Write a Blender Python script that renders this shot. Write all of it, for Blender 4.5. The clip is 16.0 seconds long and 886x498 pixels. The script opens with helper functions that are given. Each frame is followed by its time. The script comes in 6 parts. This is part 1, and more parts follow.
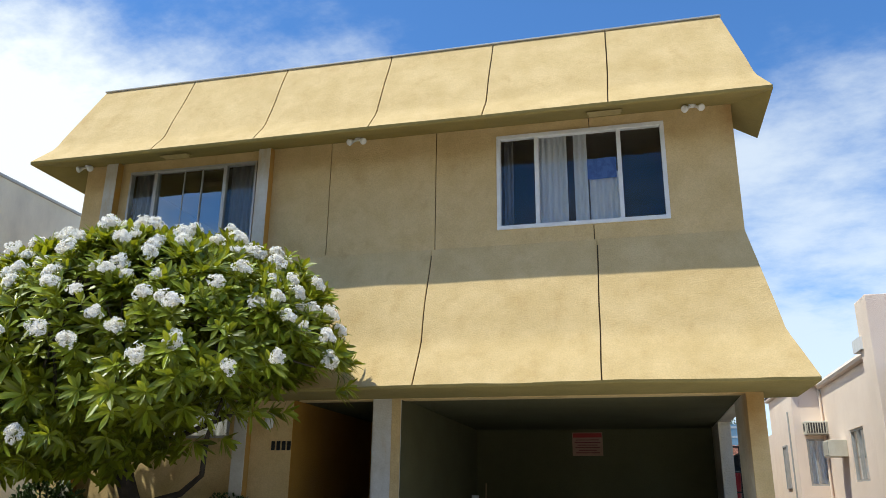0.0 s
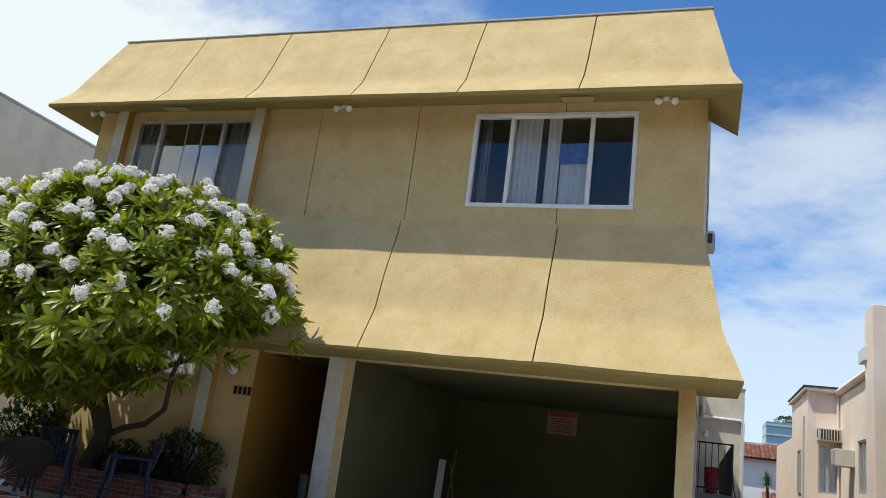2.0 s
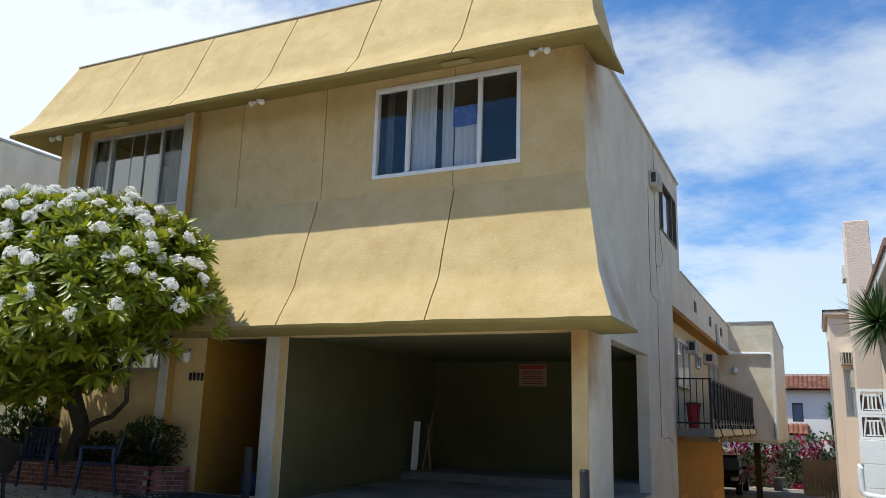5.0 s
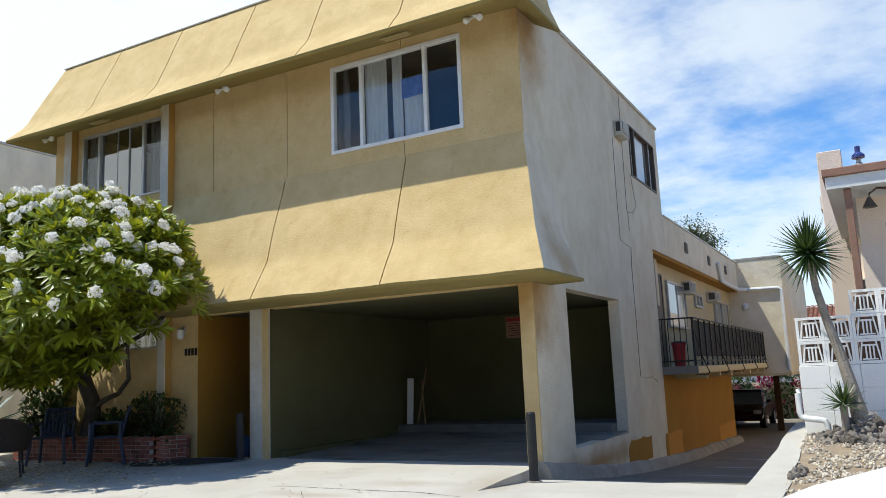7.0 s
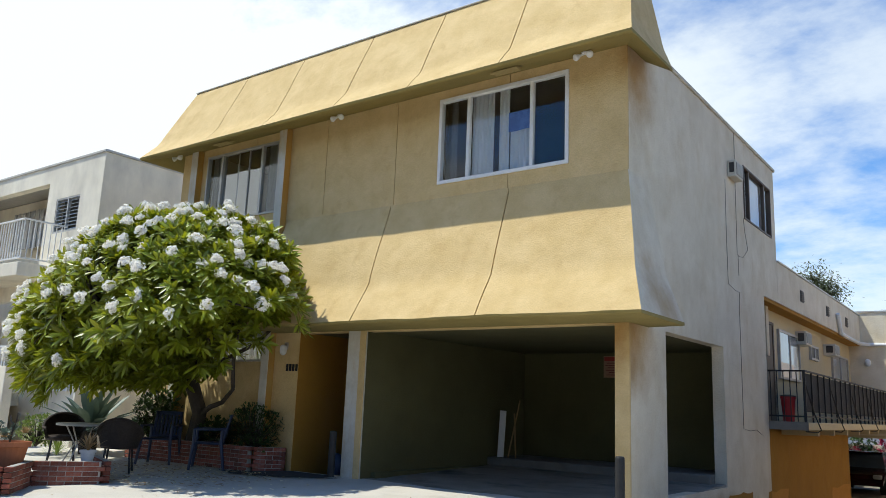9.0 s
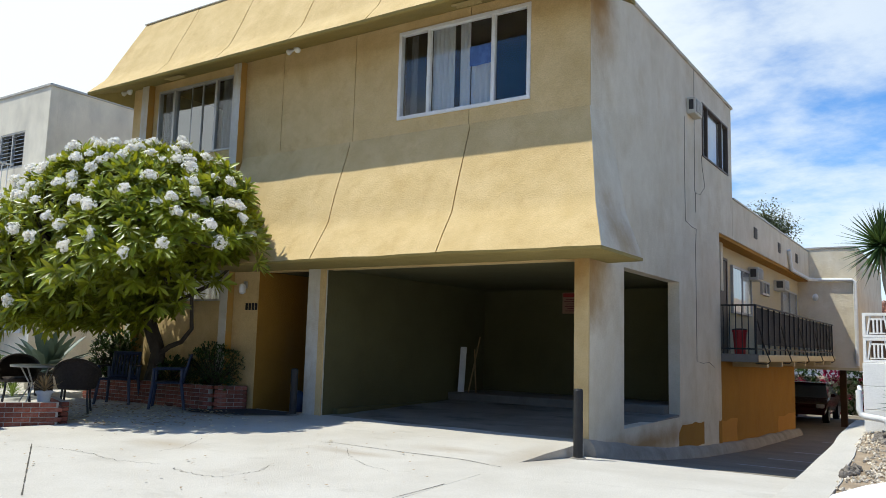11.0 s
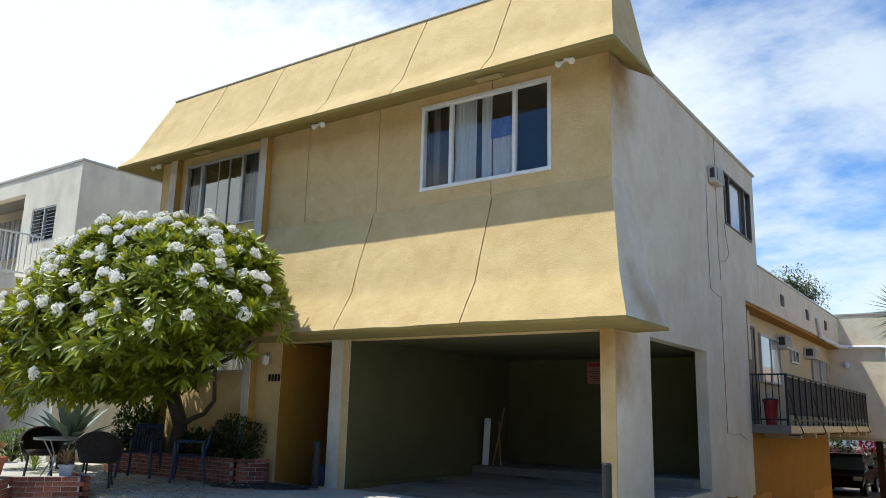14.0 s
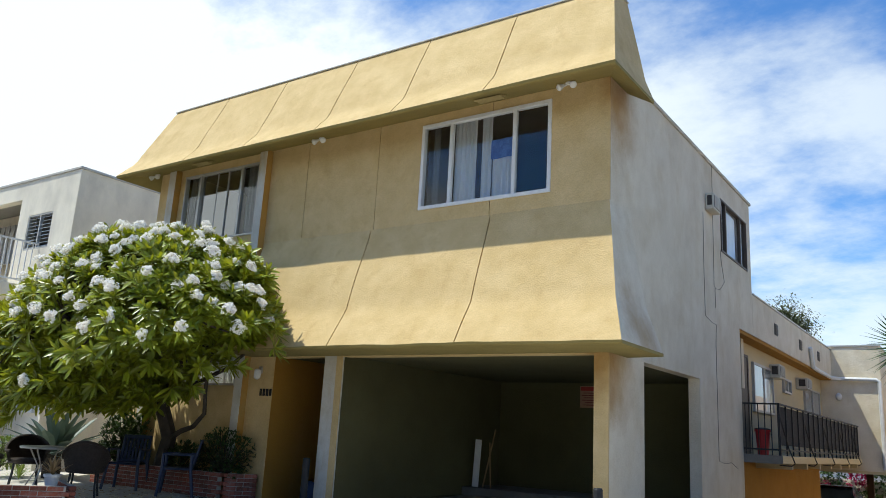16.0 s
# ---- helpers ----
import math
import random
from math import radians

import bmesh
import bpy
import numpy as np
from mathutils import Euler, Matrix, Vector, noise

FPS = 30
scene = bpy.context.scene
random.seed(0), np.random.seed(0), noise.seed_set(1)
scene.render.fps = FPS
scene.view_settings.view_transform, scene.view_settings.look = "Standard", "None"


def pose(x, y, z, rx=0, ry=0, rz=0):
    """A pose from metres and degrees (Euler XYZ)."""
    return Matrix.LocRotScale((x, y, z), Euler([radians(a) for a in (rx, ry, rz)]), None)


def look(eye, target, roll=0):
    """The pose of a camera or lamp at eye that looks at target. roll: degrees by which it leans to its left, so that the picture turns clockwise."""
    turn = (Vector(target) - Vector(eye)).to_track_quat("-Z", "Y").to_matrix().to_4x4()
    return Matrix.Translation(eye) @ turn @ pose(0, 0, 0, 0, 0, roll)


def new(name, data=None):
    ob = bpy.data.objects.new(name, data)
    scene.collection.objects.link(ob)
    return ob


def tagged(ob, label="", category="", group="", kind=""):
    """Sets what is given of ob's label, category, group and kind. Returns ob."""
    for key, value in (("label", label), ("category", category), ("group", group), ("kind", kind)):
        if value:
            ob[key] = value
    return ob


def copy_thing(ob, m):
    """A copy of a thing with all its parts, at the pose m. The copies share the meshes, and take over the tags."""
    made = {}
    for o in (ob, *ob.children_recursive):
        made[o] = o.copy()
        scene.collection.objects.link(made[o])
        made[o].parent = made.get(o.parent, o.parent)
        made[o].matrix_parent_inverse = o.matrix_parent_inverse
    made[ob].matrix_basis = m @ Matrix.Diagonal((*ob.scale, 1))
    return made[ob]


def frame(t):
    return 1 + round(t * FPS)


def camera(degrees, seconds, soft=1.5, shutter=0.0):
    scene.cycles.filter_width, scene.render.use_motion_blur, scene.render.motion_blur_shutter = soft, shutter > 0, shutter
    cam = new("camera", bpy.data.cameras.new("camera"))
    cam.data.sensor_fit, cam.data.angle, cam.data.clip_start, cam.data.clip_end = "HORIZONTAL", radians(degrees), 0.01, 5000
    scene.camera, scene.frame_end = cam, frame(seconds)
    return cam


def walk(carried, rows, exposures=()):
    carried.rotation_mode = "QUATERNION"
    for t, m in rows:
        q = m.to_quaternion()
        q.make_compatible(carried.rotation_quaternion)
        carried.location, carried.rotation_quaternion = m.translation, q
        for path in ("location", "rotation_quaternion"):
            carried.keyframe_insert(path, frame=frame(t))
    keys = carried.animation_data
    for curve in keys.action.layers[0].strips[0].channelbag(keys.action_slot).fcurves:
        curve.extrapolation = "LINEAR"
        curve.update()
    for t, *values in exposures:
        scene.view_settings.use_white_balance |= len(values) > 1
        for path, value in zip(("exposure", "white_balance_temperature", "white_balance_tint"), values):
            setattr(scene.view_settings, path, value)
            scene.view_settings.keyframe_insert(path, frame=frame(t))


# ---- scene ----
cam = camera(59.3, 16.0, 0.8)
PATH = [
    (0, (1.295, -0.058, 1.038), (0.831, 1.789, 1.649), 0.7),
    (0.5, (1.592, -0.082, 1.154), (1.014, 1.753, 1.7), 2.7),
    (1, (2.04, 0.02, 1.155), (1.447, 1.857, 1.677), 4.8),
    (1.5, (2.401, -0.016, 1.146), (1.776, 1.812, 1.665), 6.6),
    (2, (2.792, 0.042, 1.143), (2.143, 1.863, 1.655), 7.5),
    (2.5, (3.154, 0.116, 1.125), (2.511, 1.941, 1.63), 7.2),
    (3, (3.542, 0.147, 1.129), (2.777, 1.929, 1.618), 4.0),
    (3.5, (3.902, 0.229, 1.154), (3.11, 2.003, 1.632), 0.6),
    (3.7, (4.064, 0.311, 1.142), (3.3, 2.108, 1.574), 1.3),
    (5.8, (5.795, 0.494, 1.178), (4.836, 2.194, 1.615), -1.0),
    (6, (5.954, 0.494, 1.146), (4.985, 2.188, 1.582), -4.0),
    (6.5, (6.266, 0.46, 1.134), (5.296, 2.172, 1.493), -3.9),
    (7, (6.452, 0.504, 1.128), (5.503, 2.235, 1.449), -2.4),
    (7.5, (6.533, 0.541, 1.189), (5.49, 2.211, 1.544), -1.4),
    (8, (6.53, 0.562, 1.181), (5.441, 2.184, 1.611), -0.5),
    (8.2, (6.606, 0.508, 1.169), (5.497, 2.118, 1.595), 0.4),
    (10.3, (6.551, 0.513, 1.154), (5.348, 2.076, 1.484), 2.3),
    (10.5, (6.544, 0.532, 1.14), (5.398, 2.145, 1.43), 2.1),
    (11, (6.541, 0.552, 1.133), (5.443, 2.206, 1.377), 1.6),
    (11.5, (6.538, 0.559, 1.13), (5.439, 2.214, 1.359), 0.7),
    (12, (6.552, 0.534, 1.132), (5.418, 2.166, 1.351), -0.0),
    (12.5, (6.552, 0.52, 1.14), (5.398, 2.129, 1.425), -0.1),
    (13, (6.546, 0.536, 1.14), (5.38, 2.131, 1.447), 0.0),
    (13.5, (6.534, 0.53, 1.148), (5.387, 2.135, 1.472), 0.0),
    (14, (6.528, 0.526, 1.171), (5.397, 2.123, 1.584), 1.5),
    (14.5, (6.523, 0.513, 1.18), (5.381, 2.087, 1.649), 4.1),
    (15, (6.511, 0.511, 1.155), (5.403, 2.104, 1.64), 4.5),
    (15.5, (6.507, 0.518, 1.148), (5.414, 2.123, 1.63), 3.6),
    (16, (6.502, 0.515, 1.166), (5.386, 2.11, 1.628), 3.2),
]
walk(cam, [(t, look(eye, target, roll)) for t, eye, target, roll in PATH], [(0, 0.1, 6400, 3), (1, 0.02, 6400, 3), (2.5, -0.10, 6400, 3), (3.5, -0.10, 6400, 3), (6.5, 0.10, 6400, 3), (12, 0.10, 6400, 3), (16, 0.12, 6350, 2)])

# ---- light ----
SUN_TO = Vector((-0.40, -0.29, 1.0)).normalized()
sun = new("sun", bpy.data.lights.new("sun", "SUN"))
sun.data.energy, sun.data.angle, sun.data.color = 4.75, radians(0.55), (1.0, 0.945, 0.845)
sun.matrix_world = look(SUN_TO * 60, (0, 0, 0))


def sky_world():
    w = bpy.data.worlds.new("sky")
    scene.world = w
    w.use_nodes = True
    nt = w.node_tree
    nt.nodes.clear()
    N, L = nt.nodes.new, nt.links.new
    out, bg = N("ShaderNodeOutputWorld"), N("ShaderNodeBackground")
    sky = N("ShaderNodeTexSky")
    sky.sky_type, sky.sun_disc = "NISHITA", False
    sky.sun_elevation = math.asin(SUN_TO.z)
    sky.sun_rotation = math.atan2(SUN_TO.x, SUN_TO.y)
    sky.air_density, sky.dust_density, sky.ozone_density = 1.0, 0.4, 2.2
    tc = N("ShaderNodeTexCoord")
    sep = N("ShaderNodeSeparateXYZ")
    L(tc.outputs["Generated"], sep.inputs[0])

    def m(op, a, b=None, clamp=False):
        n = N("ShaderNodeMath")
        n.operation, n.use_clamp = op, clamp
        for i, v in enumerate((a, b)):
            if v is None:
                continue
            if isinstance(v, (int, float)):
                n.inputs[i].default_value = v
            else:
                L(v, n.inputs[i])
        return n.outputs[0]

    # the clouds lie on a flat layer: direction over its height
    zz = m("ADD", m("MAXIMUM", sep.outputs[2], 0.0), 0.22)
    comb = N("ShaderNodeCombineXYZ")
    L(m("DIVIDE", sep.outputs[0], zz), comb.inputs[0])
    L(m("DIVIDE", sep.outputs[1], zz), comb.inputs[1])
    comb.inputs[2].default_value = 3.7
    big = N("ShaderNodeTexNoise")
    big.inputs["Scale"].default_value, big.inputs["Detail"].default_value = 1.15, 9
    big.inputs["Roughness"].default_value, big.inputs["Distortion"].default_value = 0.58, 0.15
    L(comb.outputs[0], big.inputs["Vector"])
    mp = N("ShaderNodeMapping")
    mp.inputs["Scale"].default_value = (1.0, 1.35, 1)
    mp.inputs["Rotation"].default_value = (0, 0, 0.5)
    L(comb.outputs[0], mp.inputs[0])
    wisp = N("ShaderNodeTexNoise")
    wisp.inputs["Scale"].default_value, wisp.inputs["Detail"].default_value = 2.6, 10
    wisp.inputs["Roughness"].default_value = 0.62
    L(mp.outputs[0], wisp.inputs["Vector"])
    # more cloud in the west and low over the roofs
    west = m("MULTIPLY", m("ADD", m("MULTIPLY", sep.outputs[0], -1.0), -0.47), 2.0)
    west = m("MAXIMUM", west, -0.06)
    low = m("MULTIPLY", m("SUBTRACT", 0.56, sep.outputs[2]), 1.8)
    dens = m("ADD", m("ADD", m("MULTIPLY", big.outputs[0], 1.5), m("MULTIPLY", wisp.outputs[0], 0.8)), m("ADD", west, low))
    # clear towards the street
    dens = m("ADD", dens, m("MULTIPLY", m("MINIMUM", sep.outputs[1], 0.0), 0.25))
    rng = N("ShaderNodeMapRange")
    rng.interpolation_type = "SMOOTHSTEP"
    rng.inputs[1].default_value, rng.inputs[2].default_value = 1.24, 1.72
    L(dens, rng.inputs[0])
    mix = N("ShaderNodeMix")
    mix.data_type = "RGBA"
    # the eastern clouds are thin
    thick = m("ADD", 0.66, m("MULTIPLY", m("MAXIMUM", m("MULTIPLY", sep.outputs[0], -1.0), 0.0), 0.7))
    L(m("MULTIPLY", rng.outputs[0], thick, True), mix.inputs[0])
    gain = N("ShaderNodeMix")
    gain.data_type, gain.blend_type = "RGBA", "MULTIPLY"
    gain.inputs[0].default_value = 1.0
    gain.inputs[7].default_value = (0.90, 1.40, 1.98, 1)
    L(sky.outputs[0], gain.inputs[6])
    L(gain.outputs[2], mix.inputs[6])
    mix.inputs[7].default_value = (10.2, 10.5, 10.9, 1)
    L(mix.outputs[2], bg.inputs[0])
    bg.inputs[1].default_value = 0.094
    L(bg.outputs[0], out.inputs[0])


sky_world()


# ---- materials ----
def mat(name, color, color2=None, rough=0.8, metal=0.0, scale=2.0, fine=40.0, bump=0.15, grain=0.06, spec=0.3,
        stain=None, stain_scale=(1, 1, 1), stain_range=(0.55, 0.75), stain_amt=0.7, island=0.0, each=0.0, trans=0.0, blotch=(0.35, 0.7), rust=(), mid=0.0, rust_color=(0.36, 0.20, 0.06)):
    """A procedural surface: two tones blotched at one scale, grain and relief at a fine one, stains with a stretch of their own."""
    mt = bpy.data.materials.new(name)
    mt.use_nodes = True
    nt = mt.node_tree
    N, L = nt.nodes.new, nt.links.new
    b = nt.nodes["Principled BSDF"]
    b.inputs["Roughness"].default_value, b.inputs["Metallic"].default_value = rough, metal
    b.inputs["Specular IOR Level"].default_value = spec
    if trans:
        b.inputs["Transmission Weight"].default_value = trans
    tc = N("ShaderNodeTexCoord")
    c2 = color2 or tuple(v * 0.82 for v in color)
    n1 = N("ShaderNodeTexNoise")
    n1.inputs["Scale"].default_value, n1.inputs["Detail"].default_value, n1.inputs["Roughness"].default_value = scale, 6, 0.62
    L(tc.outputs["Object"], n1.inputs["Vector"])
    r1 = N("ShaderNodeMapRange")
    r1.inputs[1].default_value, r1.inputs[2].default_value = blotch
    L(n1.outputs[0], r1.inputs[0])
    mx = N("ShaderNodeMix")
    mx.data_type = "RGBA"
    mx.inputs[6].default_value, mx.inputs[7].default_value = (*color, 1), (*c2, 1)
    L(r1.outputs[0], mx.inputs[0])
    col = mx.outputs[2]
    if stain:
        mp = N("ShaderNodeMapping")
        mp.inputs["Scale"].default_value = stain_scale
        L(tc.outputs["Object"], mp.inputs[0])
        n3 = N("ShaderNodeTexNoise")
        n3.inputs["Scale"].default_value, n3.inputs["Detail"].default_value, n3.inputs["Roughness"].default_value = 1.0, 8, 0.65
        L(mp.outputs[0], n3.inputs["Vector"])
        r3 = N("ShaderNodeMapRange")
        r3.inputs[1].default_value, r3.inputs[2].default_value = stain_range
        r3.inputs[4].default_value = stain_amt
        L(n3.outputs[0], r3.inputs[0])
        ms = N("ShaderNodeMix")
        ms.data_type = "RGBA"
        ms.inputs[7].default_value = (*stain, 1)
        L(r3.outputs[0], ms.inputs[0])
        L(col, ms.inputs[6])
        col = ms.outputs[2]
    for (cx, cy, cz), (rx, ry, rz) in rust:
        # a run of rust below a leak, ragged at its edge
        mp = N("ShaderNodeMapping")
        mp.inputs["Location"].default_value = (-cx / rx, -cy / ry, -cz / rz)
        mp.inputs["Scale"].default_value = (1 / rx, 1 / ry, 1 / rz)
        L(tc.outputs["Object"], mp.inputs[0])
        ln = N("ShaderNodeVectorMath")
        ln.operation = "LENGTH"
        L(mp.outputs[0], ln.inputs[0])
        ad = N("ShaderNodeMath")
        ad.operation = "MULTIPLY_ADD"
        L(n1.outputs[0], ad.inputs[0])
        ad.inputs[1].default_value = -1.2
        L(ln.outputs["Value"], ad.inputs[2])
        rr = N("ShaderNodeMapRange")
        rr.inputs[1].default_value, rr.inputs[2].default_value, rr.inputs[3].default_value, rr.inputs[4].default_value = -0.5, 0.5, 0.85, 0.0
        L(ad.outputs[0], rr.inputs[0])
        ms = N("ShaderNodeMix")
        ms.data_type = "RGBA"
        ms.inputs[7].default_value = (*rust_color, 1)
        L(rr.outputs[0], ms.inputs[0])
        L(col, ms.inputs[6])
        col = ms.outputs[2]
    n2 = N("ShaderNodeTexNoise")
    n2.inputs["Scale"].default_value, n2.inputs["Detail"].default_value = fine, 5
    L(tc.outputs["Object"], n2.inputs["Vector"])
    hs = N("ShaderNodeHueSaturation")
    L(col, hs.inputs["Color"])
    r2 = N("ShaderNodeMapRange")
    r2.inputs[1].default_value, r2.inputs[2].default_value = 0.25, 0.75
    r2.inputs[3].default_value, r2.inputs[4].default_value = 1 - grain, 1 + grain
    L(n2.outputs[0], r2.inputs[0])
    val = r2.outputs[0]
    for amount, node, sock in ((island, "ShaderNodeNewGeometry", "Random Per Island"), (each, "ShaderNodeObjectInfo", "Random")):
        if amount:
            g = N(node)
            rr = N("ShaderNodeMapRange")
            rr.inputs[3].default_value, rr.inputs[4].default_value = 1 - amount, 1 + amount
            L(g.outputs[sock], rr.inputs[0])
            mu = N("ShaderNodeMath")
            mu.operation = "MULTIPLY"
            L(val, mu.inputs[0])
            L(rr.outputs[0], mu.inputs[1])
            val = mu.outputs[0]
    L(val, hs.inputs["Value"])
    L(hs.outputs[0], b.inputs["Base Color"])
    if bump:
        bp = N("ShaderNodeBump")
        bp.inputs["Strength"].default_value, bp.inputs["Distance"].default_value = bump, 0.02
        ad = N("ShaderNodeMath")
        L(n2.outputs[0], ad.inputs[0])
        L(n1.outputs[0], ad.inputs[1])
        top = ad.outputs[0]
        if mid:
            # trowel marks
            n4 = N("ShaderNodeTexNoise")
            n4.inputs["Scale"].default_value, n4.inputs["Detail"].default_value, n4.inputs["Distortion"].default_value = mid, 3, 0.6
            L(tc.outputs["Object"], n4.inputs["Vector"])
            a4 = N("ShaderNodeMath")
            a4.operation = "MULTIPLY_ADD"
            L(n4.outputs[0], a4.inputs[0])
            a4.inputs[1].default_value = 1.3
            L(top, a4.inputs[2])
            top = a4.outputs[0]
        L(top, bp.inputs["Height"])
        L(bp.outputs[0], b.inputs["Normal"])
    return mt


def leaf_mat(name, color, color2, through_color, rough=0.35, share=0.3, island=0.35):
    """A thin leaf or petal: a glossy face, and light that shines through it."""
    mt = mat(name, color, color2, rough, scale=3, fine=30, bump=0.0, spec=0.5, island=island)
    nt = mt.node_tree
    N, L = nt.nodes.new, nt.links.new
    t, mx = N("ShaderNodeBsdfTranslucent"), N("ShaderNodeMixShader")
    t.inputs[0].default_value = (*through_color, 1)
    mx.inputs[0].default_value = share
    L(nt.nodes["Principled BSDF"].outputs[0], mx.inputs[1])
    L(t.outputs[0], mx.inputs[2])
    L(mx.outputs[0], nt.nodes["Material Output"].inputs[0])
    return mt


def glass_mat(name, tint=(0.9, 0.95, 1.0), gloss=0.02, base=0.06):
    """A thin window pane: it lets light straight through and mirrors by its angle."""
    mt = bpy.data.materials.new(name)
    mt.use_nodes = True
    nt = mt.node_tree
    N, L = nt.nodes.new, nt.links.new
    nt.nodes.remove(nt.nodes["Principled BSDF"])
    tr, gl, mx, fr = N("ShaderNodeBsdfTransparent"), N("ShaderNodeBsdfGlossy"), N("ShaderNodeMixShader"), N("ShaderNodeLayerWeight")
    tr.inputs[0].default_value = (*tint, 1)
    gl.inputs["Roughness"].default_value = gloss
    rr = N("ShaderNodeMapRange")
    pw = N("ShaderNodeMath")
    pw.operation = "POWER"
    pw.inputs[1].default_value = 3.0
    fr.inputs[0].default_value = 0.5
    rr.inputs[3].default_value, rr.inputs[4].default_value = base, 0.95
    L(fr.outputs["Facing"], pw.inputs[0])
    L(pw.outputs[0], rr.inputs[0])
    L(rr.outputs[0], mx.inputs[0])
    L(tr.outputs[0], mx.inputs[1])
    L(gl.outputs[0], mx.inputs[2])
    L(mx.outputs[0], nt.nodes["Material Output"].inputs[0])
    return mt


M = {}
M["stucco"] = mat("yellow_stucco", (0.62, 0.462, 0.232), (0.525, 0.377, 0.170), 0.9, scale=2.4, fine=60, bump=0.38, grain=0.10, mid=6.0,
                  stain=(0.43, 0.275, 0.11), stain_scale=(4.2, 4.2, 3.2), stain_range=(0.54, 0.78), stain_amt=0.55,
                  rust=(((2.55, 9.6, 2.1), (0.35, 0.4, 0.55)), ((2.75, 9.6, 5.85), (0.25, 0.4, 0.5))))
M["stucco_side"] = mat("pale_grey_stucco", (0.73, 0.655, 0.515), (0.62, 0.54, 0.40), 0.92, scale=1.7, fine=40, bump=0.7, grain=0.06, mid=4.0,
                       stain=(0.52, 0.40, 0.21), stain_scale=(2.2, 2.2, 1.2), stain_range=(0.50, 0.80), stain_amt=0.5,
                       rust=(((2.7, 9.9, 5.7), (1, 0.75, 0.8)), ((2.7, 9.75, 2.15), (1, 0.75, 0.95)), ((2.7, 11.5, -0.2), (1, 3.5, 0.2))))
M["stucco_ochre"] = mat("ochre_stucco", (0.37, 0.185, 0.028), (0.31, 0.15, 0.022), 0.9, scale=1.5, fine=50, bump=0.5, stain=(0.36, 0.20, 0.06), stain_scale=(1.5, 1.5, 0.5), stain_amt=0.5)
# the carport's shade is put into this colour, far below the yellow stucco
M["stucco_inner"] = mat("shade_dark_stucco", (0.115, 0.106, 0.048), (0.09, 0.082, 0.036), 0.92, scale=1.2, fine=45, bump=0.5)
M["soffit"] = mat("olive_soffit_paint", (0.29, 0.225, 0.078), (0.235, 0.185, 0.062), 0.9, scale=2, fine=45, bump=0.35)
M["fin_front"] = mat("worn_white_paint", (0.58, 0.56, 0.50), (0.47, 0.43, 0.34), 0.85, scale=3, fine=45, bump=0.3, stain=(0.45, 0.30, 0.12), stain_scale=(5, 5, 0.8), stain_amt=0.6)
M["fin_side"] = mat("rust_brown_paint", (0.46, 0.24, 0.05), (0.40, 0.27, 0.09), 0.88, scale=2.0, fine=45, bump=0.3)
M["joint"] = mat("dark_joint", (0.12, 0.085, 0.04), rough=0.9, scale=8)
M["white_paint"] = mat("white_frame_paint", (0.74, 0.74, 0.73), (0.64, 0.64, 0.63), 0.5, scale=6, bump=0.05, grain=0.03)
M["alu"] = mat("dull_aluminium", (0.48, 0.47, 0.45), (0.40, 0.39, 0.37), 0.45, 0.4, scale=8, bump=0.05)
M["dark_frame"] = mat("dark_bronze_frame", (0.10, 0.075, 0.055), rough=0.5, scale=8, bump=0.05)
M["glass"] = glass_mat("window_glass", (0.96, 0.98, 0.98))
M["glass_coated"] = glass_mat("reflective_window_glass", (0.75, 0.80, 0.84), 0.02, 0.28)
# the dimness of unlit rooms is put into this colour
M["room"] = mat("unlit_room_tone", (0.10, 0.095, 0.085), rough=0.9, scale=2, bump=0.1)
M["curtain"] = mat("white_curtain_cloth", (0.86, 0.86, 0.85), (0.80, 0.80, 0.80), 0.9, scale=5, fine=120, bump=0.1)
M["curtain_grey"] = mat("grey_curtain_cloth", (0.30, 0.29, 0.28), (0.24, 0.23, 0.22), 0.9, scale=5, fine=120, bump=0.1)
M["blue_cloth"] = mat("blue_cloth", (0.10, 0.16, 0.45), (0.14, 0.22, 0.55), 0.8, scale=14, fine=60, blotch=(0.45, 0.55))
M["concrete"] = mat("worn_concrete", (0.535, 0.50, 0.445), (0.455, 0.42, 0.365), 0.9, scale=0.9, fine=60, bump=0.35, grain=0.08,
                    stain=(0.33, 0.30, 0.255), stain_scale=(1.1, 2.4, 1), stain_range=(0.58, 0.80), stain_amt=0.7,
                    rust=(((-1.25, 6.55, 0), (0.75, 0.28, 2)), ((0.9, 7.4, 0), (0.8, 0.16, 2)), ((1.7, 8.2, 0), (0.6, 0.25, 2)), ((2.6, 8.4, 0), (0.35, 0.9, 2))), rust_color=(0.40, 0.345, 0.275))
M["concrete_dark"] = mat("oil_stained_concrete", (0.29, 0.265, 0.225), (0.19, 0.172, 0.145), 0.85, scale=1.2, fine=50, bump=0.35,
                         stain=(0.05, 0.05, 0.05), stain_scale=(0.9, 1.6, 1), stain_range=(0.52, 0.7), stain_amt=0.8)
M["asphalt"] = mat("grey_driveway", (0.25, 0.215, 0.17), (0.185, 0.16, 0.13), 0.92, scale=1.0, fine=70, bump=0.4, grain=0.12)
M["earth"] = mat("dry_earth", (0.24, 0.19, 0.13), (0.17, 0.13, 0.09), 0.95, scale=3, fine=30, bump=0.6)
M["road"] = mat("road_asphalt", (0.06, 0.06, 0.06), rough=0.9, scale=2, fine=60, bump=0.3)


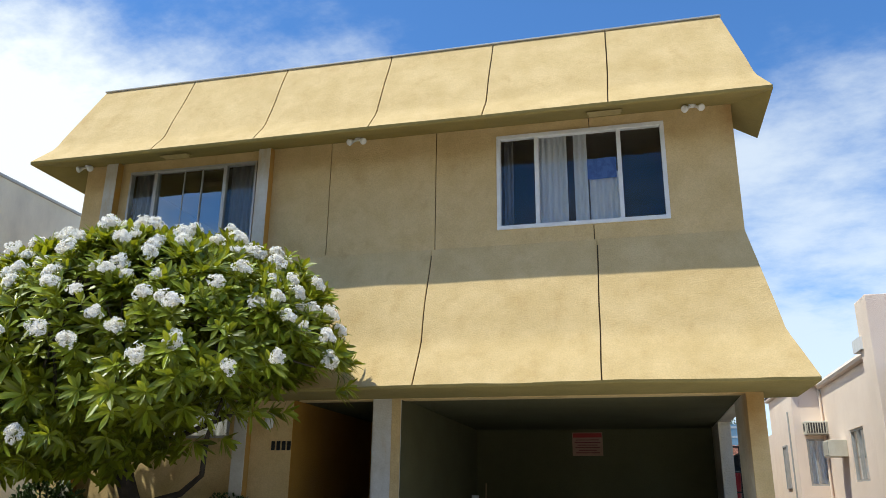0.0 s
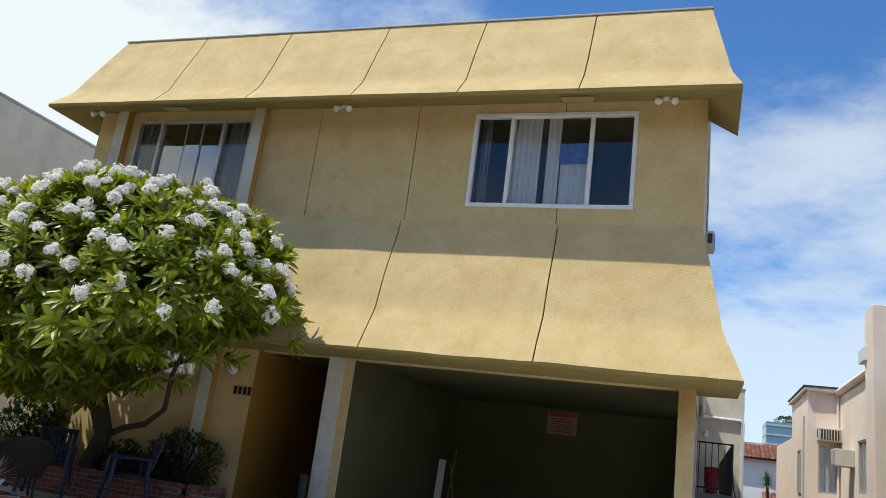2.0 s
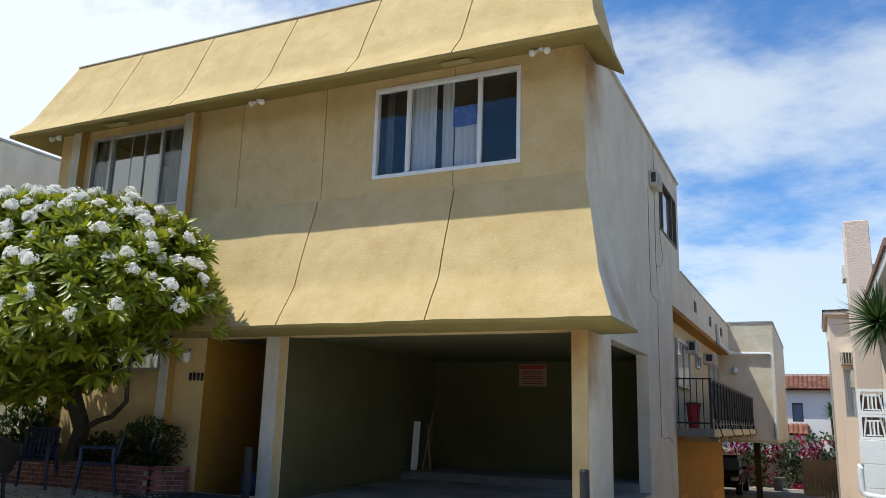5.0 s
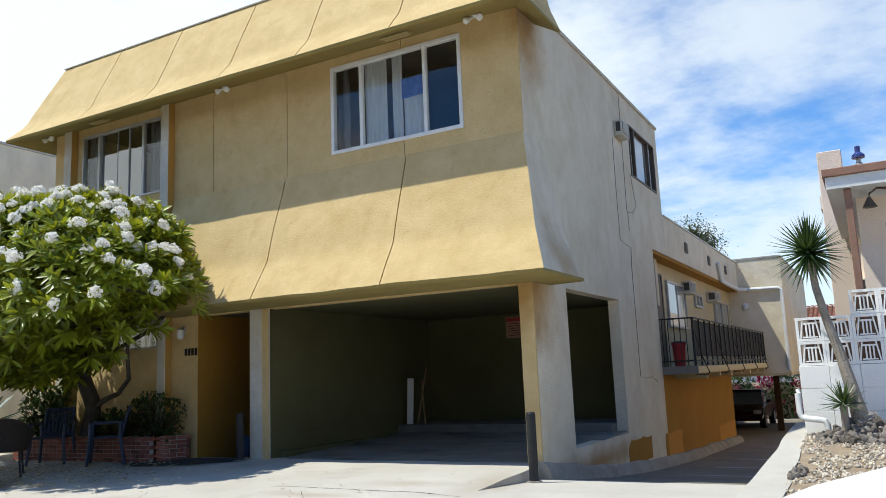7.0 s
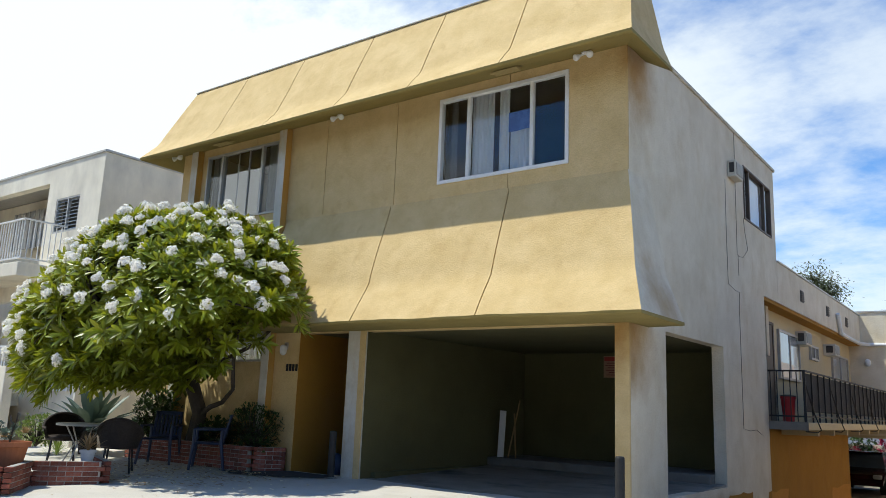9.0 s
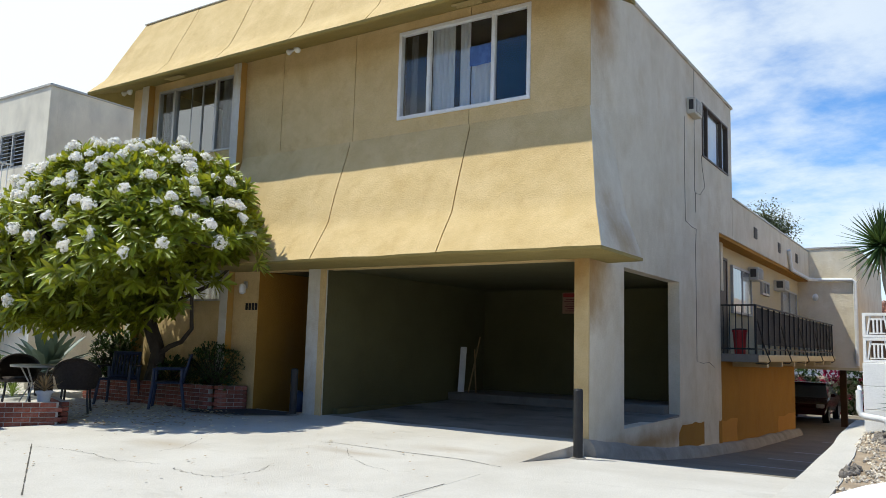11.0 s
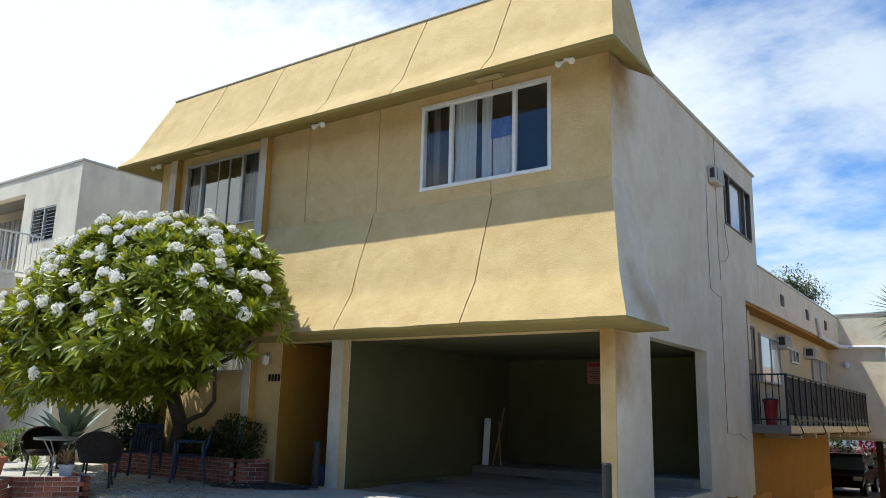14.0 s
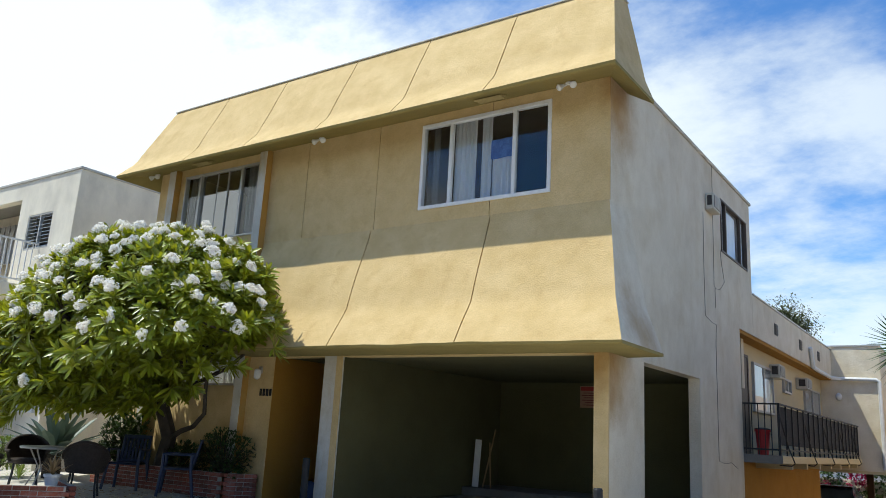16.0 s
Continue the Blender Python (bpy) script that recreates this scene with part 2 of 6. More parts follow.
# ---- helpers of this scene ----
def part(name, bm, material, parent=None, label="", smooth=False):
    """Links a bmesh as one mesh object, under a thing or a part of it."""
    me = bpy.data.meshes.new(name)
    bmesh.ops.recalc_face_normals(bm, faces=bm.faces)
    if smooth:
        for f in bm.faces:
            f.smooth = True
        for e in bm.edges:
            e.smooth = len(e.link_faces) == 2 and e.calc_face_angle(0) < 0.6
    bm.to_mesh(me)
    bm.free()
    for mtl in material if isinstance(material, (list, tuple)) else [material]:
        me.materials.append(mtl)
    ob = new(name, me)
    if parent:
        ob.parent = parent
    if label:
        ob["label"] = label
    return ob


def thing(name, label, category, group="", kind=""):
    return tagged(new(name), label, category, group, kind)


def box(bm, x0, x1, y0, y1, z0, z1, bevel=0.0, m=None, mi=0):
    mt = Matrix.LocRotScale(((x0 + x1) / 2, (y0 + y1) / 2, (z0 + z1) / 2), None, (x1 - x0, y1 - y0, z1 - z0))
    vs = bmesh.ops.create_cube(bm, size=1.0, matrix=(m @ mt) if m else mt)["verts"]
    es = list({e for v in vs for e in v.link_edges})
    fs = {f for v in vs for f in v.link_faces}
    for f in fs:
        f.material_index = mi
    if bevel:
        bmesh.ops.bevel(bm, geom=es, offset=bevel, segments=1, affect="EDGES")
    return bm


def tube(bm, points, radii, seg=8, caps=True):
    """A round limb through the points."""
    pts = [Vector(p) for p in points]
    if isinstance(radii, (int, float)):
        radii = [radii] * len(pts)
    rings = []
    for i, p in enumerate(pts):
        d = (pts[min(i + 1, len(pts) - 1)] - pts[max(i - 1, 0)]).normalized()
        a = d.cross(Vector((0, 0, 1)) if abs(d.z) < 0.9 else Vector((1, 0, 0))).normalized()
        b = d.cross(a)
        rings.append([bm.verts.new(p + radii[i] * (math.cos(2 * math.pi * k / seg) * a + math.sin(2 * math.pi * k / seg) * b)) for k in range(seg)])
    for r0, r1 in zip(rings, rings[1:]):
        for k in range(seg):
            bm.faces.new((r0[k], r0[(k + 1) % seg], r1[(k + 1) % seg], r1[k]))
    if caps:
        bm.faces.new(rings[0][::-1])
        bm.faces.new(rings[-1])
    return bm


def lathe(bm, profile, seg=16, centre=(0, 0, 0)):
    """A turned body: (radius, height) pairs from the bottom up."""
    rings = [[bm.verts.new((centre[0] + r * math.cos(2 * math.pi * k / seg), centre[1] + r * math.sin(2 * math.pi * k / seg), centre[2] + z)) for k in range(seg)] for r, z in profile]
    for r0, r1 in zip(rings, rings[1:]):
        for k in range(seg):
            bm.faces.new((r0[k], r0[(k + 1) % seg], r1[(k + 1) % seg], r1[k]))
    bm.faces.new(rings[0][::-1])
    bm.faces.new(rings[-1])
    return bm


def slab_wall(bm, axis, c0, c1, u0, u1, z0, z1, holes=()):
    """A wall of real thickness from c0 to c1 across the axis ('x' or 'y'), with rectangular openings (u0, u1, z0, z1) through it."""
    us = sorted({u0, u1, *(v for h in holes for v in h[:2] if u0 < v < u1)})
    zs = sorted({z0, z1, *(v for h in holes for v in h[2:] if z0 < v < z1)})
    solid = {}
    for i in range(len(us) - 1):
        for j in range(len(zs) - 1):
            um, zm = (us[i] + us[i + 1]) / 2, (zs[j] + zs[j + 1]) / 2
            solid[i, j] = not any(h[0] < um < h[1] and h[2] < zm < h[3] for h in holes)
    cache = {}

    def v(i, j, k):
        if (i, j, k) not in cache:
            c = (c0, c1)[k]
            cache[i, j, k] = bm.verts.new((c, us[i], zs[j]) if axis == "x" else (us[i], c, zs[j]))
        return cache[i, j, k]

    for (i, j), s in solid.items():
        if not s:
            continue
        for k in (0, 1):
            bm.faces.new((v(i, j, k), v(i + 1, j, k), v(i + 1, j + 1, k), v(i, j + 1, k)))
        for di, dj, a, b in ((-1, 0, (i, j), (i, j + 1)), (1, 0, (i + 1, j), (i + 1, j + 1)), (0, -1, (i, j), (i + 1, j)), (0, 1, (i, j + 1), (i + 1, j + 1))):
            if not solid.get((i + di, j + dj), False):
                bm.faces.new((v(*a, 0), v(*b, 0), v(*b, 1), v(*a, 1)))
    return bm


def sheet(x0, x1, y0, y1, zf, nx, ny, thick=0.0, rough=0.0):
    """A piece of ground whose height is zf(x, y); with a thickness it is a slab."""
    bm = bmesh.new()
    xs = [x0 + (x1 - x0) * i / nx for i in range(nx + 1)]
    ys = [y0 + (y1 - y0) * j / ny for j in range(ny + 1)]
    top = [[bm.verts.new((x, y, zf(x, y) + rough * (noise.noise((x * 1.7, y * 1.7, 0)) if rough else 0))) for y in ys] for x in xs]
    for i in range(nx):
        for j in range(ny):
            bm.faces.new((top[i][j], top[i + 1][j], top[i + 1][j + 1], top[i][j + 1]))
    if thick:
        ring = [(i, 0) for i in range(nx + 1)] + [(nx, j) for j in range(1, ny + 1)] + [(i, ny) for i in range(nx - 1, -1, -1)] + [(0, j) for j in range(ny - 1, 0, -1)]
        low = [bm.verts.new(top[i][j].co - Vector((0, 0, thick))) for i, j in ring]
        for k in range(len(ring)):
            n = (k + 1) % len(ring)
            bm.faces.new((top[ring[k][0]][ring[k][1]], top[ring[n][0]][ring[n][1]], low[n], low[k]))
    return bm


def front(y):
    return 0.033 * (y - 9.66)


def drive(y):
    if y > 9.66:
        return float(np.interp(y, (9.66, 10.7, 12.3, 14.5, 18.0, 24.7, 40.0), (-0.17, -0.30, -0.48, -0.66, -0.86, -1.08, -1.55)))
    return front(y) - 0.17 * max(0.0, (y - 7.9) / 1.76)


# ---- ground ----
def ground_height(x, y):
    return -0.34 if y < 8.9 else max(-2.3, -0.62 - 0.056 * (y - 9))


bm = bmesh.new()
gx = [-900, -60, -20, -7, 3, 6, 20, 60, 900]
gy = [-900, -40, 0, 8.8, 9.2, 20, 30, 44, 90, 1500]
grid = [[bm.verts.new((x, y, ground_height(x, y))) for y in gy] for x in gx]
for i in range(len(gx) - 1):
    for j in range(len(gy) - 1):
        bm.faces.new((grid[i][j], grid[i + 1][j], grid[i + 1][j + 1], grid[i][j + 1]))
tagged(part("ground", bm, M["earth"]), "dry brown earth ground round the houses", "ground", kind="structure")
tagged(part("front_pavement", sheet(-11, 2.66, 0.9, 9.78, lambda x, y: front(y), 60, 30, 0.16, 0.012), M["concrete"]),
       "pale worn concrete forecourt with cracks and oil stains", "pavement", kind="structure")
tagged(part("driveway_apron", sheet(2.665, 5.2, 0.9, 9.66, lambda x, y: drive(y), 10, 30, 0.16), M["concrete"]),
       "pale concrete driveway apron", "pavement", kind="structure")
tagged(part("driveway", sheet(2.665, 5.2, 9.665, 40, lambda x, y: drive(y), 8, 60, 0.10), M["asphalt"]),
       "grey sloping driveway beside the apartment building", "driveway", kind="structure")
tagged(part("pavement", sheet(-24, 24, -1.5, 0.895, lambda x, y: front(0.9) - 0.004, 30, 4, 0.16), M["concrete"]), "concrete pavement along the street", "pavement", kind="structure")
tagged(part("road", sheet(-60, 60, -12, -1.5, lambda x, y: front(0.9) - 0.14, 20, 4, 0.05), M["road"]), "dark asphalt street", "road", kind="structure")
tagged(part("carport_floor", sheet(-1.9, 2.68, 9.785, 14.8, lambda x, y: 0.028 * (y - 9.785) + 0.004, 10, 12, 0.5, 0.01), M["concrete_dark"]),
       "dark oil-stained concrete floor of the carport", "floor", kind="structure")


# unseen wall added behind the camera: closes the place, cuts low sky light
M["sky_blocker"] = mat("dull_beige_render", (0.30, 0.26, 0.21), (0.24, 0.21, 0.17), 0.9, scale=0.5, fine=30, bump=0.2)
tagged(part("low_sky_blocker", box(bmesh.new(), -70, 70, -17.0, -16.6, -0.4, 7.5), M["sky_blocker"]), "unseen plain beige wall added across the street to block low sky", "wall", kind="structure")


# ---- the apartment building ----
WX0, WX1, WY = -6.98, 2.70, 9.66
house = thing("apartment_building", "mustard yellow stucco house with flared mansard front over a carport", "apartment building")

W1, W2, W3 = (-6.18, -4.02, 4.46, 5.83), (-0.40, 1.84, 4.465, 5.84), (-6.15, -4.08, 1.78, 2.90)
slots = [(-2.849, -2.837, 4.28, 6.0), (-1.267, -1.255, 4.25, 6.0), (0.865, 0.877, 4.25, 4.466), (0.865, 0.877, 5.839, 6.0)]
bm = bmesh.new()
slab_wall(bm, "y", WY, WY + 0.03, WX0, WX1, 2.27, 6.30, [W1, W2, W3, *slots])
part("front_wall", bm, M["stucco"], house)
bm = bmesh.new()
slab_wall(bm, "y", WY + 0.03, WY + 0.20, WX0, WX1 - 0.2, 2.27, 6.30, [W1, W2, W3])
part("wall_core", bm, M["joint"], house)
bm = bmesh.new()
slab_wall(bm, "y", WY, WY + 0.20, WX0, -3.17, -0.2, 2.268, [W3])
part("lower_front_wall", bm, M["stucco"], house)
bm = bmesh.new()
box(bm, -2.06, -1.684, WY, WY + 0.06, -0.1, 2.268, 0.012)
part("entry_column", bm, M["fin_front"], house, "worn white column with rust stains beside the entry")
bm = bmesh.new()
box(bm, -1.80, -1.682, WY - 0.004, WY + 0.02, 0.0, 2.266, 0.004)
part("column_edge", bm, M["stucco"], house, "yellow painted edge of the column")
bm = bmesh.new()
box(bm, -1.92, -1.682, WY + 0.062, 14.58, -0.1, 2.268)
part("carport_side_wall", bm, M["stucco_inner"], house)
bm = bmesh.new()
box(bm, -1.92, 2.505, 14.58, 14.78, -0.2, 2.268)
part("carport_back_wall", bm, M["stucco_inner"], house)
bm = bmesh.new()
box(bm, -3.40, -3.17, WY + 0.205, 13.0, -0.1, 2.268)
part("entry_side_wall", bm, M["stucco_ochre"], house, "ochre wall of the entry passage")
bm = bmesh.new()
box(bm, -3.172, -3.162, WY + 0.012, 12.8, -0.05, 2.266)
part("entry_lining", bm, M["stucco_ochre"], house)
bm = bmesh.new()
box(bm, -3.17, -1.92, 12.8, 13.0, -0.1, 2.268)
part("entry_back_wall", bm, M["stucco_ochre"], house)
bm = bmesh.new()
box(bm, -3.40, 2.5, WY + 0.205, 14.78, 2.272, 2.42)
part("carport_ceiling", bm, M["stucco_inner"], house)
bm = bmesh.new()
box(bm, -3.1, 2.505, WY + 0.02, WY + 0.20, 2.25, 2.269)
part("carport_beam", bm, M["stucco"], house)

SIDE_OPEN, SIDE_WIN = (10.89, 13.45, 0.07, 2.27), (14.94, 16.85, 4.74, 5.77)
bm = bmesh.new()
slab_wall(bm, "x", WX1 - 0.19, WX1, WY + 0.0305, 17.2, -1.3, 6.24, [SIDE_OPEN, SIDE_WIN, (16.1, 17.6, -2, 3.47)])
part("side_wall", bm, M["stucco_side"], house, "pale grey stucco side wall with yellow streaks")
bm = bmesh.new()
box(bm, WX1 - 0.192, WX1 + 0.002, WY - 0.012, WY + 0.03, -0.22, 2.262, 0.004)
part("pillar_face", bm, M["stucco"], house)
for b6 in ((WX0, WX0 + 0.2, WY + 0.205, 27, -0.4, 6.3), (WX0 + 0.2, WX1 - 0.2, 17.0, 17.2, 2.4, 6.3), (WX0 + 0.2, -3.4, 14.6, 14.8, -0.2, 2.4)):
    part("outer_wall", box(bmesh.new(), *b6), M["stucco_side"], house)
bm = bmesh.new()
box(bm, WX0 + 0.02, WX1 - 0.02, WY + 0.35, 17.18, 6.12, 6.27)
part("flat_roof", bm, M["asphalt"], house, "flat tar roof")
bm = bmesh.new()
box(bm, WX1 - 0.16, WX1 + 0.035, 10.3, 17.25, 6.242, 6.30, 0.01)
part("roof_edge", bm, M["fin_front"], house, "painted roof edge board")
bm = bmesh.new()
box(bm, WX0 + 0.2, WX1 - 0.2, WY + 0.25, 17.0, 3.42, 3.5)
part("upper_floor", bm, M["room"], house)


def flare(name, joints, x0, x1, ztop, ytop, zbot, ybot, out0, out1, y_end, lip, zsoffit, label, knee, side_mat=None, sway=1.0):
    """A flared stucco apron: straight down to the knee (share of height, share of reach), then kicked out; panels between joints,
    turned round the right and left corners, with a hand-trowelled lip, soffit and end faces."""
    n = 16
    prof = []
    ks, ko = knee
    for i in range(n + 1):
        s = i / n
        o = ko * s / ks if s < ks else ko + (1 - ko) * (s - ks) / (1 - ks)
        o -= 0.010 * math.exp(-((s - ks) / 0.09) ** 2) * (0 < s < 1)
        prof.append((o, ytop + (ybot - ytop) * o, ztop + (zbot - ztop) * s))

    def wave(x):
        return sway * (0.022 * noise.noise((x * 0.7, zbot, 3.0)) + 0.010 * noise.noise((x * 2.6, zbot, 9.0)))

    xs = [x0, *joints, x1]
    g = 0.009
    for a, b in zip(xs, xs[1:]):
        bm = bmesh.new()
        cols = []
        left, right = a == x0, b == x1
        m = 10
        for k in range(m + 1):
            col = []
            for i, (o, y, z) in enumerate(prof):
                # the cut of a joint wanders a little
                wob = 0.012 * noise.noise((z * 1.6, a, 1.0)), 0.012 * noise.noise((z * 1.6, b, 1.0))
                xa = a - out0 * o if left else a + g + wob[0]
                xb = b + out1 * o if right else b - g + wob[1]
                x = xa + (xb - xa) * k / m
                w = 0.010 * noise.noise((x * 1.3, z * 1.3, 7.0)) * (0 < o < 1)
                col.append(bm.verts.new((x, y + w, z + wave(x) * (i / n) ** 4)))
            cols.append(col)
        if not left:
            cols.insert(0, [bm.verts.new((v.co.x, v.co.y + 0.03, v.co.z)) for v in cols[0]])
        elif out0:
            cols.insert(0, [bm.verts.new((v.co.x, y_end, v.co.z)) for v in cols[0]])
        if not right:
            cols.append([bm.verts.new((v.co.x, v.co.y + 0.03, v.co.z)) for v in cols[-1]])
        elif out1:
            cols.append([bm.verts.new((v.co.x, y_end, v.co.z)) for v in cols[-1]])
        for c0, c1 in zip(cols, cols[1:]):
            for i in range(n):
                bm.faces.new((c0[i], c1[i], c1[i + 1], c0[i + 1]))
        if right and side_mat:
            edge = set(cols[-1])
            for f in bm.faces:
                f.material_index = int(any(v in edge for v in f.verts))
        part(name, bm, [M["stucco"], side_mat or M["stucco"]], house, smooth=True)
    # backing of the joints
    for j in joints:
        bm = bmesh.new()
        c = [[bm.verts.new((j + d, y + 0.028, z)) for o, y, z in prof] for d in (-0.035, 0.035)]
        for i in range(n):
            bm.faces.new((c[0][i], c[1][i], c[1][i + 1], c[0][i + 1]))
        part(name.split("_")[0] + "_joint", bm, M["joint"], house)
    # lip, soffit and ends
    bm = bmesh.new()
    xa, xb = x0 - out0, x1 + out1
    f = lambda x, y, z: bm.verts.new((x, y, z))
    steps = 60
    rows = []
    for k in range(steps + 1):
        x = xa + (xb - xa) * k / steps
        z = zbot + wave(x)
        xw = x0 + (x1 - x0) * k / steps
        rows.append((f(x, ybot, z), f(x, ybot + 0.010, z - lip * 0.7), f(x, ybot + 0.035, z - lip), f(xw, WY, zsoffit)))
    for r0, r1 in zip(rows, rows[1:]):
        for i in range(3):
            bm.faces.new((r0[i], r1[i], r1[i + 1], r0[i + 1]))
    for xo, xw, out in ((xb, x1, out1), (xa, x0, out0)):
        if out:
            zo = zbot + wave(xo)
            bm.faces.new((f(xo, ybot, zo), f(xo, y_end, zo), f(xo, y_end, zo - lip), f(xo, ybot + 0.012, zo - lip)))
            bm.faces.new((f(xo, ybot + 0.012, zo - lip), f(xo, y_end, zo - lip), f(xw, y_end, zsoffit), f(xw, WY, zsoffit)))
    for xw, sgn, out in ((x1, 1, out1), (x0, -1, out0)):
        zo = wave(xw + sgn * out)
        if out:
            ring = [f(xw + sgn * out * o, y_end, z + zo * (i / n) ** 4) for i, (o, y, z) in enumerate(prof)] + [f(xw + sgn * out, y_end, zbot + zo - lip), f(xw, y_end, zsoffit)]
        else:
            ring = [f(xw, y, z) for o, y, z in prof] + [f(xw, ybot + 0.012, zbot - lip), f(xw, WY, zsoffit)]
        bm.faces.new(ring)
    part(name.split("_")[0] + "_soffit", bm, M["soffit"], house, label)


flare("mansard_panel", [-5.338, -3.712, -2.015, -0.457, 1.158], WX0, WX1, 7.40, 9.79, 5.80, 8.89, 0.40, 0.385, 10.29, 0.045, 5.99,
      "yellow stucco underside of the mansard", (0.79, 0.68), sway=0.25)
flare("skirt_panel", [-1.31, 0.902], -3.73, WX1, 4.25, WY - 0.002, 2.315, 8.868, 0.0, 0.48, 10.28, 0.04, 2.262, "olive yellow underside of the flared skirt", (0.70, 0.55), M["stucco_side"])
bm = bmesh.new()
box(bm, WX0, WX1, 9.812, 10.29, 6.3, 7.39)
part("parapet_back", bm, M["stucco_side"], house)
bm = bmesh.new()
box(bm, WX0 - 0.02, WX1 + 0.02, 9.765, 10.30, 7.402, 7.43, 0.008)
part("parapet_cap", bm, M["alu"], house, "thin metal roof edge")
for xa, xb in ((-6.53, -6.33), (-3.94, -3.75)):
    bm = bmesh.new()
    box(bm, xa, xb, WY - 0.15, WY - 0.001, 0.02, 5.97, 0.008)
    for fc in bm.faces:
        fc.material_index = 0 if fc.calc_center_median().y < WY - 0.145 else 1
    part("fin", bm, [M["fin_front"], M["fin_side"]], house, "vertical fin with white front and rust brown sides")


def window(name, x0, x1, z0, z1, y, frame_mat, bars, parent, fw=0.055, axis="y", depth=0.07, proud=0.02, glass=None, thin=()):
    """A sliding window: outer frame, mullions, one pane a light. bars: where the mullions stand, from 0 to 1."""
    root = new(name)
    root.parent = parent

    def bx(bm, u0, u1, d0, d1, w0, w1, bevel=0.004):
        if axis == "y":
            box(bm, u0, u1, y + d0, y + d1, w0, w1, bevel)
        else:
            box(bm, y - d1, y - d0, u0, u1, w0, w1, bevel)

    bm = bmesh.new()
    for a in ((x0, x1, z0, z0 + fw), (x0, x1, z1 - fw, z1), (x0, x0 + fw, z0 + fw, z1 - fw), (x1 - fw, x1, z0 + fw, z1 - fw)):
        bx(bm, a[0], a[1], -proud, depth, a[2], a[3])
    part("window_frame", bm, frame_mat, root)
    xs = [x0 + fw * 0.6, *(x0 + (x1 - x0) * b for b in bars), x1 - fw * 0.6]
    for b in xs[1:-1]:
        bm = bmesh.new()
        hw = 0.006 if round((b - x0) / (x1 - x0), 3) in thin else 0.028
        bx(bm, b - hw, b + hw, 0.022 if hw < 0.01 else -proud * 0.4, 0.05 if hw < 0.01 else depth * 0.8, z0 + fw, z1 - fw, 0.002)
        part("mullion", bm, frame_mat, root)
    for i, (a, b) in enumerate(zip(xs, xs[1:])):
        bm = bmesh.new()
        d = 0.03 + 0.016 * (i % 2)
        w0, w1 = z0 + fw * 0.6, z1 - fw * 0.6
        q = [(a, w0), (b, w0), (b, w1), (a, w1)]
        bm.faces.new([bm.verts.new((u, y + d, w) if axis == "y" else (y - d, u, w)) for u, w in q])
        part("pane", bm, glass if glass and 0 < i < len(bars) else M["glass"], root).visible_shadow = False
    return root


def curtain(x0, x1, z0, z1, y, material, label, folds=9, axis="y", parent=None, sag=0.02):
    bm = bmesh.new()
    n = folds * 6
    top, bot = [], []
    for i in range(n + 1):
        u = x0 + (x1 - x0) * i / n
        d = sag * math.sin(i / 6 * 2 * math.pi) + 0.012 * noise.noise((u * 7, 0, z0))
        for lst, z, k in ((top, z1, 0.7), (bot, z0, 1.2)):
            lst.append(bm.verts.new((u, y + d * k, z) if axis == "y" else (y + d * k, u, z)))
    for i in range(n):
        bm.faces.new((top[i], top[i + 1], bot[i + 1], bot[i]))
    bmesh.ops.solidify(bm, geom=bm.faces[:], thickness=0.004)
    ob = part("curtain", bm, material, parent, smooth=True)
    return ob if parent else tagged(ob, label, "curtain")


win2 = window("window", W2[0], W2[1], W2[2], W2[3], WY, M["white_paint"], (0.245, 0.735), house)
win1 = window("window", W1[0], W1[1], W1[2], W1[3], WY, M["alu"], (0.21, 0.43, 0.57, 0.757), house, 0.035, glass=M["glass_coated"], thin=(0.43, 0.57))
win3 = window("window", W3[0], W3[1], W3[2], W3[3], WY, M["alu"], (0.5,), house, 0.035)
win4 = window("window", SIDE_WIN[0], SIDE_WIN[1], SIDE_WIN[2], SIDE_WIN[3], WX1, M["dark_frame"], (0.20, 0.76), house, 0.035, "x")
curtain(0.16, 0.55, 4.47, 5.86, WY + 0.10, M["curtain"], "white curtain drawn half across the sliding window", 5)
curtain(0.64, 0.82, 4.47, 5.86, WY + 0.10, M["curtain"], "narrow strip of white curtain in the sliding window", 2)
curtain(0.84, 1.23, 4.47, 5.22, WY + 0.10, M["curtain"], "white curtain hanging below a blue cloth", 4)
curtain(0.82, 1.20, 5.12, 5.42, WY + 0.075, M["blue_cloth"], "blue patterned cloth hung in the window", 1, sag=0.008)
curtain(-0.33, -0.20, 4.47, 5.86, WY + 0.22, M["curtain_grey"], "dark grey curtain edge at the window's side", 2)
curtain(-6.15, -5.72, 4.46, 5.85, WY + 0.13, M["curtain_grey"], "sheer grey curtain behind the upper window", 5)
curtain(-4.50, -4.05, 4.46, 5.85, WY + 0.13, M["curtain_grey"], "sheer grey curtain behind the upper window", 5)
curtain(-6.1, -4.12, 1.80, 2.92, WY + 0.20, M["curtain"], "white striped curtain behind the ground floor window", 12)
curtain(15.32, 16.82, 4.75, 5.78, WX1 - 0.10, M["curtain"], "white blind behind the side window", 3, "x")

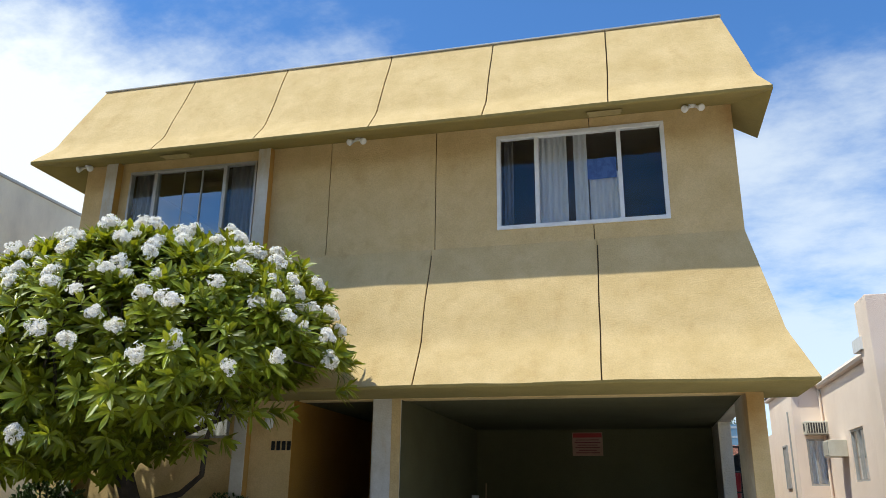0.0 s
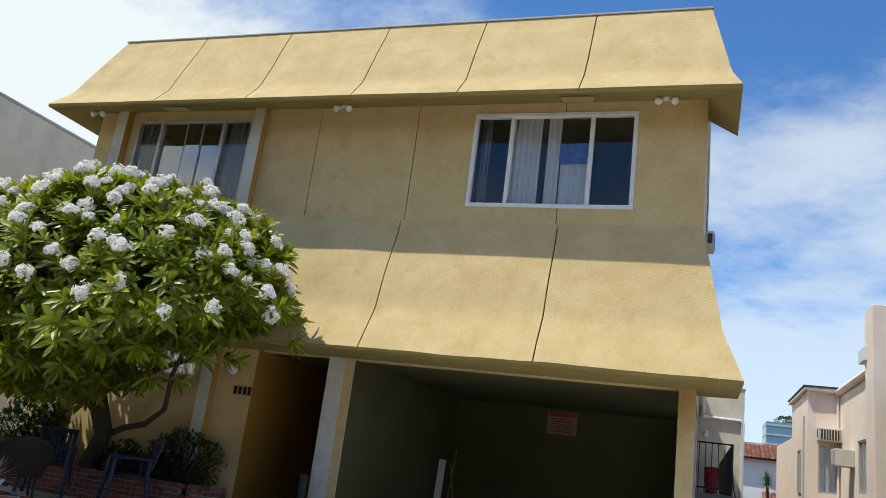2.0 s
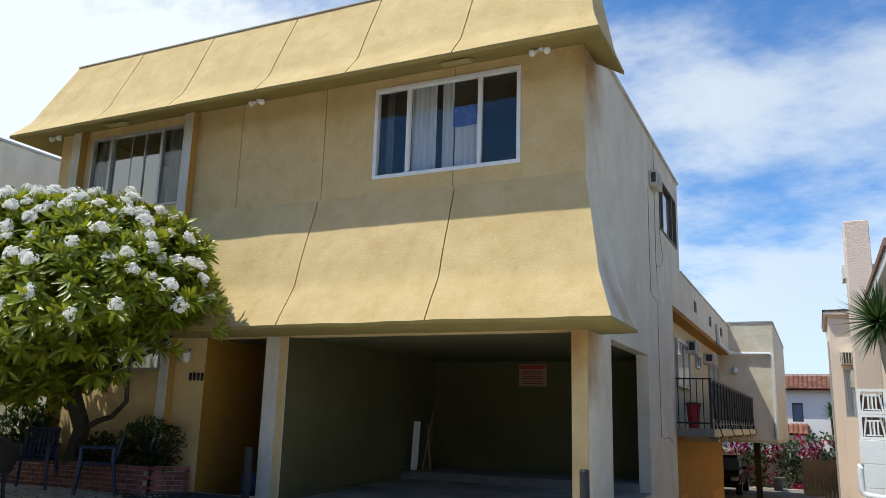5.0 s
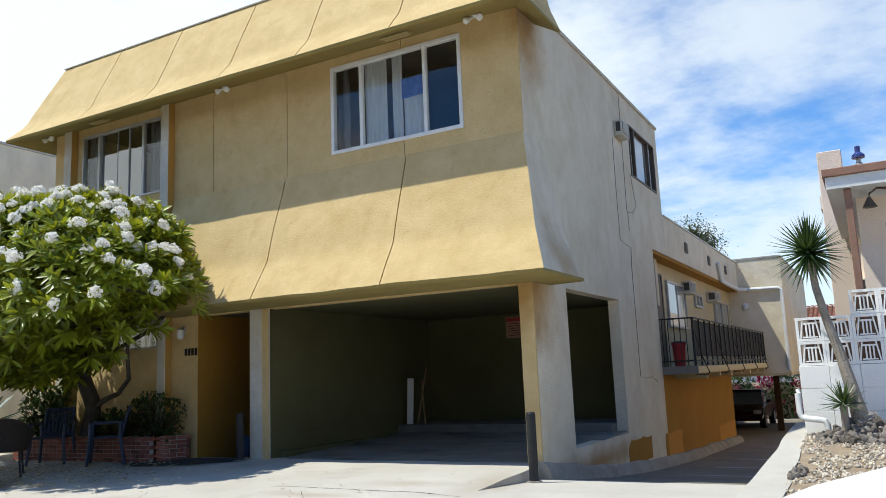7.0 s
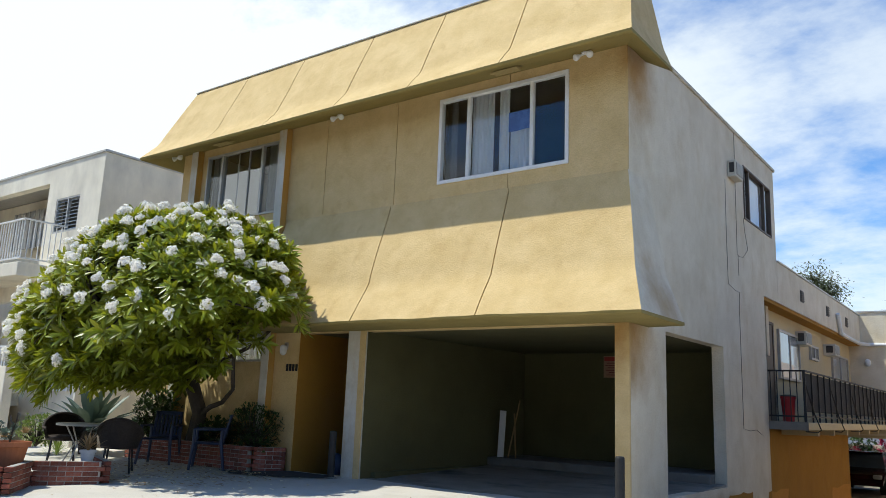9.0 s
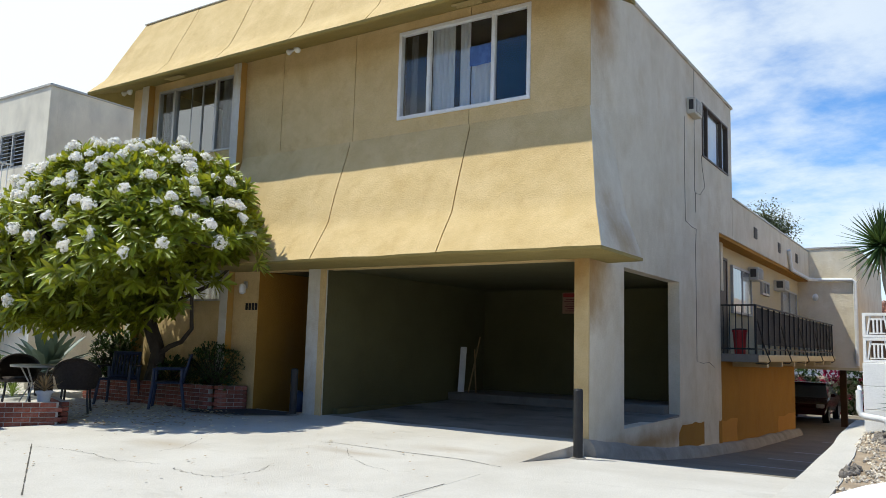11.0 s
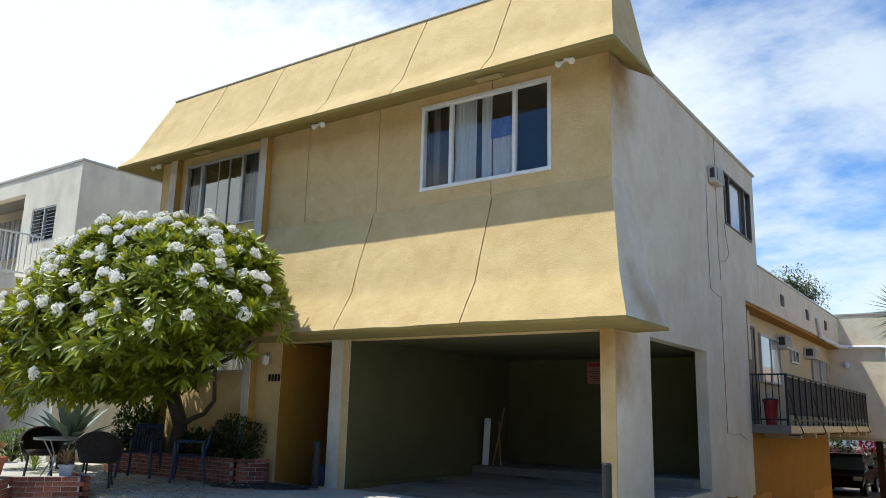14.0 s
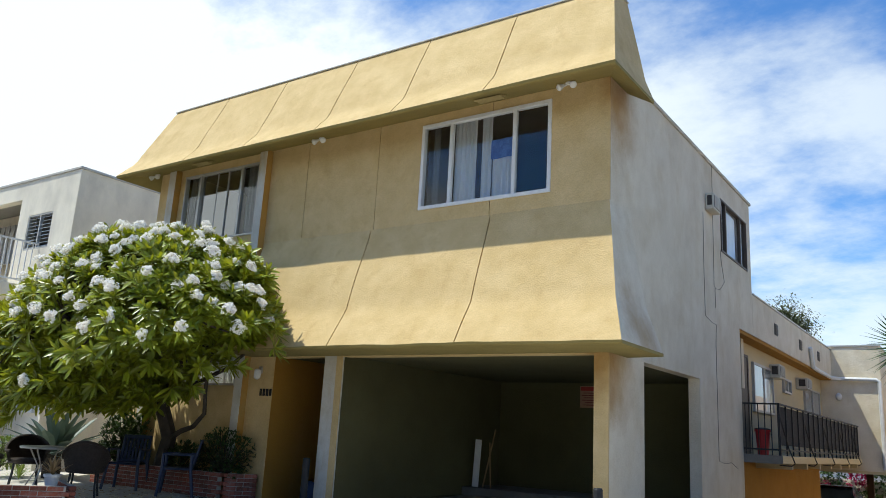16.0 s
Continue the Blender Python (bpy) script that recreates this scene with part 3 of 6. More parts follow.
# the lower rear part
bm = bmesh.new()
slab_wall(bm, "x", WX1 - 0.2, WX1 + 0.003, 17.203, 27.0, 3.47, 4.32)
part("rear_parapet_wall", bm, M["stucco_side"], house)
bm = bmesh.new()
box(bm, WX1 - 0.2, WX1 + 0.03, 17.26, 27.0, 4.322, 4.36, 0.008)
part("rear_roof_edge", bm, M["alu"], house)
bm = bmesh.new()
box(bm, 2.2, WX1 - 0.02, 16.1, 27.0, 3.40, 3.468)
part("rear_soffit", bm, M["stucco_ochre"], house)
bm = bmesh.new()
box(bm, WX0 + 0.2, WX1 - 0.2, 17.2, 27, 4.1, 4.2)
part("rear_roof", bm, M["asphalt"], house)
M["stucco_cream"] = mat("cream_stucco", (0.60, 0.50, 0.30), (0.54, 0.46, 0.30), 0.9, scale=1.3, fine=50, bump=0.4)
bm = bmesh.new()
slab_wall(bm, "x", 2.22, 2.38, 16.1, 27.0, 1.0, 3.40)
part("rear_wall", bm, M["stucco_cream"], house)
bm = bmesh.new()
box(bm, 2.45, 2.655, 16.1, 24.3, -1.4, 0.98, 0.01)
part("undercroft_wall", bm, M["stucco_ochre"], house, "ochre painted lower wall beneath the balcony")
bm = bmesh.new()
box(bm, 2.2, 2.5, 16.09, 16.11, -1.3, 3.47)
part("return_wall", bm, M["stucco_side"], house)
bm = bmesh.new()
box(bm, WX1 - 1.2, 3.38, 16.10, 26.95, 0.97, 1.11, 0.01)
part("balcony_slab", bm, M["stucco_cream"], house, "concrete balcony slab with grey edge")
# rear wing across the end of the drive
bm = bmesh.new()
slab_wall(bm, "y", 27.0, 27.2, -2.0, 4.02, 0.78, 4.42)
box(bm, 3.82, 4.02, 27.2, 36, 0.78, 4.42)
part("wing_wall", bm, M["stucco_side"], house, "grey stucco wall of the rear wing")
bm = bmesh.new()
box(bm, -2, 4.02, 27.0, 36, 0.70, 0.78)
part("wing_soffit", bm, M["stucco_cream"], house)
bm = bmesh.new()
box(bm, -2, 4.05, 26.97, 36, 4.42, 4.46)
part("wing_roof", bm, M["alu"], house)
# the post's colour is darkened for the shadow it stands in
M["post_shaded"] = mat("shadow_brown", (0.10, 0.055, 0.03), (0.075, 0.04, 0.022), 0.8, scale=4, bump=0.2)
for py in (30.6,):
    bm = bmesh.new()
    box(bm, 3.05, 3.25, py, py + 0.2, -1.6, 0.70, 0.01)
    part("wing_post", bm, M["post_shaded"], house, "post coloured dark brown for the shadow under the wing")
# wall under the wing; its long left run is added to block the sun
bm = bmesh.new()
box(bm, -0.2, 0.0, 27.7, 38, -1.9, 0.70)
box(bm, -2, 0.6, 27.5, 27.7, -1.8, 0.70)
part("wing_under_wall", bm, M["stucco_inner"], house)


# ---- the flowering tree ----
M["bark"] = mat("grey_brown_bark", (0.075, 0.06, 0.046), (0.045, 0.036, 0.028), 0.9, scale=6, fine=30, bump=0.7)
M["leaf"] = leaf_mat("glossy_green_leaf", (0.245, 0.285, 0.022), (0.095, 0.138, 0.012), (0.56, 0.56, 0.02), 0.40, 0.24, 0.6)
M["petal"] = leaf_mat("white_petal", (0.94, 0.92, 0.88), (0.90, 0.86, 0.80), (0.93, 0.90, 0.85), 0.6, 0.38, 0.05)


def leaf(bm, root, way, up, length, width, droop):
    """One long leaf: pointed at both ends, folded along its midrib and drooping."""
    way, side = way.normalized(), None
    side = way.cross(up)
    side = side.normalized() if side.length > 1e-3 else Vector((1, 0, 0))
    nrm = side.cross(way).normalized()
    rows = []
    for s, w in ((0.0, 0.08), (0.3, 0.7), (0.62, 1.0), (0.86, 0.55)):
        c = root + way * (length * s) - Vector((0, 0, 1)) * (droop * length * s * s)
        rows.append((bm.verts.new(c + side * (width * w / 2) + nrm * (0.12 * width * w)), bm.verts.new(c), bm.verts.new(c - side * (width * w / 2) + nrm * (0.12 * width * w))))
    tip = bm.verts.new(root + way * length - Vector((0, 0, 1)) * (droop * length))
    for a, b in zip(rows, rows[1:]):
        bm.faces.new((a[0], a[1], b[1], b[0]))
        bm.faces.new((a[1], a[2], b[2], b[1]))
    bm.faces.new((rows[-1][0], rows[-1][1], tip))
    bm.faces.new((rows[-1][1], rows[-1][2], tip))


def rosette(bm, rng, c, axis, count, length):
    axis = axis.normalized()
    a = axis.cross(Vector((0, 0, 1)) if abs(axis.z) < 0.9 else Vector((1, 0, 0))).normalized()
    b = axis.cross(a)
    for i in range(count):
        th = i * 2.4 + rng.random() * 0.5
        el = radians(8 + 62 * (i / count)) + rng.uniform(-0.15, 0.15)
        d = (a * math.cos(th) + b * math.sin(th)) * math.cos(el) + axis * math.sin(el)
        L = length * rng.uniform(0.75, 1.15)
        leaf(bm, c - axis * 0.03 * (count - i) / count, d, axis, L, L * rng.uniform(0.23, 0.29), rng.uniform(0.05, 0.38))


def flower_cluster_mesh(rng):
    """A loose head of five-petalled florets in a few uneven clumps, each floret on its stalk."""
    bm = bmesh.new()
    foot = bm.verts.new((0, 0, -0.06))
    clumps = [Vector((0.048 * math.cos(k * 1.5 + rng.random()), 0.048 * math.sin(k * 1.5 + rng.random()), rng.uniform(-0.03, 0.02))) for k in range(4)] + [Vector((0, 0, 0.03))]
    for i in range(44):
        z = rng.uniform(-0.35, 1)
        th = i * 2.4
        r = math.sqrt(max(0, 1 - z * z))
        d = Vector((r * math.cos(th), r * math.sin(th), z)).normalized()
        c = clumps[i % 5] + d * rng.uniform(0.03, 0.065)
        d = (d + 0.5 * Vector((rng.uniform(-1, 1), rng.uniform(-1, 1), rng.uniform(-0.4, 1)))).normalized()
        a = d.cross(Vector((0.3, 0.2, 1))).normalized()
        b = d.cross(a)
        R = rng.uniform(0.027, 0.040)
        mid = bm.verts.new(c)
        bm.faces.new((foot, mid, bm.verts.new(c - a * 0.005)))
        for k in range(5):
            t0 = 2 * math.pi * k / 5 + th
            v = [c + R * (a * math.cos(t0 - 0.5) + b * math.sin(t0 - 0.5)) * 0.72 + d * 0.008, c + R * (a * math.cos(t0) + b * math.sin(t0)) + d * 0.003,
                 c + R * (a * math.cos(t0 + 0.5) + b * math.sin(t0 + 0.5)) * 0.72 + d * 0.013]
            bm.faces.new([mid] + [bm.verts.new(p) for p in v])
    me = bpy.data.meshes.new("flower_head")
    bm.to_mesh(me)
    bm.free()
    me.materials.append(M["petal"])
    return me


TC = Vector((-4.68, 8.02, 2.22))


def skirt_y(z):
    """Where the flared skirt's face stands at that height."""
    return float(np.interp(z, (2.3, 2.9, 4.25), (8.87, 9.22, 9.66)))


def crown_point(u, th, rng):
    """A point of the crown's skin: a wide dome, ragged below. u: 0 at the rim, 1 at the top."""
    el = radians(-36 + 126 * u)
    lump = 1 + 0.10 * noise.noise((2.2 * math.cos(th), 2.2 * math.sin(th), 3 * u)) + rng.uniform(-0.05, 0.05)
    d = Vector((2.80 * math.cos(el) * math.cos(th), 1.75 * math.cos(el) * math.sin(th), (1.73 if el > 0 else 2.4) * math.sin(el) * (1 + 0.36 * min(0, math.cos(el) * math.cos(th)))))
    return TC + d * lump, Vector((d.x / 3.0, d.y / 1.6, d.z / 1.6 + 0.35)).normalized()


def flowering_tree():
    rng = random.Random(11)
    root = thing("flowering_tree", "broad tree with long glossy leaves and white flower clusters", "tree")
    base = Vector((-5.35, 9.33, 0.25))
    fork = Vector((-5.38, 9.05, 1.72))
    bm = bmesh.new()
    tube(bm, [base, base + Vector((0.1, -0.03, 0.3)), base + Vector((0.22, -0.08, 0.62)), fork], [0.17, 0.14, 0.125, 0.12], 10)
    part("trunk", bm, M["bark"], root, smooth=True)
    tips = []
    limbs = []
    for i in range(13):
        th = i * 2.4
        p, ax = crown_point(rng.uniform(0.38, 0.85), th, rng)
        mid = fork.lerp(p, 0.5) + Vector((rng.uniform(-0.25, 0.25), rng.uniform(-0.2, 0.2), -0.15))
        q = fork.lerp(p, 0.86)
        limbs.append((mid, q))
        bm = bmesh.new()
        st = fork - Vector((0, 0, rng.uniform(0, 0.25)))
        tube(bm, [st, st.lerp(mid, 0.5) + Vector((0, 0, -0.08)), mid, q], [0.055, 0.042, 0.032, 0.018], 7)
        part("limb", bm, M["bark"], root, smooth=True)
        tips += [mid, q]
    # the low bare branch towards the entry
    bm = bmesh.new()
    tube(bm, [(-5.18, 9.25, 0.8), (-4.75, 9.2, 0.98), (-4.4, 9.15, 1.06), (-4.1, 9.1, 1.28), (-4.02, 9.0, 1.75), (-3.7, 8.8, 2.3)], [0.05, 0.045, 0.04, 0.035, 0.03, 0.018], 7)
    part("limb", bm, M["bark"], root, smooth=True)
    bm = bmesh.new()
    tw = bmesh.new()
    spots = []
    for i in range(3000):
        u = rng.random() ** 0.8
        th = i * 2.39996 + rng.uniform(-0.2, 0.2)
        p, ax = crown_point(u, th, rng)
        inner = rng.random() < 0.36
        if inner:
            p = TC + (p - TC) * rng.uniform(0.45, 0.88)
        # the right side hangs a little higher than the left
        if p.z < 1.10 + 0.36 * max(0, p.x + 5.5) + rng.uniform(-0.25, 0.25) or p.y > skirt_y(p.z) - 0.14:
            continue
        rosette(bm, rng, p, ax, rng.randint(11, 15), rng.uniform(0.17, 0.26))
        near = min(tips, key=lambda q: (q - p).length_squared)
        if i % 11 == 0:
            tube(tw, [near, near.lerp(p, 0.6) - Vector((0, 0, 0.05)), p], [0.016, 0.013, 0.010], 5, False)
        if not inner:
            spots.append((p, ax, u))
    # dark inner leaves under the dome
    for i in range(620):
        th, r = rng.uniform(0, 6.283), math.sqrt(rng.random())
        p = Vector((-4.8 + 2.4 * r * math.cos(th), 8.0 + 1.35 * r * math.sin(th), 0))
        p.z = rng.uniform(1.5, 2.6) + 0.30 * max(0, p.x + 5.2)
        rosette(bm, rng, p, Vector((rng.uniform(-0.6, 0.6), rng.uniform(-0.8, 0.2), 0.5)), 11, rng.uniform(0.16, 0.22))
    # the boughs that lean against the skirt
    for i in range(230):
        p = Vector((rng.gauss(-2.95, 0.36), 0, rng.uniform(2.4, 3.6)))
        p.y = skirt_y(p.z) - rng.uniform(0.16, 0.7)
        if p.x > -2.42 - 0.45 * abs(p.z - 2.8) - 0.6 * max(0, p.y - 8.6):
            continue
        rosette(bm, rng, p, Vector((0.7, -0.3, rng.uniform(0.2, 0.9))), 12, rng.uniform(0.18, 0.26))
        d = Vector((rng.gauss(0, 0.5), rng.gauss(0, 0.5), rng.gauss(0, 0.5)))
        q = Vector((-2.85, 8.5, 3.05)) + Vector((0.40 * d.x, 0.3 * d.y, 0.60 * d.z))
        rosette(bm, rng, q, Vector((0.6, -0.4, 0.7)) + 0.5 * d, 12, rng.uniform(0.18, 0.26))
        if i % 8 == 0:
            near = min(tips, key=lambda q: (q - p).length_squared)
            tube(tw, [near, near.lerp(p, 0.6) - Vector((0, 0, 0.05)), p], [0.016, 0.013, 0.010], 5, False)
    # the shaded boughs round the fork
    for i in range(300):
        p = Vector((rng.uniform(-6.7, -4.3), rng.uniform(7.9, 9.1), rng.uniform(1.25, 2.0)))
        p.z += 0.35 * max(0, p.x + 5.1)
        rosette(bm, rng, p, Vector((rng.uniform(-0.6, 0.6), -0.7, 0.3)), 12, rng.uniform(0.17, 0.24))
    # hanging boughs in front
    for i in range(470):
        p = Vector((rng.uniform(-6.7, -3.3), rng.uniform(6.75, 8.0), 0))
        p.z = rng.uniform(1.3, 2.2) + 0.36 * max(0, p.x + 5.4)
        rosette(bm, rng, p, Vector((rng.uniform(-0.6, 0.6), rng.uniform(-0.9, -0.3), rng.uniform(0.1, 0.8))), 12, rng.uniform(0.15, 0.24))
        if i % 9 == 0:
            near = min(tips, key=lambda q: (q - p).length_squared)
            tube(tw, [near, near.lerp(p, 0.6) - Vector((0, 0, 0.05)), p], [0.016, 0.013, 0.010], 5, False)
    tagged(part("crown", bm, M["leaf"], root), "dense rosettes of long glossy green leaves", kind="stuff")
    tagged(part("twig", tw, M["bark"], root), kind="stuff")
    kinds = [flower_cluster_mesh(rng) for _ in range(8)]
    done = []
    for p, ax, u in spots:
        if len(done) > 240 or u < 0.16 or (p.y > 8.4 and p.z < 3.4):
            continue
        q = p + ax * 0.17
        if any((q - o).length < 0.19 for o in done) or rng.random() > 0.68 * max(0.12, math.cos(radians(-36 + 126 * u))) * min(1.0, 0.35 + 0.9 * u) * (0.25 + 1.3 * max(0, 0.5 + noise.noise(p * 1.4))):
            continue
        done.append(q)
        ob = new("flower_head", rng.choice(kinds))
        ob.parent = root
        ob.matrix_basis = Matrix.LocRotScale(q, ax.to_track_quat("Z", "Y") @ Euler((rng.uniform(-0.3, 0.3), rng.uniform(-0.3, 0.3), rng.uniform(0, 6.28))).to_quaternion(), Vector((rng.uniform(0.85, 1.1), 1, rng.uniform(0.8, 1.05))) * rng.uniform(0.72, 1.12))


flowering_tree()

# ---- the house next door in the west ----
M["pale_wall"] = mat("pale_grey_render", (0.83, 0.77, 0.64), (0.75, 0.69, 0.57), 0.9, scale=0.8, fine=50, bump=0.3, stain=(0.50, 0.46, 0.39), stain_scale=(1.1, 1.1, 0.6), stain_range=(0.44, 0.72), stain_amt=0.7)
nb = thing("neighbour_building", "pale grey rendered apartment house with balconies and a flat roof", "apartment building")
bm = bmesh.new()
slab_wall(bm, "y", 9.34, 9.54, -24, -9.5, -0.3, 6.42, [(-11.43, -10.38, 4.72, 5.56), (-18.0, -11.86, 3.89, 6.0), (-18.0, -11.86, 0.9, 3.2)])
box(bm, -9.7, -9.5, 9.541, 30, -0.5, 6.42)
part("wall", bm, M["pale_wall"], nb)
bm = bmesh.new()
box(bm, -24, -9.47, 9.31, 30, 6.42, 6.48, 0.01)
part("roof", bm, M["alu"], nb)
bm = bmesh.new()
box(bm, -24, -9.72, 10.9, 11.0, -0.3, 6.4)
part("recess_wall", bm, M["pale_wall"], nb)
bm = bmesh.new()
for z0 in (3.55, 0.75):
    box(bm, -18.0, -11.86, 8.35, 9.339, z0, z0 + 0.30, 0.01)
part("balcony_slab", bm, M["pale_wall"], nb)
for z0 in (3.85, 1.05):
    for zz in (z0 + 0.08, z0 + 0.95):
        bm = bmesh.new()
        box(bm, -16.5, -10.75, 8.38, 8.42, zz, zz + 0.035)
        box(bm, -10.79, -10.75, 8.42, 9.339, zz, zz + 0.035)
        part("rail", bm, M["white_paint"], nb)
    for i in range(48):
        bm = bmesh.new()
        box(bm, -10.78 - i * 0.12, -10.762 - i * 0.12, 8.39, 8.408, z0 + 0.115, z0 + 0.95)
        part("baluster", bm, M["white_paint"], nb)
    for i in range(7):
        bm = bmesh.new()
        box(bm, -10.779, -10.761, 8.5 + i * 0.12, 8.518 + i * 0.12, z0 + 0.115, z0 + 0.95)
        part("baluster", bm, M["white_paint"], nb)
bm = bmesh.new()
box(bm, -11.86, -10.72, 8.35, 9.339, 3.55, 3.85, 0.01)
part("balcony_end_slab", bm, M["pale_wall"], nb)
bm = bmesh.new()
box(bm, -24, -10.45, 8.3, 8.5, -0.3, 1.60, 0.01)
part("garden_wall", bm, M["pale_wall"], nb, "plain pale wall in front of the neighbouring house")
# louvred window
M["louvre"] = mat("frosted_louvre", (0.42, 0.47, 0.53), (0.36, 0.41, 0.47), 0.2, scale=5, bump=0.0, spec=0.7)
lw = new("window")
lw.parent = nb
bm = bmesh.new()
for a in ((-11.43, -10.38, 4.72, 4.76), (-11.43, -10.38, 5.52, 5.56), (-11.43, -11.39, 4.76, 5.52), (-10.42, -10.38, 4.76, 5.52), (-10.93, -10.89, 4.76, 5.52)):
    box(bm, a[0], a[1], 9.35, 9.42, a[2], a[3])
part("window_frame", bm, M["alu"], lw)
for side in (0, 1):
    for i in range(9):
        bm = bmesh.new()
        box(bm, -0.24, 0.24, -0.045, 0.045, -0.003, 0.003, 0, Matrix.Translation((-11.16 + side * 0.51, 9.40, 4.80 + i * 0.085)) @ Matrix.Rotation(radians(35), 4, "X"))
        part("louvre", bm, M["louvre"], lw)
# dark plate in place of the unlit room behind the louvres
bm = bmesh.new()
box(bm, -11.5, -10.3, 9.56, 9.6, 4.6, 5.6)
part("blind", bm, M["room"], lw)
# lattice beside the garden wall
lat = thing("lattice_panel", "small white wooden lattice panel beside the garden wall", "lattice")
for i in range(9):
    for sgn in (-1, 1):
        bm = bmesh.new()
        box(bm, -0.45, 0.45, -0.006, 0.006, -0.012, 0.012, 0, Matrix.Translation((-10.1 + (i - 4) * 0.085, 9.30 + 0.012 * sgn, 1.45)) @ Matrix.Rotation(radians(45 * sgn), 4, "Y"))
        geo = bm.verts[:] + bm.edges[:] + bm.faces[:]
        for co, no in (((-10.43, 0, 0), (-1, 0, 0)), ((-9.76, 0, 0), (1, 0, 0)), ((0, 0, 1.17), (0, 0, -1)), ((0, 0, 1.75), (0, 0, 1))):
            r = bmesh.ops.bisect_plane(bm, geom=bm.verts[:] + bm.edges[:] + bm.faces[:], plane_co=co, plane_no=no, clear_outer=True)
        if bm.faces:
            part("slat", bm, M["white_paint"], lat)
        else:
            bm.free()
bm = bmesh.new()
for a in ((-10.46, -9.73, 1.13, 1.17), (-10.46, -9.73, 1.75, 1.79), (-10.46, -10.42, 1.17, 1.75), (-9.77, -9.73, 1.17, 1.75)):
    box(bm, a[0], a[1], 9.27, 9.335, a[2], a[3])
part("frame", bm, M["white_paint"], lat)
scr = thing("corrugated_screen", "grey corrugated screen on the neighbour's balcony", "screen")
bm = bmesh.new()
box(bm, -16.0, -12.3, 10.5, 10.53, 4.9, 5.95)
part("backing", bm, M["alu"], scr)
for i in range(14):
    bm = bmesh.new()
    box(bm, -16.0 + i * 0.26, -15.9 + i * 0.26, 10.47, 10.5, 4.9, 5.95)
    part("rib", bm, M["alu"], scr)

# ---- forecourt: planters ----
M["brick"] = mat("red_brick", (0.26, 0.08, 0.05), (0.19, 0.06, 0.04), 0.9, scale=9, fine=60, bump=0.5, each=0.35, stain=(0.36, 0.30, 0.26), stain_scale=(5, 5, 5), stain_amt=0.5)
M["mortar"] = mat("grey_mortar", (0.38, 0.35, 0.31), rough=0.95, scale=6, bump=0.5)
M["soil"] = mat("dark_soil", (0.06, 0.045, 0.03), (0.10, 0.075, 0.05), 0.95, scale=8, fine=30, bump=0.8)


def brick_mesh():
    bm = bmesh.new()
    box(bm, -0.098, 0.098, -0.048, 0.048, -0.028, 0.028, 0.005)
    me = bpy.data.meshes.new("brick")
    bm.to_mesh(me)
    bm.free()
    me.materials.append(M["brick"])
    return me


BRICK = brick_mesh()


def brick_run(parent, a, b, z0, courses, rng, y_thick=0.09):
    """A low wall of single bricks from a to b, with a mortar core a little behind their faces."""
    a, b = Vector((*a, 0)), Vector((*b, 0))
    d = (b - a).normalized()
    ang = math.atan2(d.y, d.x)
    L = (b - a).length
    bm = bmesh.new()
    box(bm, 0.05, L - 0.05, -0.040, 0.040, -0.1, courses * 0.066 - 0.004, 0, Matrix.Translation((a.x, a.y, z0)) @ Matrix.Rotation(ang, 4, "Z"))
    part("mortar", bm, M["mortar"], parent)
    for c in range(courses):
        u = 0.098 - (0.104 if c % 2 else 0)
        while u < L + 0.02:
            if u > -0.02:
                ob = new("brick", BRICK)
                ob.parent = parent
                p = a + d * min(max(u, 0.09), L - 0.09)
                ob.matrix_basis = pose(p.x, p.y, z0 + 0.03 + c * 0.066, rng.uniform(-1, 1), rng.uniform(-1, 1), math.degrees(ang) + rng.uniform(-1.2, 1.2))
            u += 0.208


rng = random.Random(5)
pl = thing("brick_planter", "long low red brick planter against the house wall", "planter")
for a, b in (((-7.0, 9.12), (-3.62, 9.22)), ((-3.60, 9.24), (-3.25, 9.6))):
    brick_run(pl, a, b, -0.02, 6, rng)
bm = bmesh.new()
vs = [bm.verts.new((x, y, 0.30)) for x, y in ((-7.0, 9.16), (-3.64, 9.26), (-3.3, 9.62), (-7.0, 9.62))]
bm.faces.new(vs)
bmesh.ops.solidify(bm, geom=bm.faces[:], thickness=0.1)
part("soil", bm, M["soil"], pl)
bed = thing("brick_flower_bed", "low red brick flower bed edge with worn corners", "planter")
for a, b in (((-4.32, 6.05), (-3.80, 6.78)), ((-3.84, 6.84), (-4.9, 7.25)), ((-3.55, 5.35), (-4.30, 5.98)), ((-3.6, 5.28), (-5.2, 4.6))):
    brick_run(bed, a, b, front(6.2) - 0.01, 5, rng)
bm = bmesh.new()
vs = [bm.verts.new((x, y, 0.10)) for x, y in ((-4.34, 6.0), (-3.84, 6.78), (-4.9, 7.2), (-5.9, 6.2), (-5.2, 4.65), (-3.6, 5.34))]
bm.faces.new(vs)
bmesh.ops.solidify(bm, geom=bm.faces[:], thickness=0.12)
part("soil", bm, M["soil"], bed)

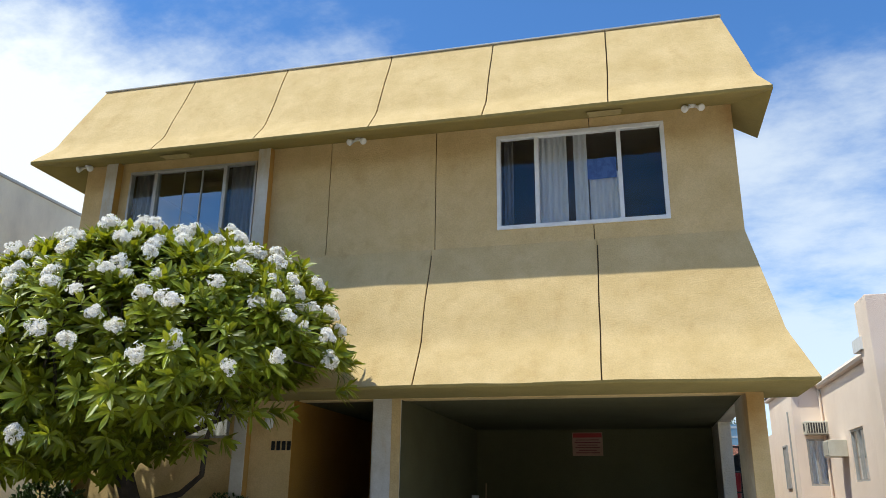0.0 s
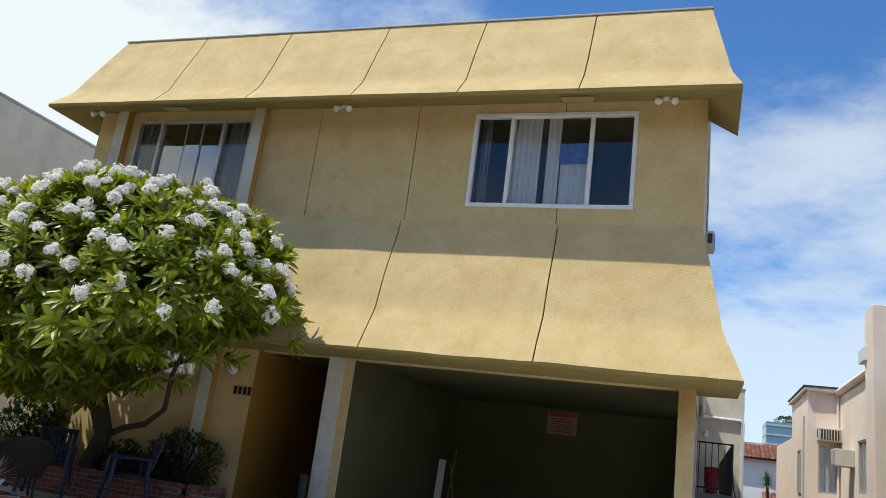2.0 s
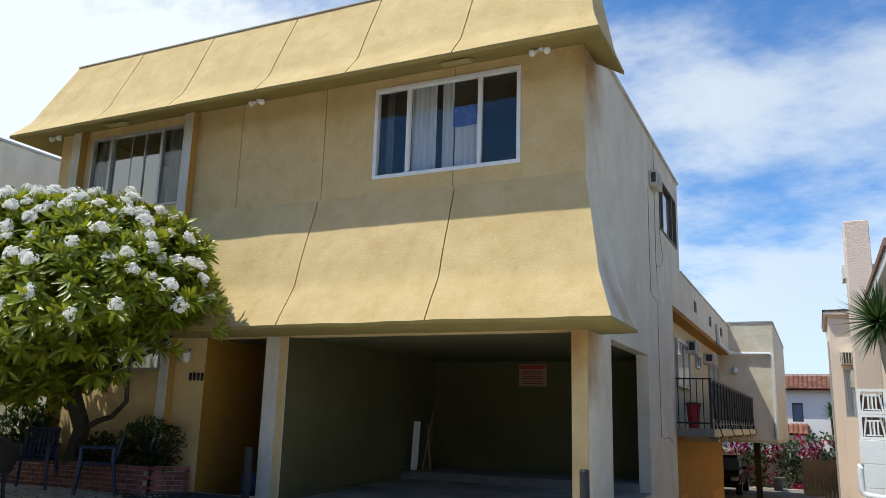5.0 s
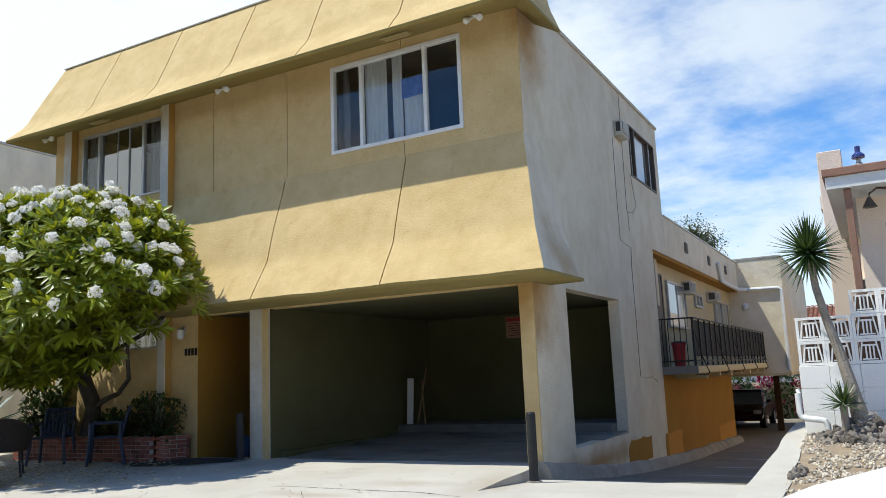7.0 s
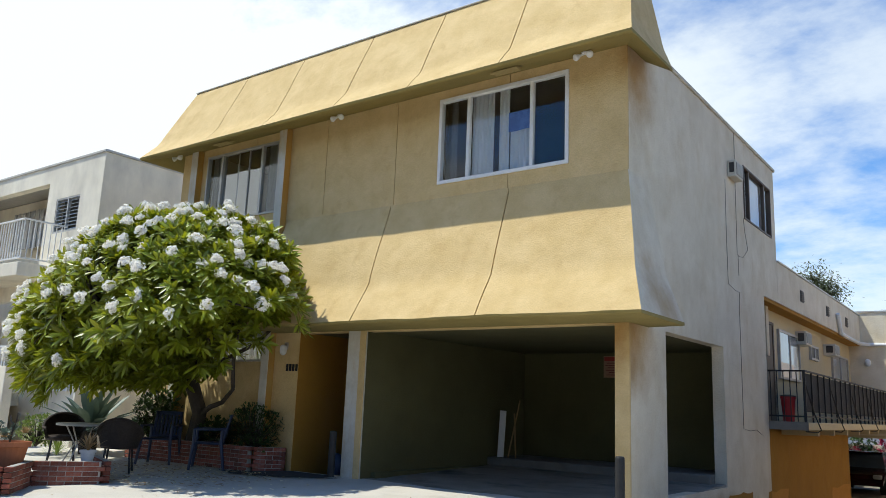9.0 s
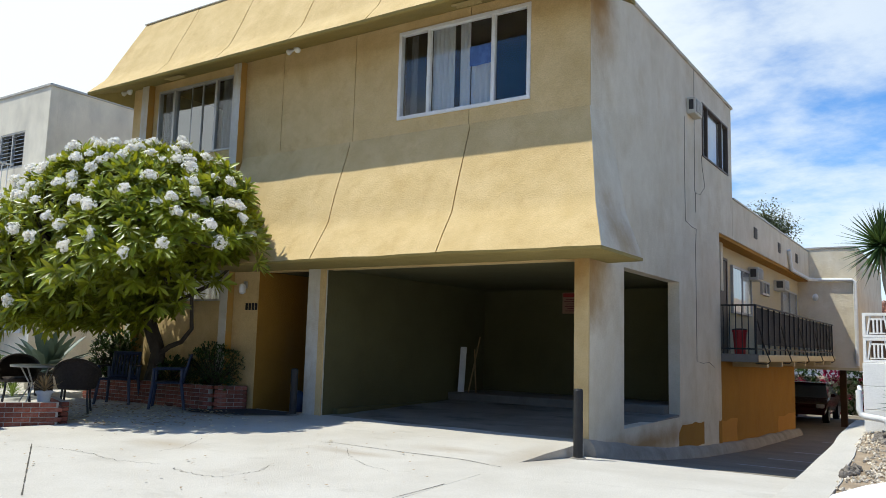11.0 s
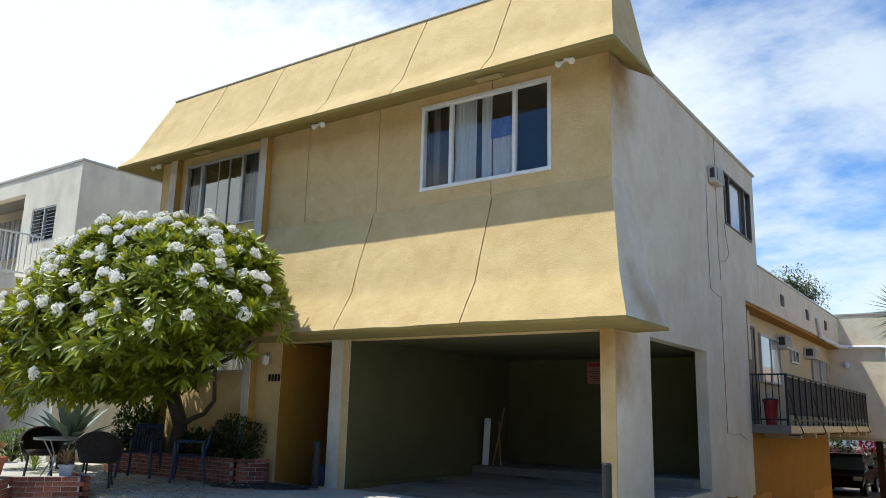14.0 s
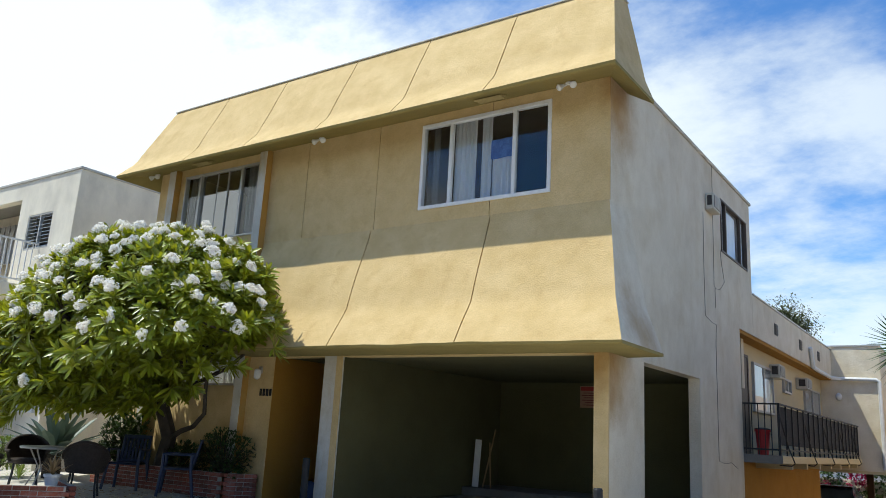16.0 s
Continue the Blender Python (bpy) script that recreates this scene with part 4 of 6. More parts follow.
M["shrub"] = leaf_mat("dark_shrub_leaf", (0.05, 0.10, 0.022), (0.035, 0.07, 0.018), (0.10, 0.16, 0.03), 0.35, 0.25, 0.4)
M["grey_leaf"] = leaf_mat("blue_green_agave", (0.11, 0.155, 0.125), (0.08, 0.12, 0.095), (0.12, 0.16, 0.1), 0.5, 0.1, 0.25)
M["lime_leaf"] = leaf_mat("lime_green_leaf", (0.16, 0.22, 0.04), (0.12, 0.18, 0.03), (0.25, 0.32, 0.06), 0.45, 0.3, 0.3)
M["dry_leaf"] = leaf_mat("dry_straw_leaf", (0.36, 0.25, 0.12), (0.28, 0.17, 0.08), (0.3, 0.2, 0.1), 0.7, 0.2, 0.35)


def shrub(name, label, centre, radii, count, size, material, rng, flat=0.0):
    """A bush of many small leaves on twigs, with an uneven outline."""
    root = thing(name, label, "shrub")
    bm, tw = bmesh.new(), bmesh.new()
    c = Vector(centre)
    foot = c - Vector((0, 0, radii[2] * 0.95))
    for i in range(count):
        z = rng.uniform(-0.85, 1)
        th = rng.uniform(0, 6.283)
        r = math.sqrt(max(0, 1 - z * z))
        d = Vector((r * math.cos(th), r * math.sin(th), z))
        k = (rng.random() ** 0.3) * (1 + 0.22 * noise.noise(d * 2.1 + c))
        p = c + Vector((d.x * radii[0], d.y * radii[1], d.z * radii[2])) * k
        for _ in range(4):
            w = (d + Vector((rng.uniform(-0.9, 0.9), rng.uniform(-0.9, 0.9), rng.uniform(-0.3, 0.9)))).normalized()
            leaf(bm, p, w, Vector((0, 0, 1)), size * rng.uniform(0.7, 1.3), size * 0.45, rng.uniform(0, 0.3))
        if i % 12 == 0:
            tube(tw, [foot, foot.lerp(p, 0.5) + Vector((0, 0, 0.04)), p], [0.014, 0.009, 0.005], 4, False)
    tagged(part("foliage", bm, material, root), kind="stuff")
    tagged(part("twig", tw, M["bark"], root), kind="stuff")
    return root


def spiky(name, label, centre, count, length, width, material, rng, spread=(10, 85), droop=0.15, category="plant", parent=None):
    """A rosette of stiff pointed leaves."""
    c = Vector(centre)
    bm = bmesh.new()
    for i in range(count):
        th = i * 2.39996
        el = radians(spread[0] + (spread[1] - spread[0]) * i / count + rng.uniform(-5, 5))
        d = Vector((math.cos(th) * math.cos(el), math.sin(th) * math.cos(el), math.sin(el)))
        L = length * rng.uniform(0.8, 1.1)
        leaf(bm, c, d, Vector((0, 0, 1)) if abs(d.z) < 0.95 else Vector((1, 0, 0)), L, width * rng.uniform(0.85, 1.1), droop * rng.uniform(0.4, 1.4))
    if parent:
        return part(name, bm, material, parent, label)
    return tagged(part(name, bm, material), label, category)


shrub("hedge_bush", "clipped dark green bush in the brick planter", (-3.85, 9.42, 0.66), (0.62, 0.30, 0.38), 900, 0.055, M["shrub"], rng)
shrub("low_shrub", "low dark green shrub at the tree's foot", (-4.85, 9.36, 0.50), (0.42, 0.22, 0.28), 350, 0.07, M["shrub"], rng)
shrub("dark_shrub", "dark leafy shrub beside the tree trunk", (-6.5, 9.32, 0.72), (0.62, 0.30, 0.50), 620, 0.09, M["shrub"], rng)
ag = thing("agave", "large blue-green agave with broad spreading leaves", "agave")
for i in range(38):
    bm = bmesh.new()
    th, el = i * 2.39996, radians(8 + 72 * i / 38 + rng.uniform(-5, 5))
    d = Vector((math.cos(th) * math.cos(el), math.sin(th) * math.cos(el), math.sin(el)))
    leaf(bm, Vector((-8.0, 8.9, 0.36)), d, Vector((0, 0, 1)), rng.uniform(0.95, 1.25), rng.uniform(0.17, 0.23), rng.uniform(0.1, 0.28))
    part("leaf", bm, M["grey_leaf"], ag)
bm = bmesh.new()
lathe(bm, [(0.16, -0.03), (0.17, 0.15), (0.13, 0.42)], 10, (-8.0, 8.9, 0))
part("stem", bm, M["bark"], ag)
shrub("lime_shrub", "small lime green feathery shrub", (-8.6, 8.2, 0.38), (0.42, 0.35, 0.30), 420, 0.06, M["lime_leaf"], rng)
spiky("grass_tuft", "pale dry grass tuft beside the table", (-7.6, 8.1, 0.0), 80, 0.55, 0.012, M["lime_leaf"], rng, (35, 85), 0.5)
shrub("grey_green_shrub", "small grey-green shrub in the flower bed", (-5.05, 5.75, 0.42), (0.28, 0.25, 0.30), 260, 0.05, M["grey_leaf"], rng)

M["terracotta"] = mat("terracotta", (0.42, 0.155, 0.07), (0.36, 0.13, 0.06), 0.85, scale=5, fine=50, bump=0.2)


def plant_pot(name, label, x, y, z, r, h, material):
    root = thing(name, label, "flower pot")
    root.location = (x, y, z)
    bm = bmesh.new()
    lathe(bm, [(r * 0.68, 0), (r * 0.9, h * 0.8), (r * 0.92, h * 0.8), (r * 1.04, h * 0.81), (r * 1.06, h), (r * 0.94, h), (r * 0.9, h * 0.88), (0.01, h * 0.88)], 20)
    part("pot", bm, material, root, smooth=False)
    bm = bmesh.new()
    lathe(bm, [(r * 0.89, h * 0.87), (r * 0.5, h * 0.91), (0.01, h * 0.92)], 14)
    part("soil", bm, M["soil"], root)
    return root


pot = plant_pot("terracotta_pot", "large terracotta pot with a rosette succulent", -4.35, 5.72, 0.12, 0.24, 0.34, M["terracotta"])
for i in range(5):
    spiky("succulent_rosette", "", (rng.uniform(-0.14, 0.14), rng.uniform(-0.14, 0.14), 0.36 + 0.03 * i), 16, 0.11, 0.05, M["dry_leaf"] if i % 2 else M["grey_leaf"], rng, (5, 80), 0.0, parent=pot)
bm = bmesh.new()
tube(bm, [(-0.05, 0, 0.3), (-0.03, 0.02, 0.5), (0.03, 0.02, 0.6), (0.09, 0.0, 0.72)], [0.014, 0.013, 0.011, 0.008], 6)
tube(bm, [(-0.03, 0.02, 0.5), (-0.1, 0.0, 0.62), (-0.12, 0.0, 0.68)], [0.011, 0.01, 0.008], 6)
part("bare_stem", bm, M["bark"], pot)
pot = plant_pot("white_pot", "small white pot with dry straw-coloured leaves", -4.28, 6.78, 0.16, 0.11, 0.17, M["white_paint"])
spiky("dry_plant", "dry straw-coloured leaves", (0, 0, 0.16), 44, 0.30, 0.022, M["dry_leaf"], rng, (25, 85), 0.25, parent=pot)

# ---- forecourt: seats ----
M["navy"] = mat("navy_plastic", (0.022, 0.035, 0.075), (0.018, 0.028, 0.06), 0.45, scale=6, bump=0.05)
M["wicker"] = mat("dark_brown_wicker", (0.055, 0.04, 0.03), (0.035, 0.025, 0.02), 0.7, scale=30, fine=160, bump=0.8)
M["metal_black"] = mat("black_painted_steel", (0.02, 0.02, 0.022), (0.03, 0.03, 0.03), 0.5, scale=9, bump=0.1)


def plastic_chair(m):
    root = thing("plastic_armchair", "dark blue stacking plastic armchair with slatted back", "chair", "plastic chairs by the planter")
    bm = bmesh.new()
    box(bm, -0.24, 0.24, -0.24, 0.22, 0.40, 0.43, 0.012)
    part("seat", bm, M["navy"], root)
    tilt = Matrix.Translation((0, 0.21, 0.43)) @ Matrix.Rotation(radians(-14), 4, "X")
    bm = bmesh.new()
    for a in ((-0.24, -0.19, 0, 0.46), (0.19, 0.24, 0, 0.46), (-0.19, 0.19, 0.40, 0.46), (-0.19, 0.19, 0.0, 0.05)):
        box(bm, a[0], a[1], -0.012, 0.016, a[2], a[3], 0.006, tilt)
    part("back_frame", bm, M["navy"], root)
    for i in range(6):
        bm = bmesh.new()
        box(bm, -0.175 + i * 0.06, -0.135 + i * 0.06, -0.006, 0.008, 0.05, 0.40, 0, tilt)
        part("slat", bm, M["navy"], root)
    for sx in (-1, 1):
        bm = bmesh.new()
        box(bm, min(sx * 0.24, sx * 0.29), max(sx * 0.24, sx * 0.29), -0.25, 0.24, 0.62, 0.65, 0.01)
        part("armrest", bm, M["navy"], root)
        for y0, y1 in ((-0.23, -0.27), (0.2, 0.27)):
            bm = bmesh.new()
            tube(bm, [(sx * 0.265, y0, 0.63 if y0 < 0 else 0.64), (sx * 0.25, y0, 0.41), (sx * 0.29, y1, 0.0)], [0.024, 0.028, 0.022], 6)
            part("leg", bm, M["navy"], root)
    root.matrix_basis = m
    return root


ch = plastic_chair(pose(-5.5, 8.78, front(8.8) + 0.014, 0, 0, 35))
copy_thing(ch, pose(-4.25, 8.85, front(8.85) + 0.014, 0, 0, -42))


def wicker_chair(m):
    root = thing("wicker_armchair", "dark brown woven wicker tub chair on the forecourt", "chair", "wicker chairs round the table")
    bm = bmesh.new()
    lathe(bm, [(0.02, 0.36), (0.25, 0.36), (0.27, 0.38), (0.27, 0.42), (0.25, 0.44), (0.02, 0.45)], 18)
    part("seat", bm, M["wicker"], root)
    bm = bmesh.new()
    n = 44
    rows = []
    for k in range(12):
        row = []
        for i in range(n + 1):
            th = radians(-35 + 250 * i / n)
            rise = 0.16 + 0.24 * max(0, math.sin((th + radians(0)) if th < math.pi else math.pi - 0)) if 0 < th < math.pi else 0.16
            r = 0.27 + 0.05 * k / 11
            row.append(bm.verts.new((r * math.cos(th), r * math.sin(th), 0.40 + rise * k / 11)))
        rows.append(row)
    for k, (a, b) in enumerate(zip(rows, rows[1:])):
        for i in range(n):
            bm.faces.new((a[i], a[i + 1], b[i + 1], b[i]))
    bmesh.ops.solidify(bm, geom=bm.faces[:], thickness=0.010)
    part("backrest", bm, M["wicker"], root)
    bm = bmesh.new()
    pts = []
    for i in range(n + 1):
        th = radians(-35 + 250 * i / n)
        rise = 0.16 + 0.24 * max(0, math.sin(th)) if 0 < th < math.pi else 0.16
        pts.append((0.32 * math.cos(th), 0.32 * math.sin(th), 0.40 + rise))
    tube(bm, pts, 0.022, 7)
    part("rim", bm, M["wicker"], root)
    for a in (45, 135, 225, 315):
        bm = bmesh.new()
        x, y = 0.24 * math.cos(radians(a)), 0.24 * math.sin(radians(a))
        tube(bm, [(x, y, 0.38), (x * 1.05, y * 1.05, 0.2), (x * 1.2, y * 1.2, 0)], [0.016, 0.016, 0.018], 6)
        part("leg", bm, M["metal_black"], root)
    root.matrix_basis = m
    return root


wc = wicker_chair(pose(-4.75, 7.55, front(7.55) + 0.012, 0, 0, -128) @ Matrix.Scale(1.02, 4))
copy_thing(wc, pose(-6.75, 7.72, front(7.7) + 0.012, 0, 0, 63))
tb = thing("bistro_table", "small round metal table with splayed legs", "table")
bm = bmesh.new()
lathe(bm, [(0.01, 0.665), (0.40, 0.665), (0.41, 0.675), (0.41, 0.69), (0.40, 0.70), (0.01, 0.70)], 28)
part("tabletop", bm, M["alu"], tb)
for a in (30, 120, 210, 300):
    bm = bmesh.new()
    x, y = math.cos(radians(a)), math.sin(radians(a))
    tube(bm, [(0.30 * x, 0.30 * y, 0.665), (0.12 * x, 0.12 * y, 0.38), (0.34 * x, 0.34 * y, 0)], [0.013, 0.013, 0.013], 6)
    part("leg", bm, M["alu"], tb)
tb.matrix_basis = pose(-5.75, 7.5, front(7.5) + 0.01)

M["fallen"] = leaf_mat("pale_fallen_petal", (0.72, 0.66, 0.48), (0.55, 0.47, 0.26), (0.6, 0.55, 0.4), 0.7, 0.2, 0.4)
# fallen leaves and petals under the tree
bm = bmesh.new()
for i in range(420):
    x, y = rng.uniform(-6.5, -2.4), rng.uniform(7.0, 9.05)
    p = Vector((x, y, front(y) + 0.016))
    a = rng.uniform(0, 6.283)
    leaf(bm, p, Vector((math.cos(a), math.sin(a), 0.06)), Vector((0, 0, 1)), rng.uniform(0.04, 0.12), rng.uniform(0.02, 0.045), -0.05)
tagged(part("fallen_leaves", bm, M["dry_leaf"]), "dry fallen leaves scattered over the concrete", "leaves", kind="stuff")
bm = bmesh.new()
for i in range(620):
    x, y = rng.gauss(-4.0, 1.1), rng.uniform(6.9, 9.1)
    p = Vector((min(x, -1.6), y, front(y) + 0.017))
    if p.x < -6.6:
        continue
    a = rng.uniform(0, 6.283)
    leaf(bm, p, Vector((math.cos(a), math.sin(a), 0.08)), Vector((0, 0, 1)), rng.uniform(0.03, 0.10), rng.uniform(0.025, 0.05), -0.05)
tagged(part("fallen_petals", bm, M["fallen"]), "pale fallen petals and yellowed leaves on the concrete", "petals", kind="stuff")
# cracks and the saw joint in the forecourt
M["crack"] = mat("dark_crack", (0.10, 0.09, 0.075), rough=0.95, scale=5, bump=0.0)


def crack(pts, w):
    bm = bmesh.new()
    prev = None
    P = []
    for a, b in zip(pts, pts[1:]):
        for k in range(12):
            t = k / 12
            P.append(Vector((a[0] + (b[0] - a[0]) * t + rng.uniform(-0.03, 0.03) * (w < 0.010), a[1] + (b[1] - a[1]) * t + rng.uniform(-0.03, 0.03) * (w < 0.010), 0)))
    P.append(Vector((*pts[-1], 0)))
    for i, p in enumerate(P):
        d = (P[min(i + 1, len(P) - 1)] - P[max(0, i - 1)]).normalized()
        s = Vector((-d.y, d.x, 0)) * w * rng.uniform(0.3, 1.0) / 2
        z = front(p.y) + 0.012 * noise.noise((p.x * 1.7, p.y * 1.7, 0)) + 0.0035
        cur = [bm.verts.new((q.x, q.y, z)) for q in (p - s, p + s)]
        if prev:
            bm.faces.new((prev[0], prev[1], cur[1], cur[0]))
        prev = cur
    tagged(part("crack", bm, M["crack"]), "dark crack across the concrete forecourt", "crack", kind="structure")


for pts, w in (([(-2.48, 5.65), (-1.16, 4.88), (0.11, 4.14)], 0.016), ([(-2.26, 5.54), (-1.65, 5.66), (-0.71, 5.55), (-0.2, 5.69)], 0.009),
               ([(0.06, 5.63), (0.59, 5.54), (0.82, 5.61), (0.86, 6.0), (0.74, 6.27)], 0.009), ([(2.30, 4.6), (2.57, 5.38), (2.62, 6.0), (2.64, 6.56)], 0.014),
               ([(0.1, 7.72), (0.7, 7.75), (1.32, 7.72), (2.05, 7.7), (2.64, 7.60)], 0.016), ([(-0.9, 6.12), (-0.85, 6.46), (-1.25, 7.08)], 0.007), ([(0.6, 7.6), (1.2, 7.0), (1.9, 6.7)], 0.007)):
    crack(pts, w)

# scattered leaf bits on the forecourt
bm = bmesh.new()
for i in range(110):
    x, y = rng.uniform(-3.4, 2.5), rng.uniform(4.6, 8.9)
    a = rng.uniform(0, 6.283)
    leaf(bm, Vector((x, y, front(y) + 0.016)), Vector((math.cos(a), math.sin(a), 0.05)), Vector((0, 0, 1)), rng.uniform(0.02, 0.06), rng.uniform(0.012, 0.03), -0.05)
tagged(part("leaf_litter", bm, M["dry_leaf"]), "sparse dry leaf bits blown over the sunlit concrete", "leaves", kind="stuff")

# ---- fittings of the front ----
M["black_paint"] = mat("black_number_paint", (0.015, 0.015, 0.015), rough=0.5, bump=0)
num = thing("house_number", "four black numeral bars on the wall by the entry", "house number")
for i in range(4):
    bm = bmesh.new()
    box(bm, -3.445 + i * 0.075, -3.395 + i * 0.075, WY - 0.016, WY - 0.002, 1.62, 1.735, 0.003)
    part("numeral_bar", bm, M["black_paint"], num)
sc = thing("wall_lamp", "small white porch lamp above the house number", "wall lamp")
bm = bmesh.new()
lathe(bm, [(0.02, 0.0), (0.055, 0.03), (0.06, 0.10), (0.05, 0.16), (0.01, 0.18)], 14, (-3.47, WY - 0.08, 1.88))
part("shade", bm, M["white_paint"], sc, smooth=True)
bm = bmesh.new()
box(bm, -3.51, -3.43, WY - 0.03, WY - 0.001, 1.98, 2.10, 0.006)
part("bracket", bm, M["alu"], sc)


def floodlight(x, y, z):
    root = thing("twin_floodlight", "pair of white bulb floodlights under the mansard eave", "floodlight", "floodlights under the eave")
    bm = bmesh.new()
    lathe(bm, [(0.045, -0.02), (0.05, 0.0), (0.045, 0.012), (0.01, 0.015)], 12)
    part("base", bm, M["white_paint"], root)
    for sx in (-1, 1):
        bm = bmesh.new()
        lathe(bm, [(0.018, 0.0), (0.02, 0.05), (0.045, 0.10), (0.05, 0.125), (0.035, 0.145), (0.005, 0.15)], 12)
        bm.transform(Matrix.Translation((sx * 0.03, 0, -0.02)) @ Matrix.Rotation(radians(130), 4, "X") @ Matrix.Rotation(radians(38 * sx), 4, "Y"))
        part("bulb", bm, M["white_paint"], root, "white reflector bulb", smooth=True)
    root.matrix_basis = pose(x, y, z)
    return root


fl = floodlight(2.2, 9.42, 5.905)
for x in (-2.35, -6.80):
    copy_thing(fl, pose(x, 9.42, 5.905))
M["vent"] = mat("painted_vent", (0.42, 0.33, 0.15), rough=0.8, scale=20, bump=0.2)
for x in (1.1, -5.1):
    v = thing("soffit_vent", "small painted vent grille in the eave soffit", "vent", "soffit vents")
    for i in range(5):
        bm = bmesh.new()
        box(bm, -0.2, 0.2, -0.008, 0.008, -0.012, 0.0, 0, Matrix.Translation((x, 9.12 + i * 0.028, 5.795)) @ Matrix.Rotation(radians(19), 4, "X"))
        part("slat", bm, M["vent"], v)
    bm = bmesh.new()
    for a in ((-0.22, 0.22, -0.075, -0.06), (-0.22, 0.22, 0.06, 0.075), (-0.22, -0.2, -0.06, 0.06), (0.2, 0.22, -0.06, 0.06)):
        box(bm, a[0], a[1], a[2], a[3], -0.014, 0.006, 0, Matrix.Translation((x, 9.176, 5.808)) @ Matrix.Rotation(radians(19), 4, "X"))
    part("frame", bm, M["vent"], v)


def bollard(x, y, z0, h, label):
    root = thing("steel_bollard", label, "bollard", "bollards at the carport")
    bm = bmesh.new()
    lathe(bm, [(0.055, 0), (0.055, h - 0.02), (0.045, h), (0.005, h + 0.004)], 14)
    part("post", bm, M["metal_black"], root)
    bm = bmesh.new()
    lathe(bm, [(0.10, 0), (0.085, 0.015), (0.057, 0.02)], 14)
    part("collar", bm, M["concrete_dark"], root)
    root.location = (x, y, z0)


bollard(2.79, 9.15, drive(9.15) + 0.001, 0.80, "dark steel bollard beside the carport pillar")
bollard(-2.02, 9.42, front(9.42) + 0.012, 0.70, "dark steel bollard before the entry column")
bm = bmesh.new()
bmesh.ops.create_icosphere(bm, subdivisions=3, radius=1.0, matrix=Matrix.Translation((-2.25, 9.78, 0.16)) @ Matrix.Diagonal((0.16, 0.12, 0.19, 1)))
for v in bm.verts:
    v.co += 0.03 * noise.noise_vector(v.co * 9)
    v.co.z = max(v.co.z, front(9.78) + 0.012)
tagged(part("rubbish_bag", bm, M["navy"], smooth=True), "dark plastic bag lying in the entry", "bag")
M["floor_patch_black"] = mat("black_patch", (0.045, 0.045, 0.048), (0.07, 0.07, 0.07), 0.9, scale=4, bump=0.5)
# flat black patch of irregular outline before the entry
bm = bmesh.new()
vs = [bm.verts.new((x, y, front(y) + 0.017)) for x, y in ((-4.1, 8.95), (-3.5, 8.72), (-2.6, 8.95), (-2.05, 9.3), (-2.1, 9.62), (-3.15, 9.62), (-3.25, 9.5), (-3.6, 9.12))]
bm.faces.new(vs)
tagged(part("floor_mat", bm, M["floor_patch_black"]), "flat black patch of irregular outline on the concrete before the entry", "mat")

# ---- carport ----
M["ledge"] = mat("grey_ledge_concrete", (0.22, 0.205, 0.18), (0.15, 0.14, 0.125), 0.9, scale=2, fine=40, bump=0.4)
bm = bmesh.new()
box(bm, -1.69, 2.50, 13.25, 14.575, 0.0, 0.24, 0.015)
tagged(part("carport_ledge", bm, M["ledge"]), "raised concrete ledge at the back of the carport", "kerb", kind="structure")
bm = bmesh.new()
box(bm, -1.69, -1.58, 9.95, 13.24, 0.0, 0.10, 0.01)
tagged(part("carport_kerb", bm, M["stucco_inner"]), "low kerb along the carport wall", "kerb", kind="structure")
bm = bmesh.new()
box(bm, -0.06, 0.06, -0.012, 0.012, 0, 0.86, 0.003)
bm.transform(pose(-1.50, 13.42, 0.242, -3, 2, 20))
tagged(part("board", bm, M["white_paint"]), "white painted board standing on the carport ledge", "board")
M["stick"] = mat("pale_wood", (0.36, 0.24, 0.12), rough=0.7, scale=9, fine=60)
for a, b in (((-1.32, 13.40, 0.245), (-1.38, 13.9, 1.30)), ((-1.18, 13.45, 0.245), (-1.44, 13.8, 1.05))):
    bm = bmesh.new()
    tube(bm, [a, b], 0.014, 7)
    tagged(part("broom_stick", bm, M["stick"]), "bare wooden stick leaning in the carport corner", "stick", "sticks in the carport corner")
M["sign_face"] = mat("faded_sign", (0.42, 0.24, 0.16), (0.36, 0.2, 0.13), 0.6, scale=5)
M["sign_red"] = mat("sign_red", (0.42, 0.05, 0.04), rough=0.6, scale=5, bump=0)
M["sign_ink"] = mat("sign_ink", (0.20, 0.05, 0.04), rough=0.7, bump=0)
sg = thing("wall_sign", "faded orange notice with a red heading on the carport wall", "sign")
bm = bmesh.new()
box(bm, 0.08, 0.62, 14.566, 14.578, 1.80, 2.21, 0.003)
part("board", bm, M["sign_face"], sg)
bm = bmesh.new()
box(bm, 0.095, 0.605, 14.562, 14.567, 2.12, 2.195)
part("heading_band", bm, M["sign_red"], sg)
for i in range(6):
    bm = bmesh.new()
    w = (0.2, 0.23, 0.18, 0.22, 0.16, 0.21)[i]
    box(bm, 0.35 - w, 0.35 + w, 14.562, 14.567, 2.07 - i * 0.045, 2.085 - i * 0.045)
    part("text_bar", bm, M["sign_ink"], sg)

# ---- the side wall ----
M["ac"] = mat("cream_enamel", (0.60, 0.57, 0.48), (0.52, 0.48, 0.39), 0.5, scale=4, bump=0.05)
M["grille"] = mat("dark_grille", (0.06, 0.055, 0.05), rough=0.6, scale=10, bump=0.1)


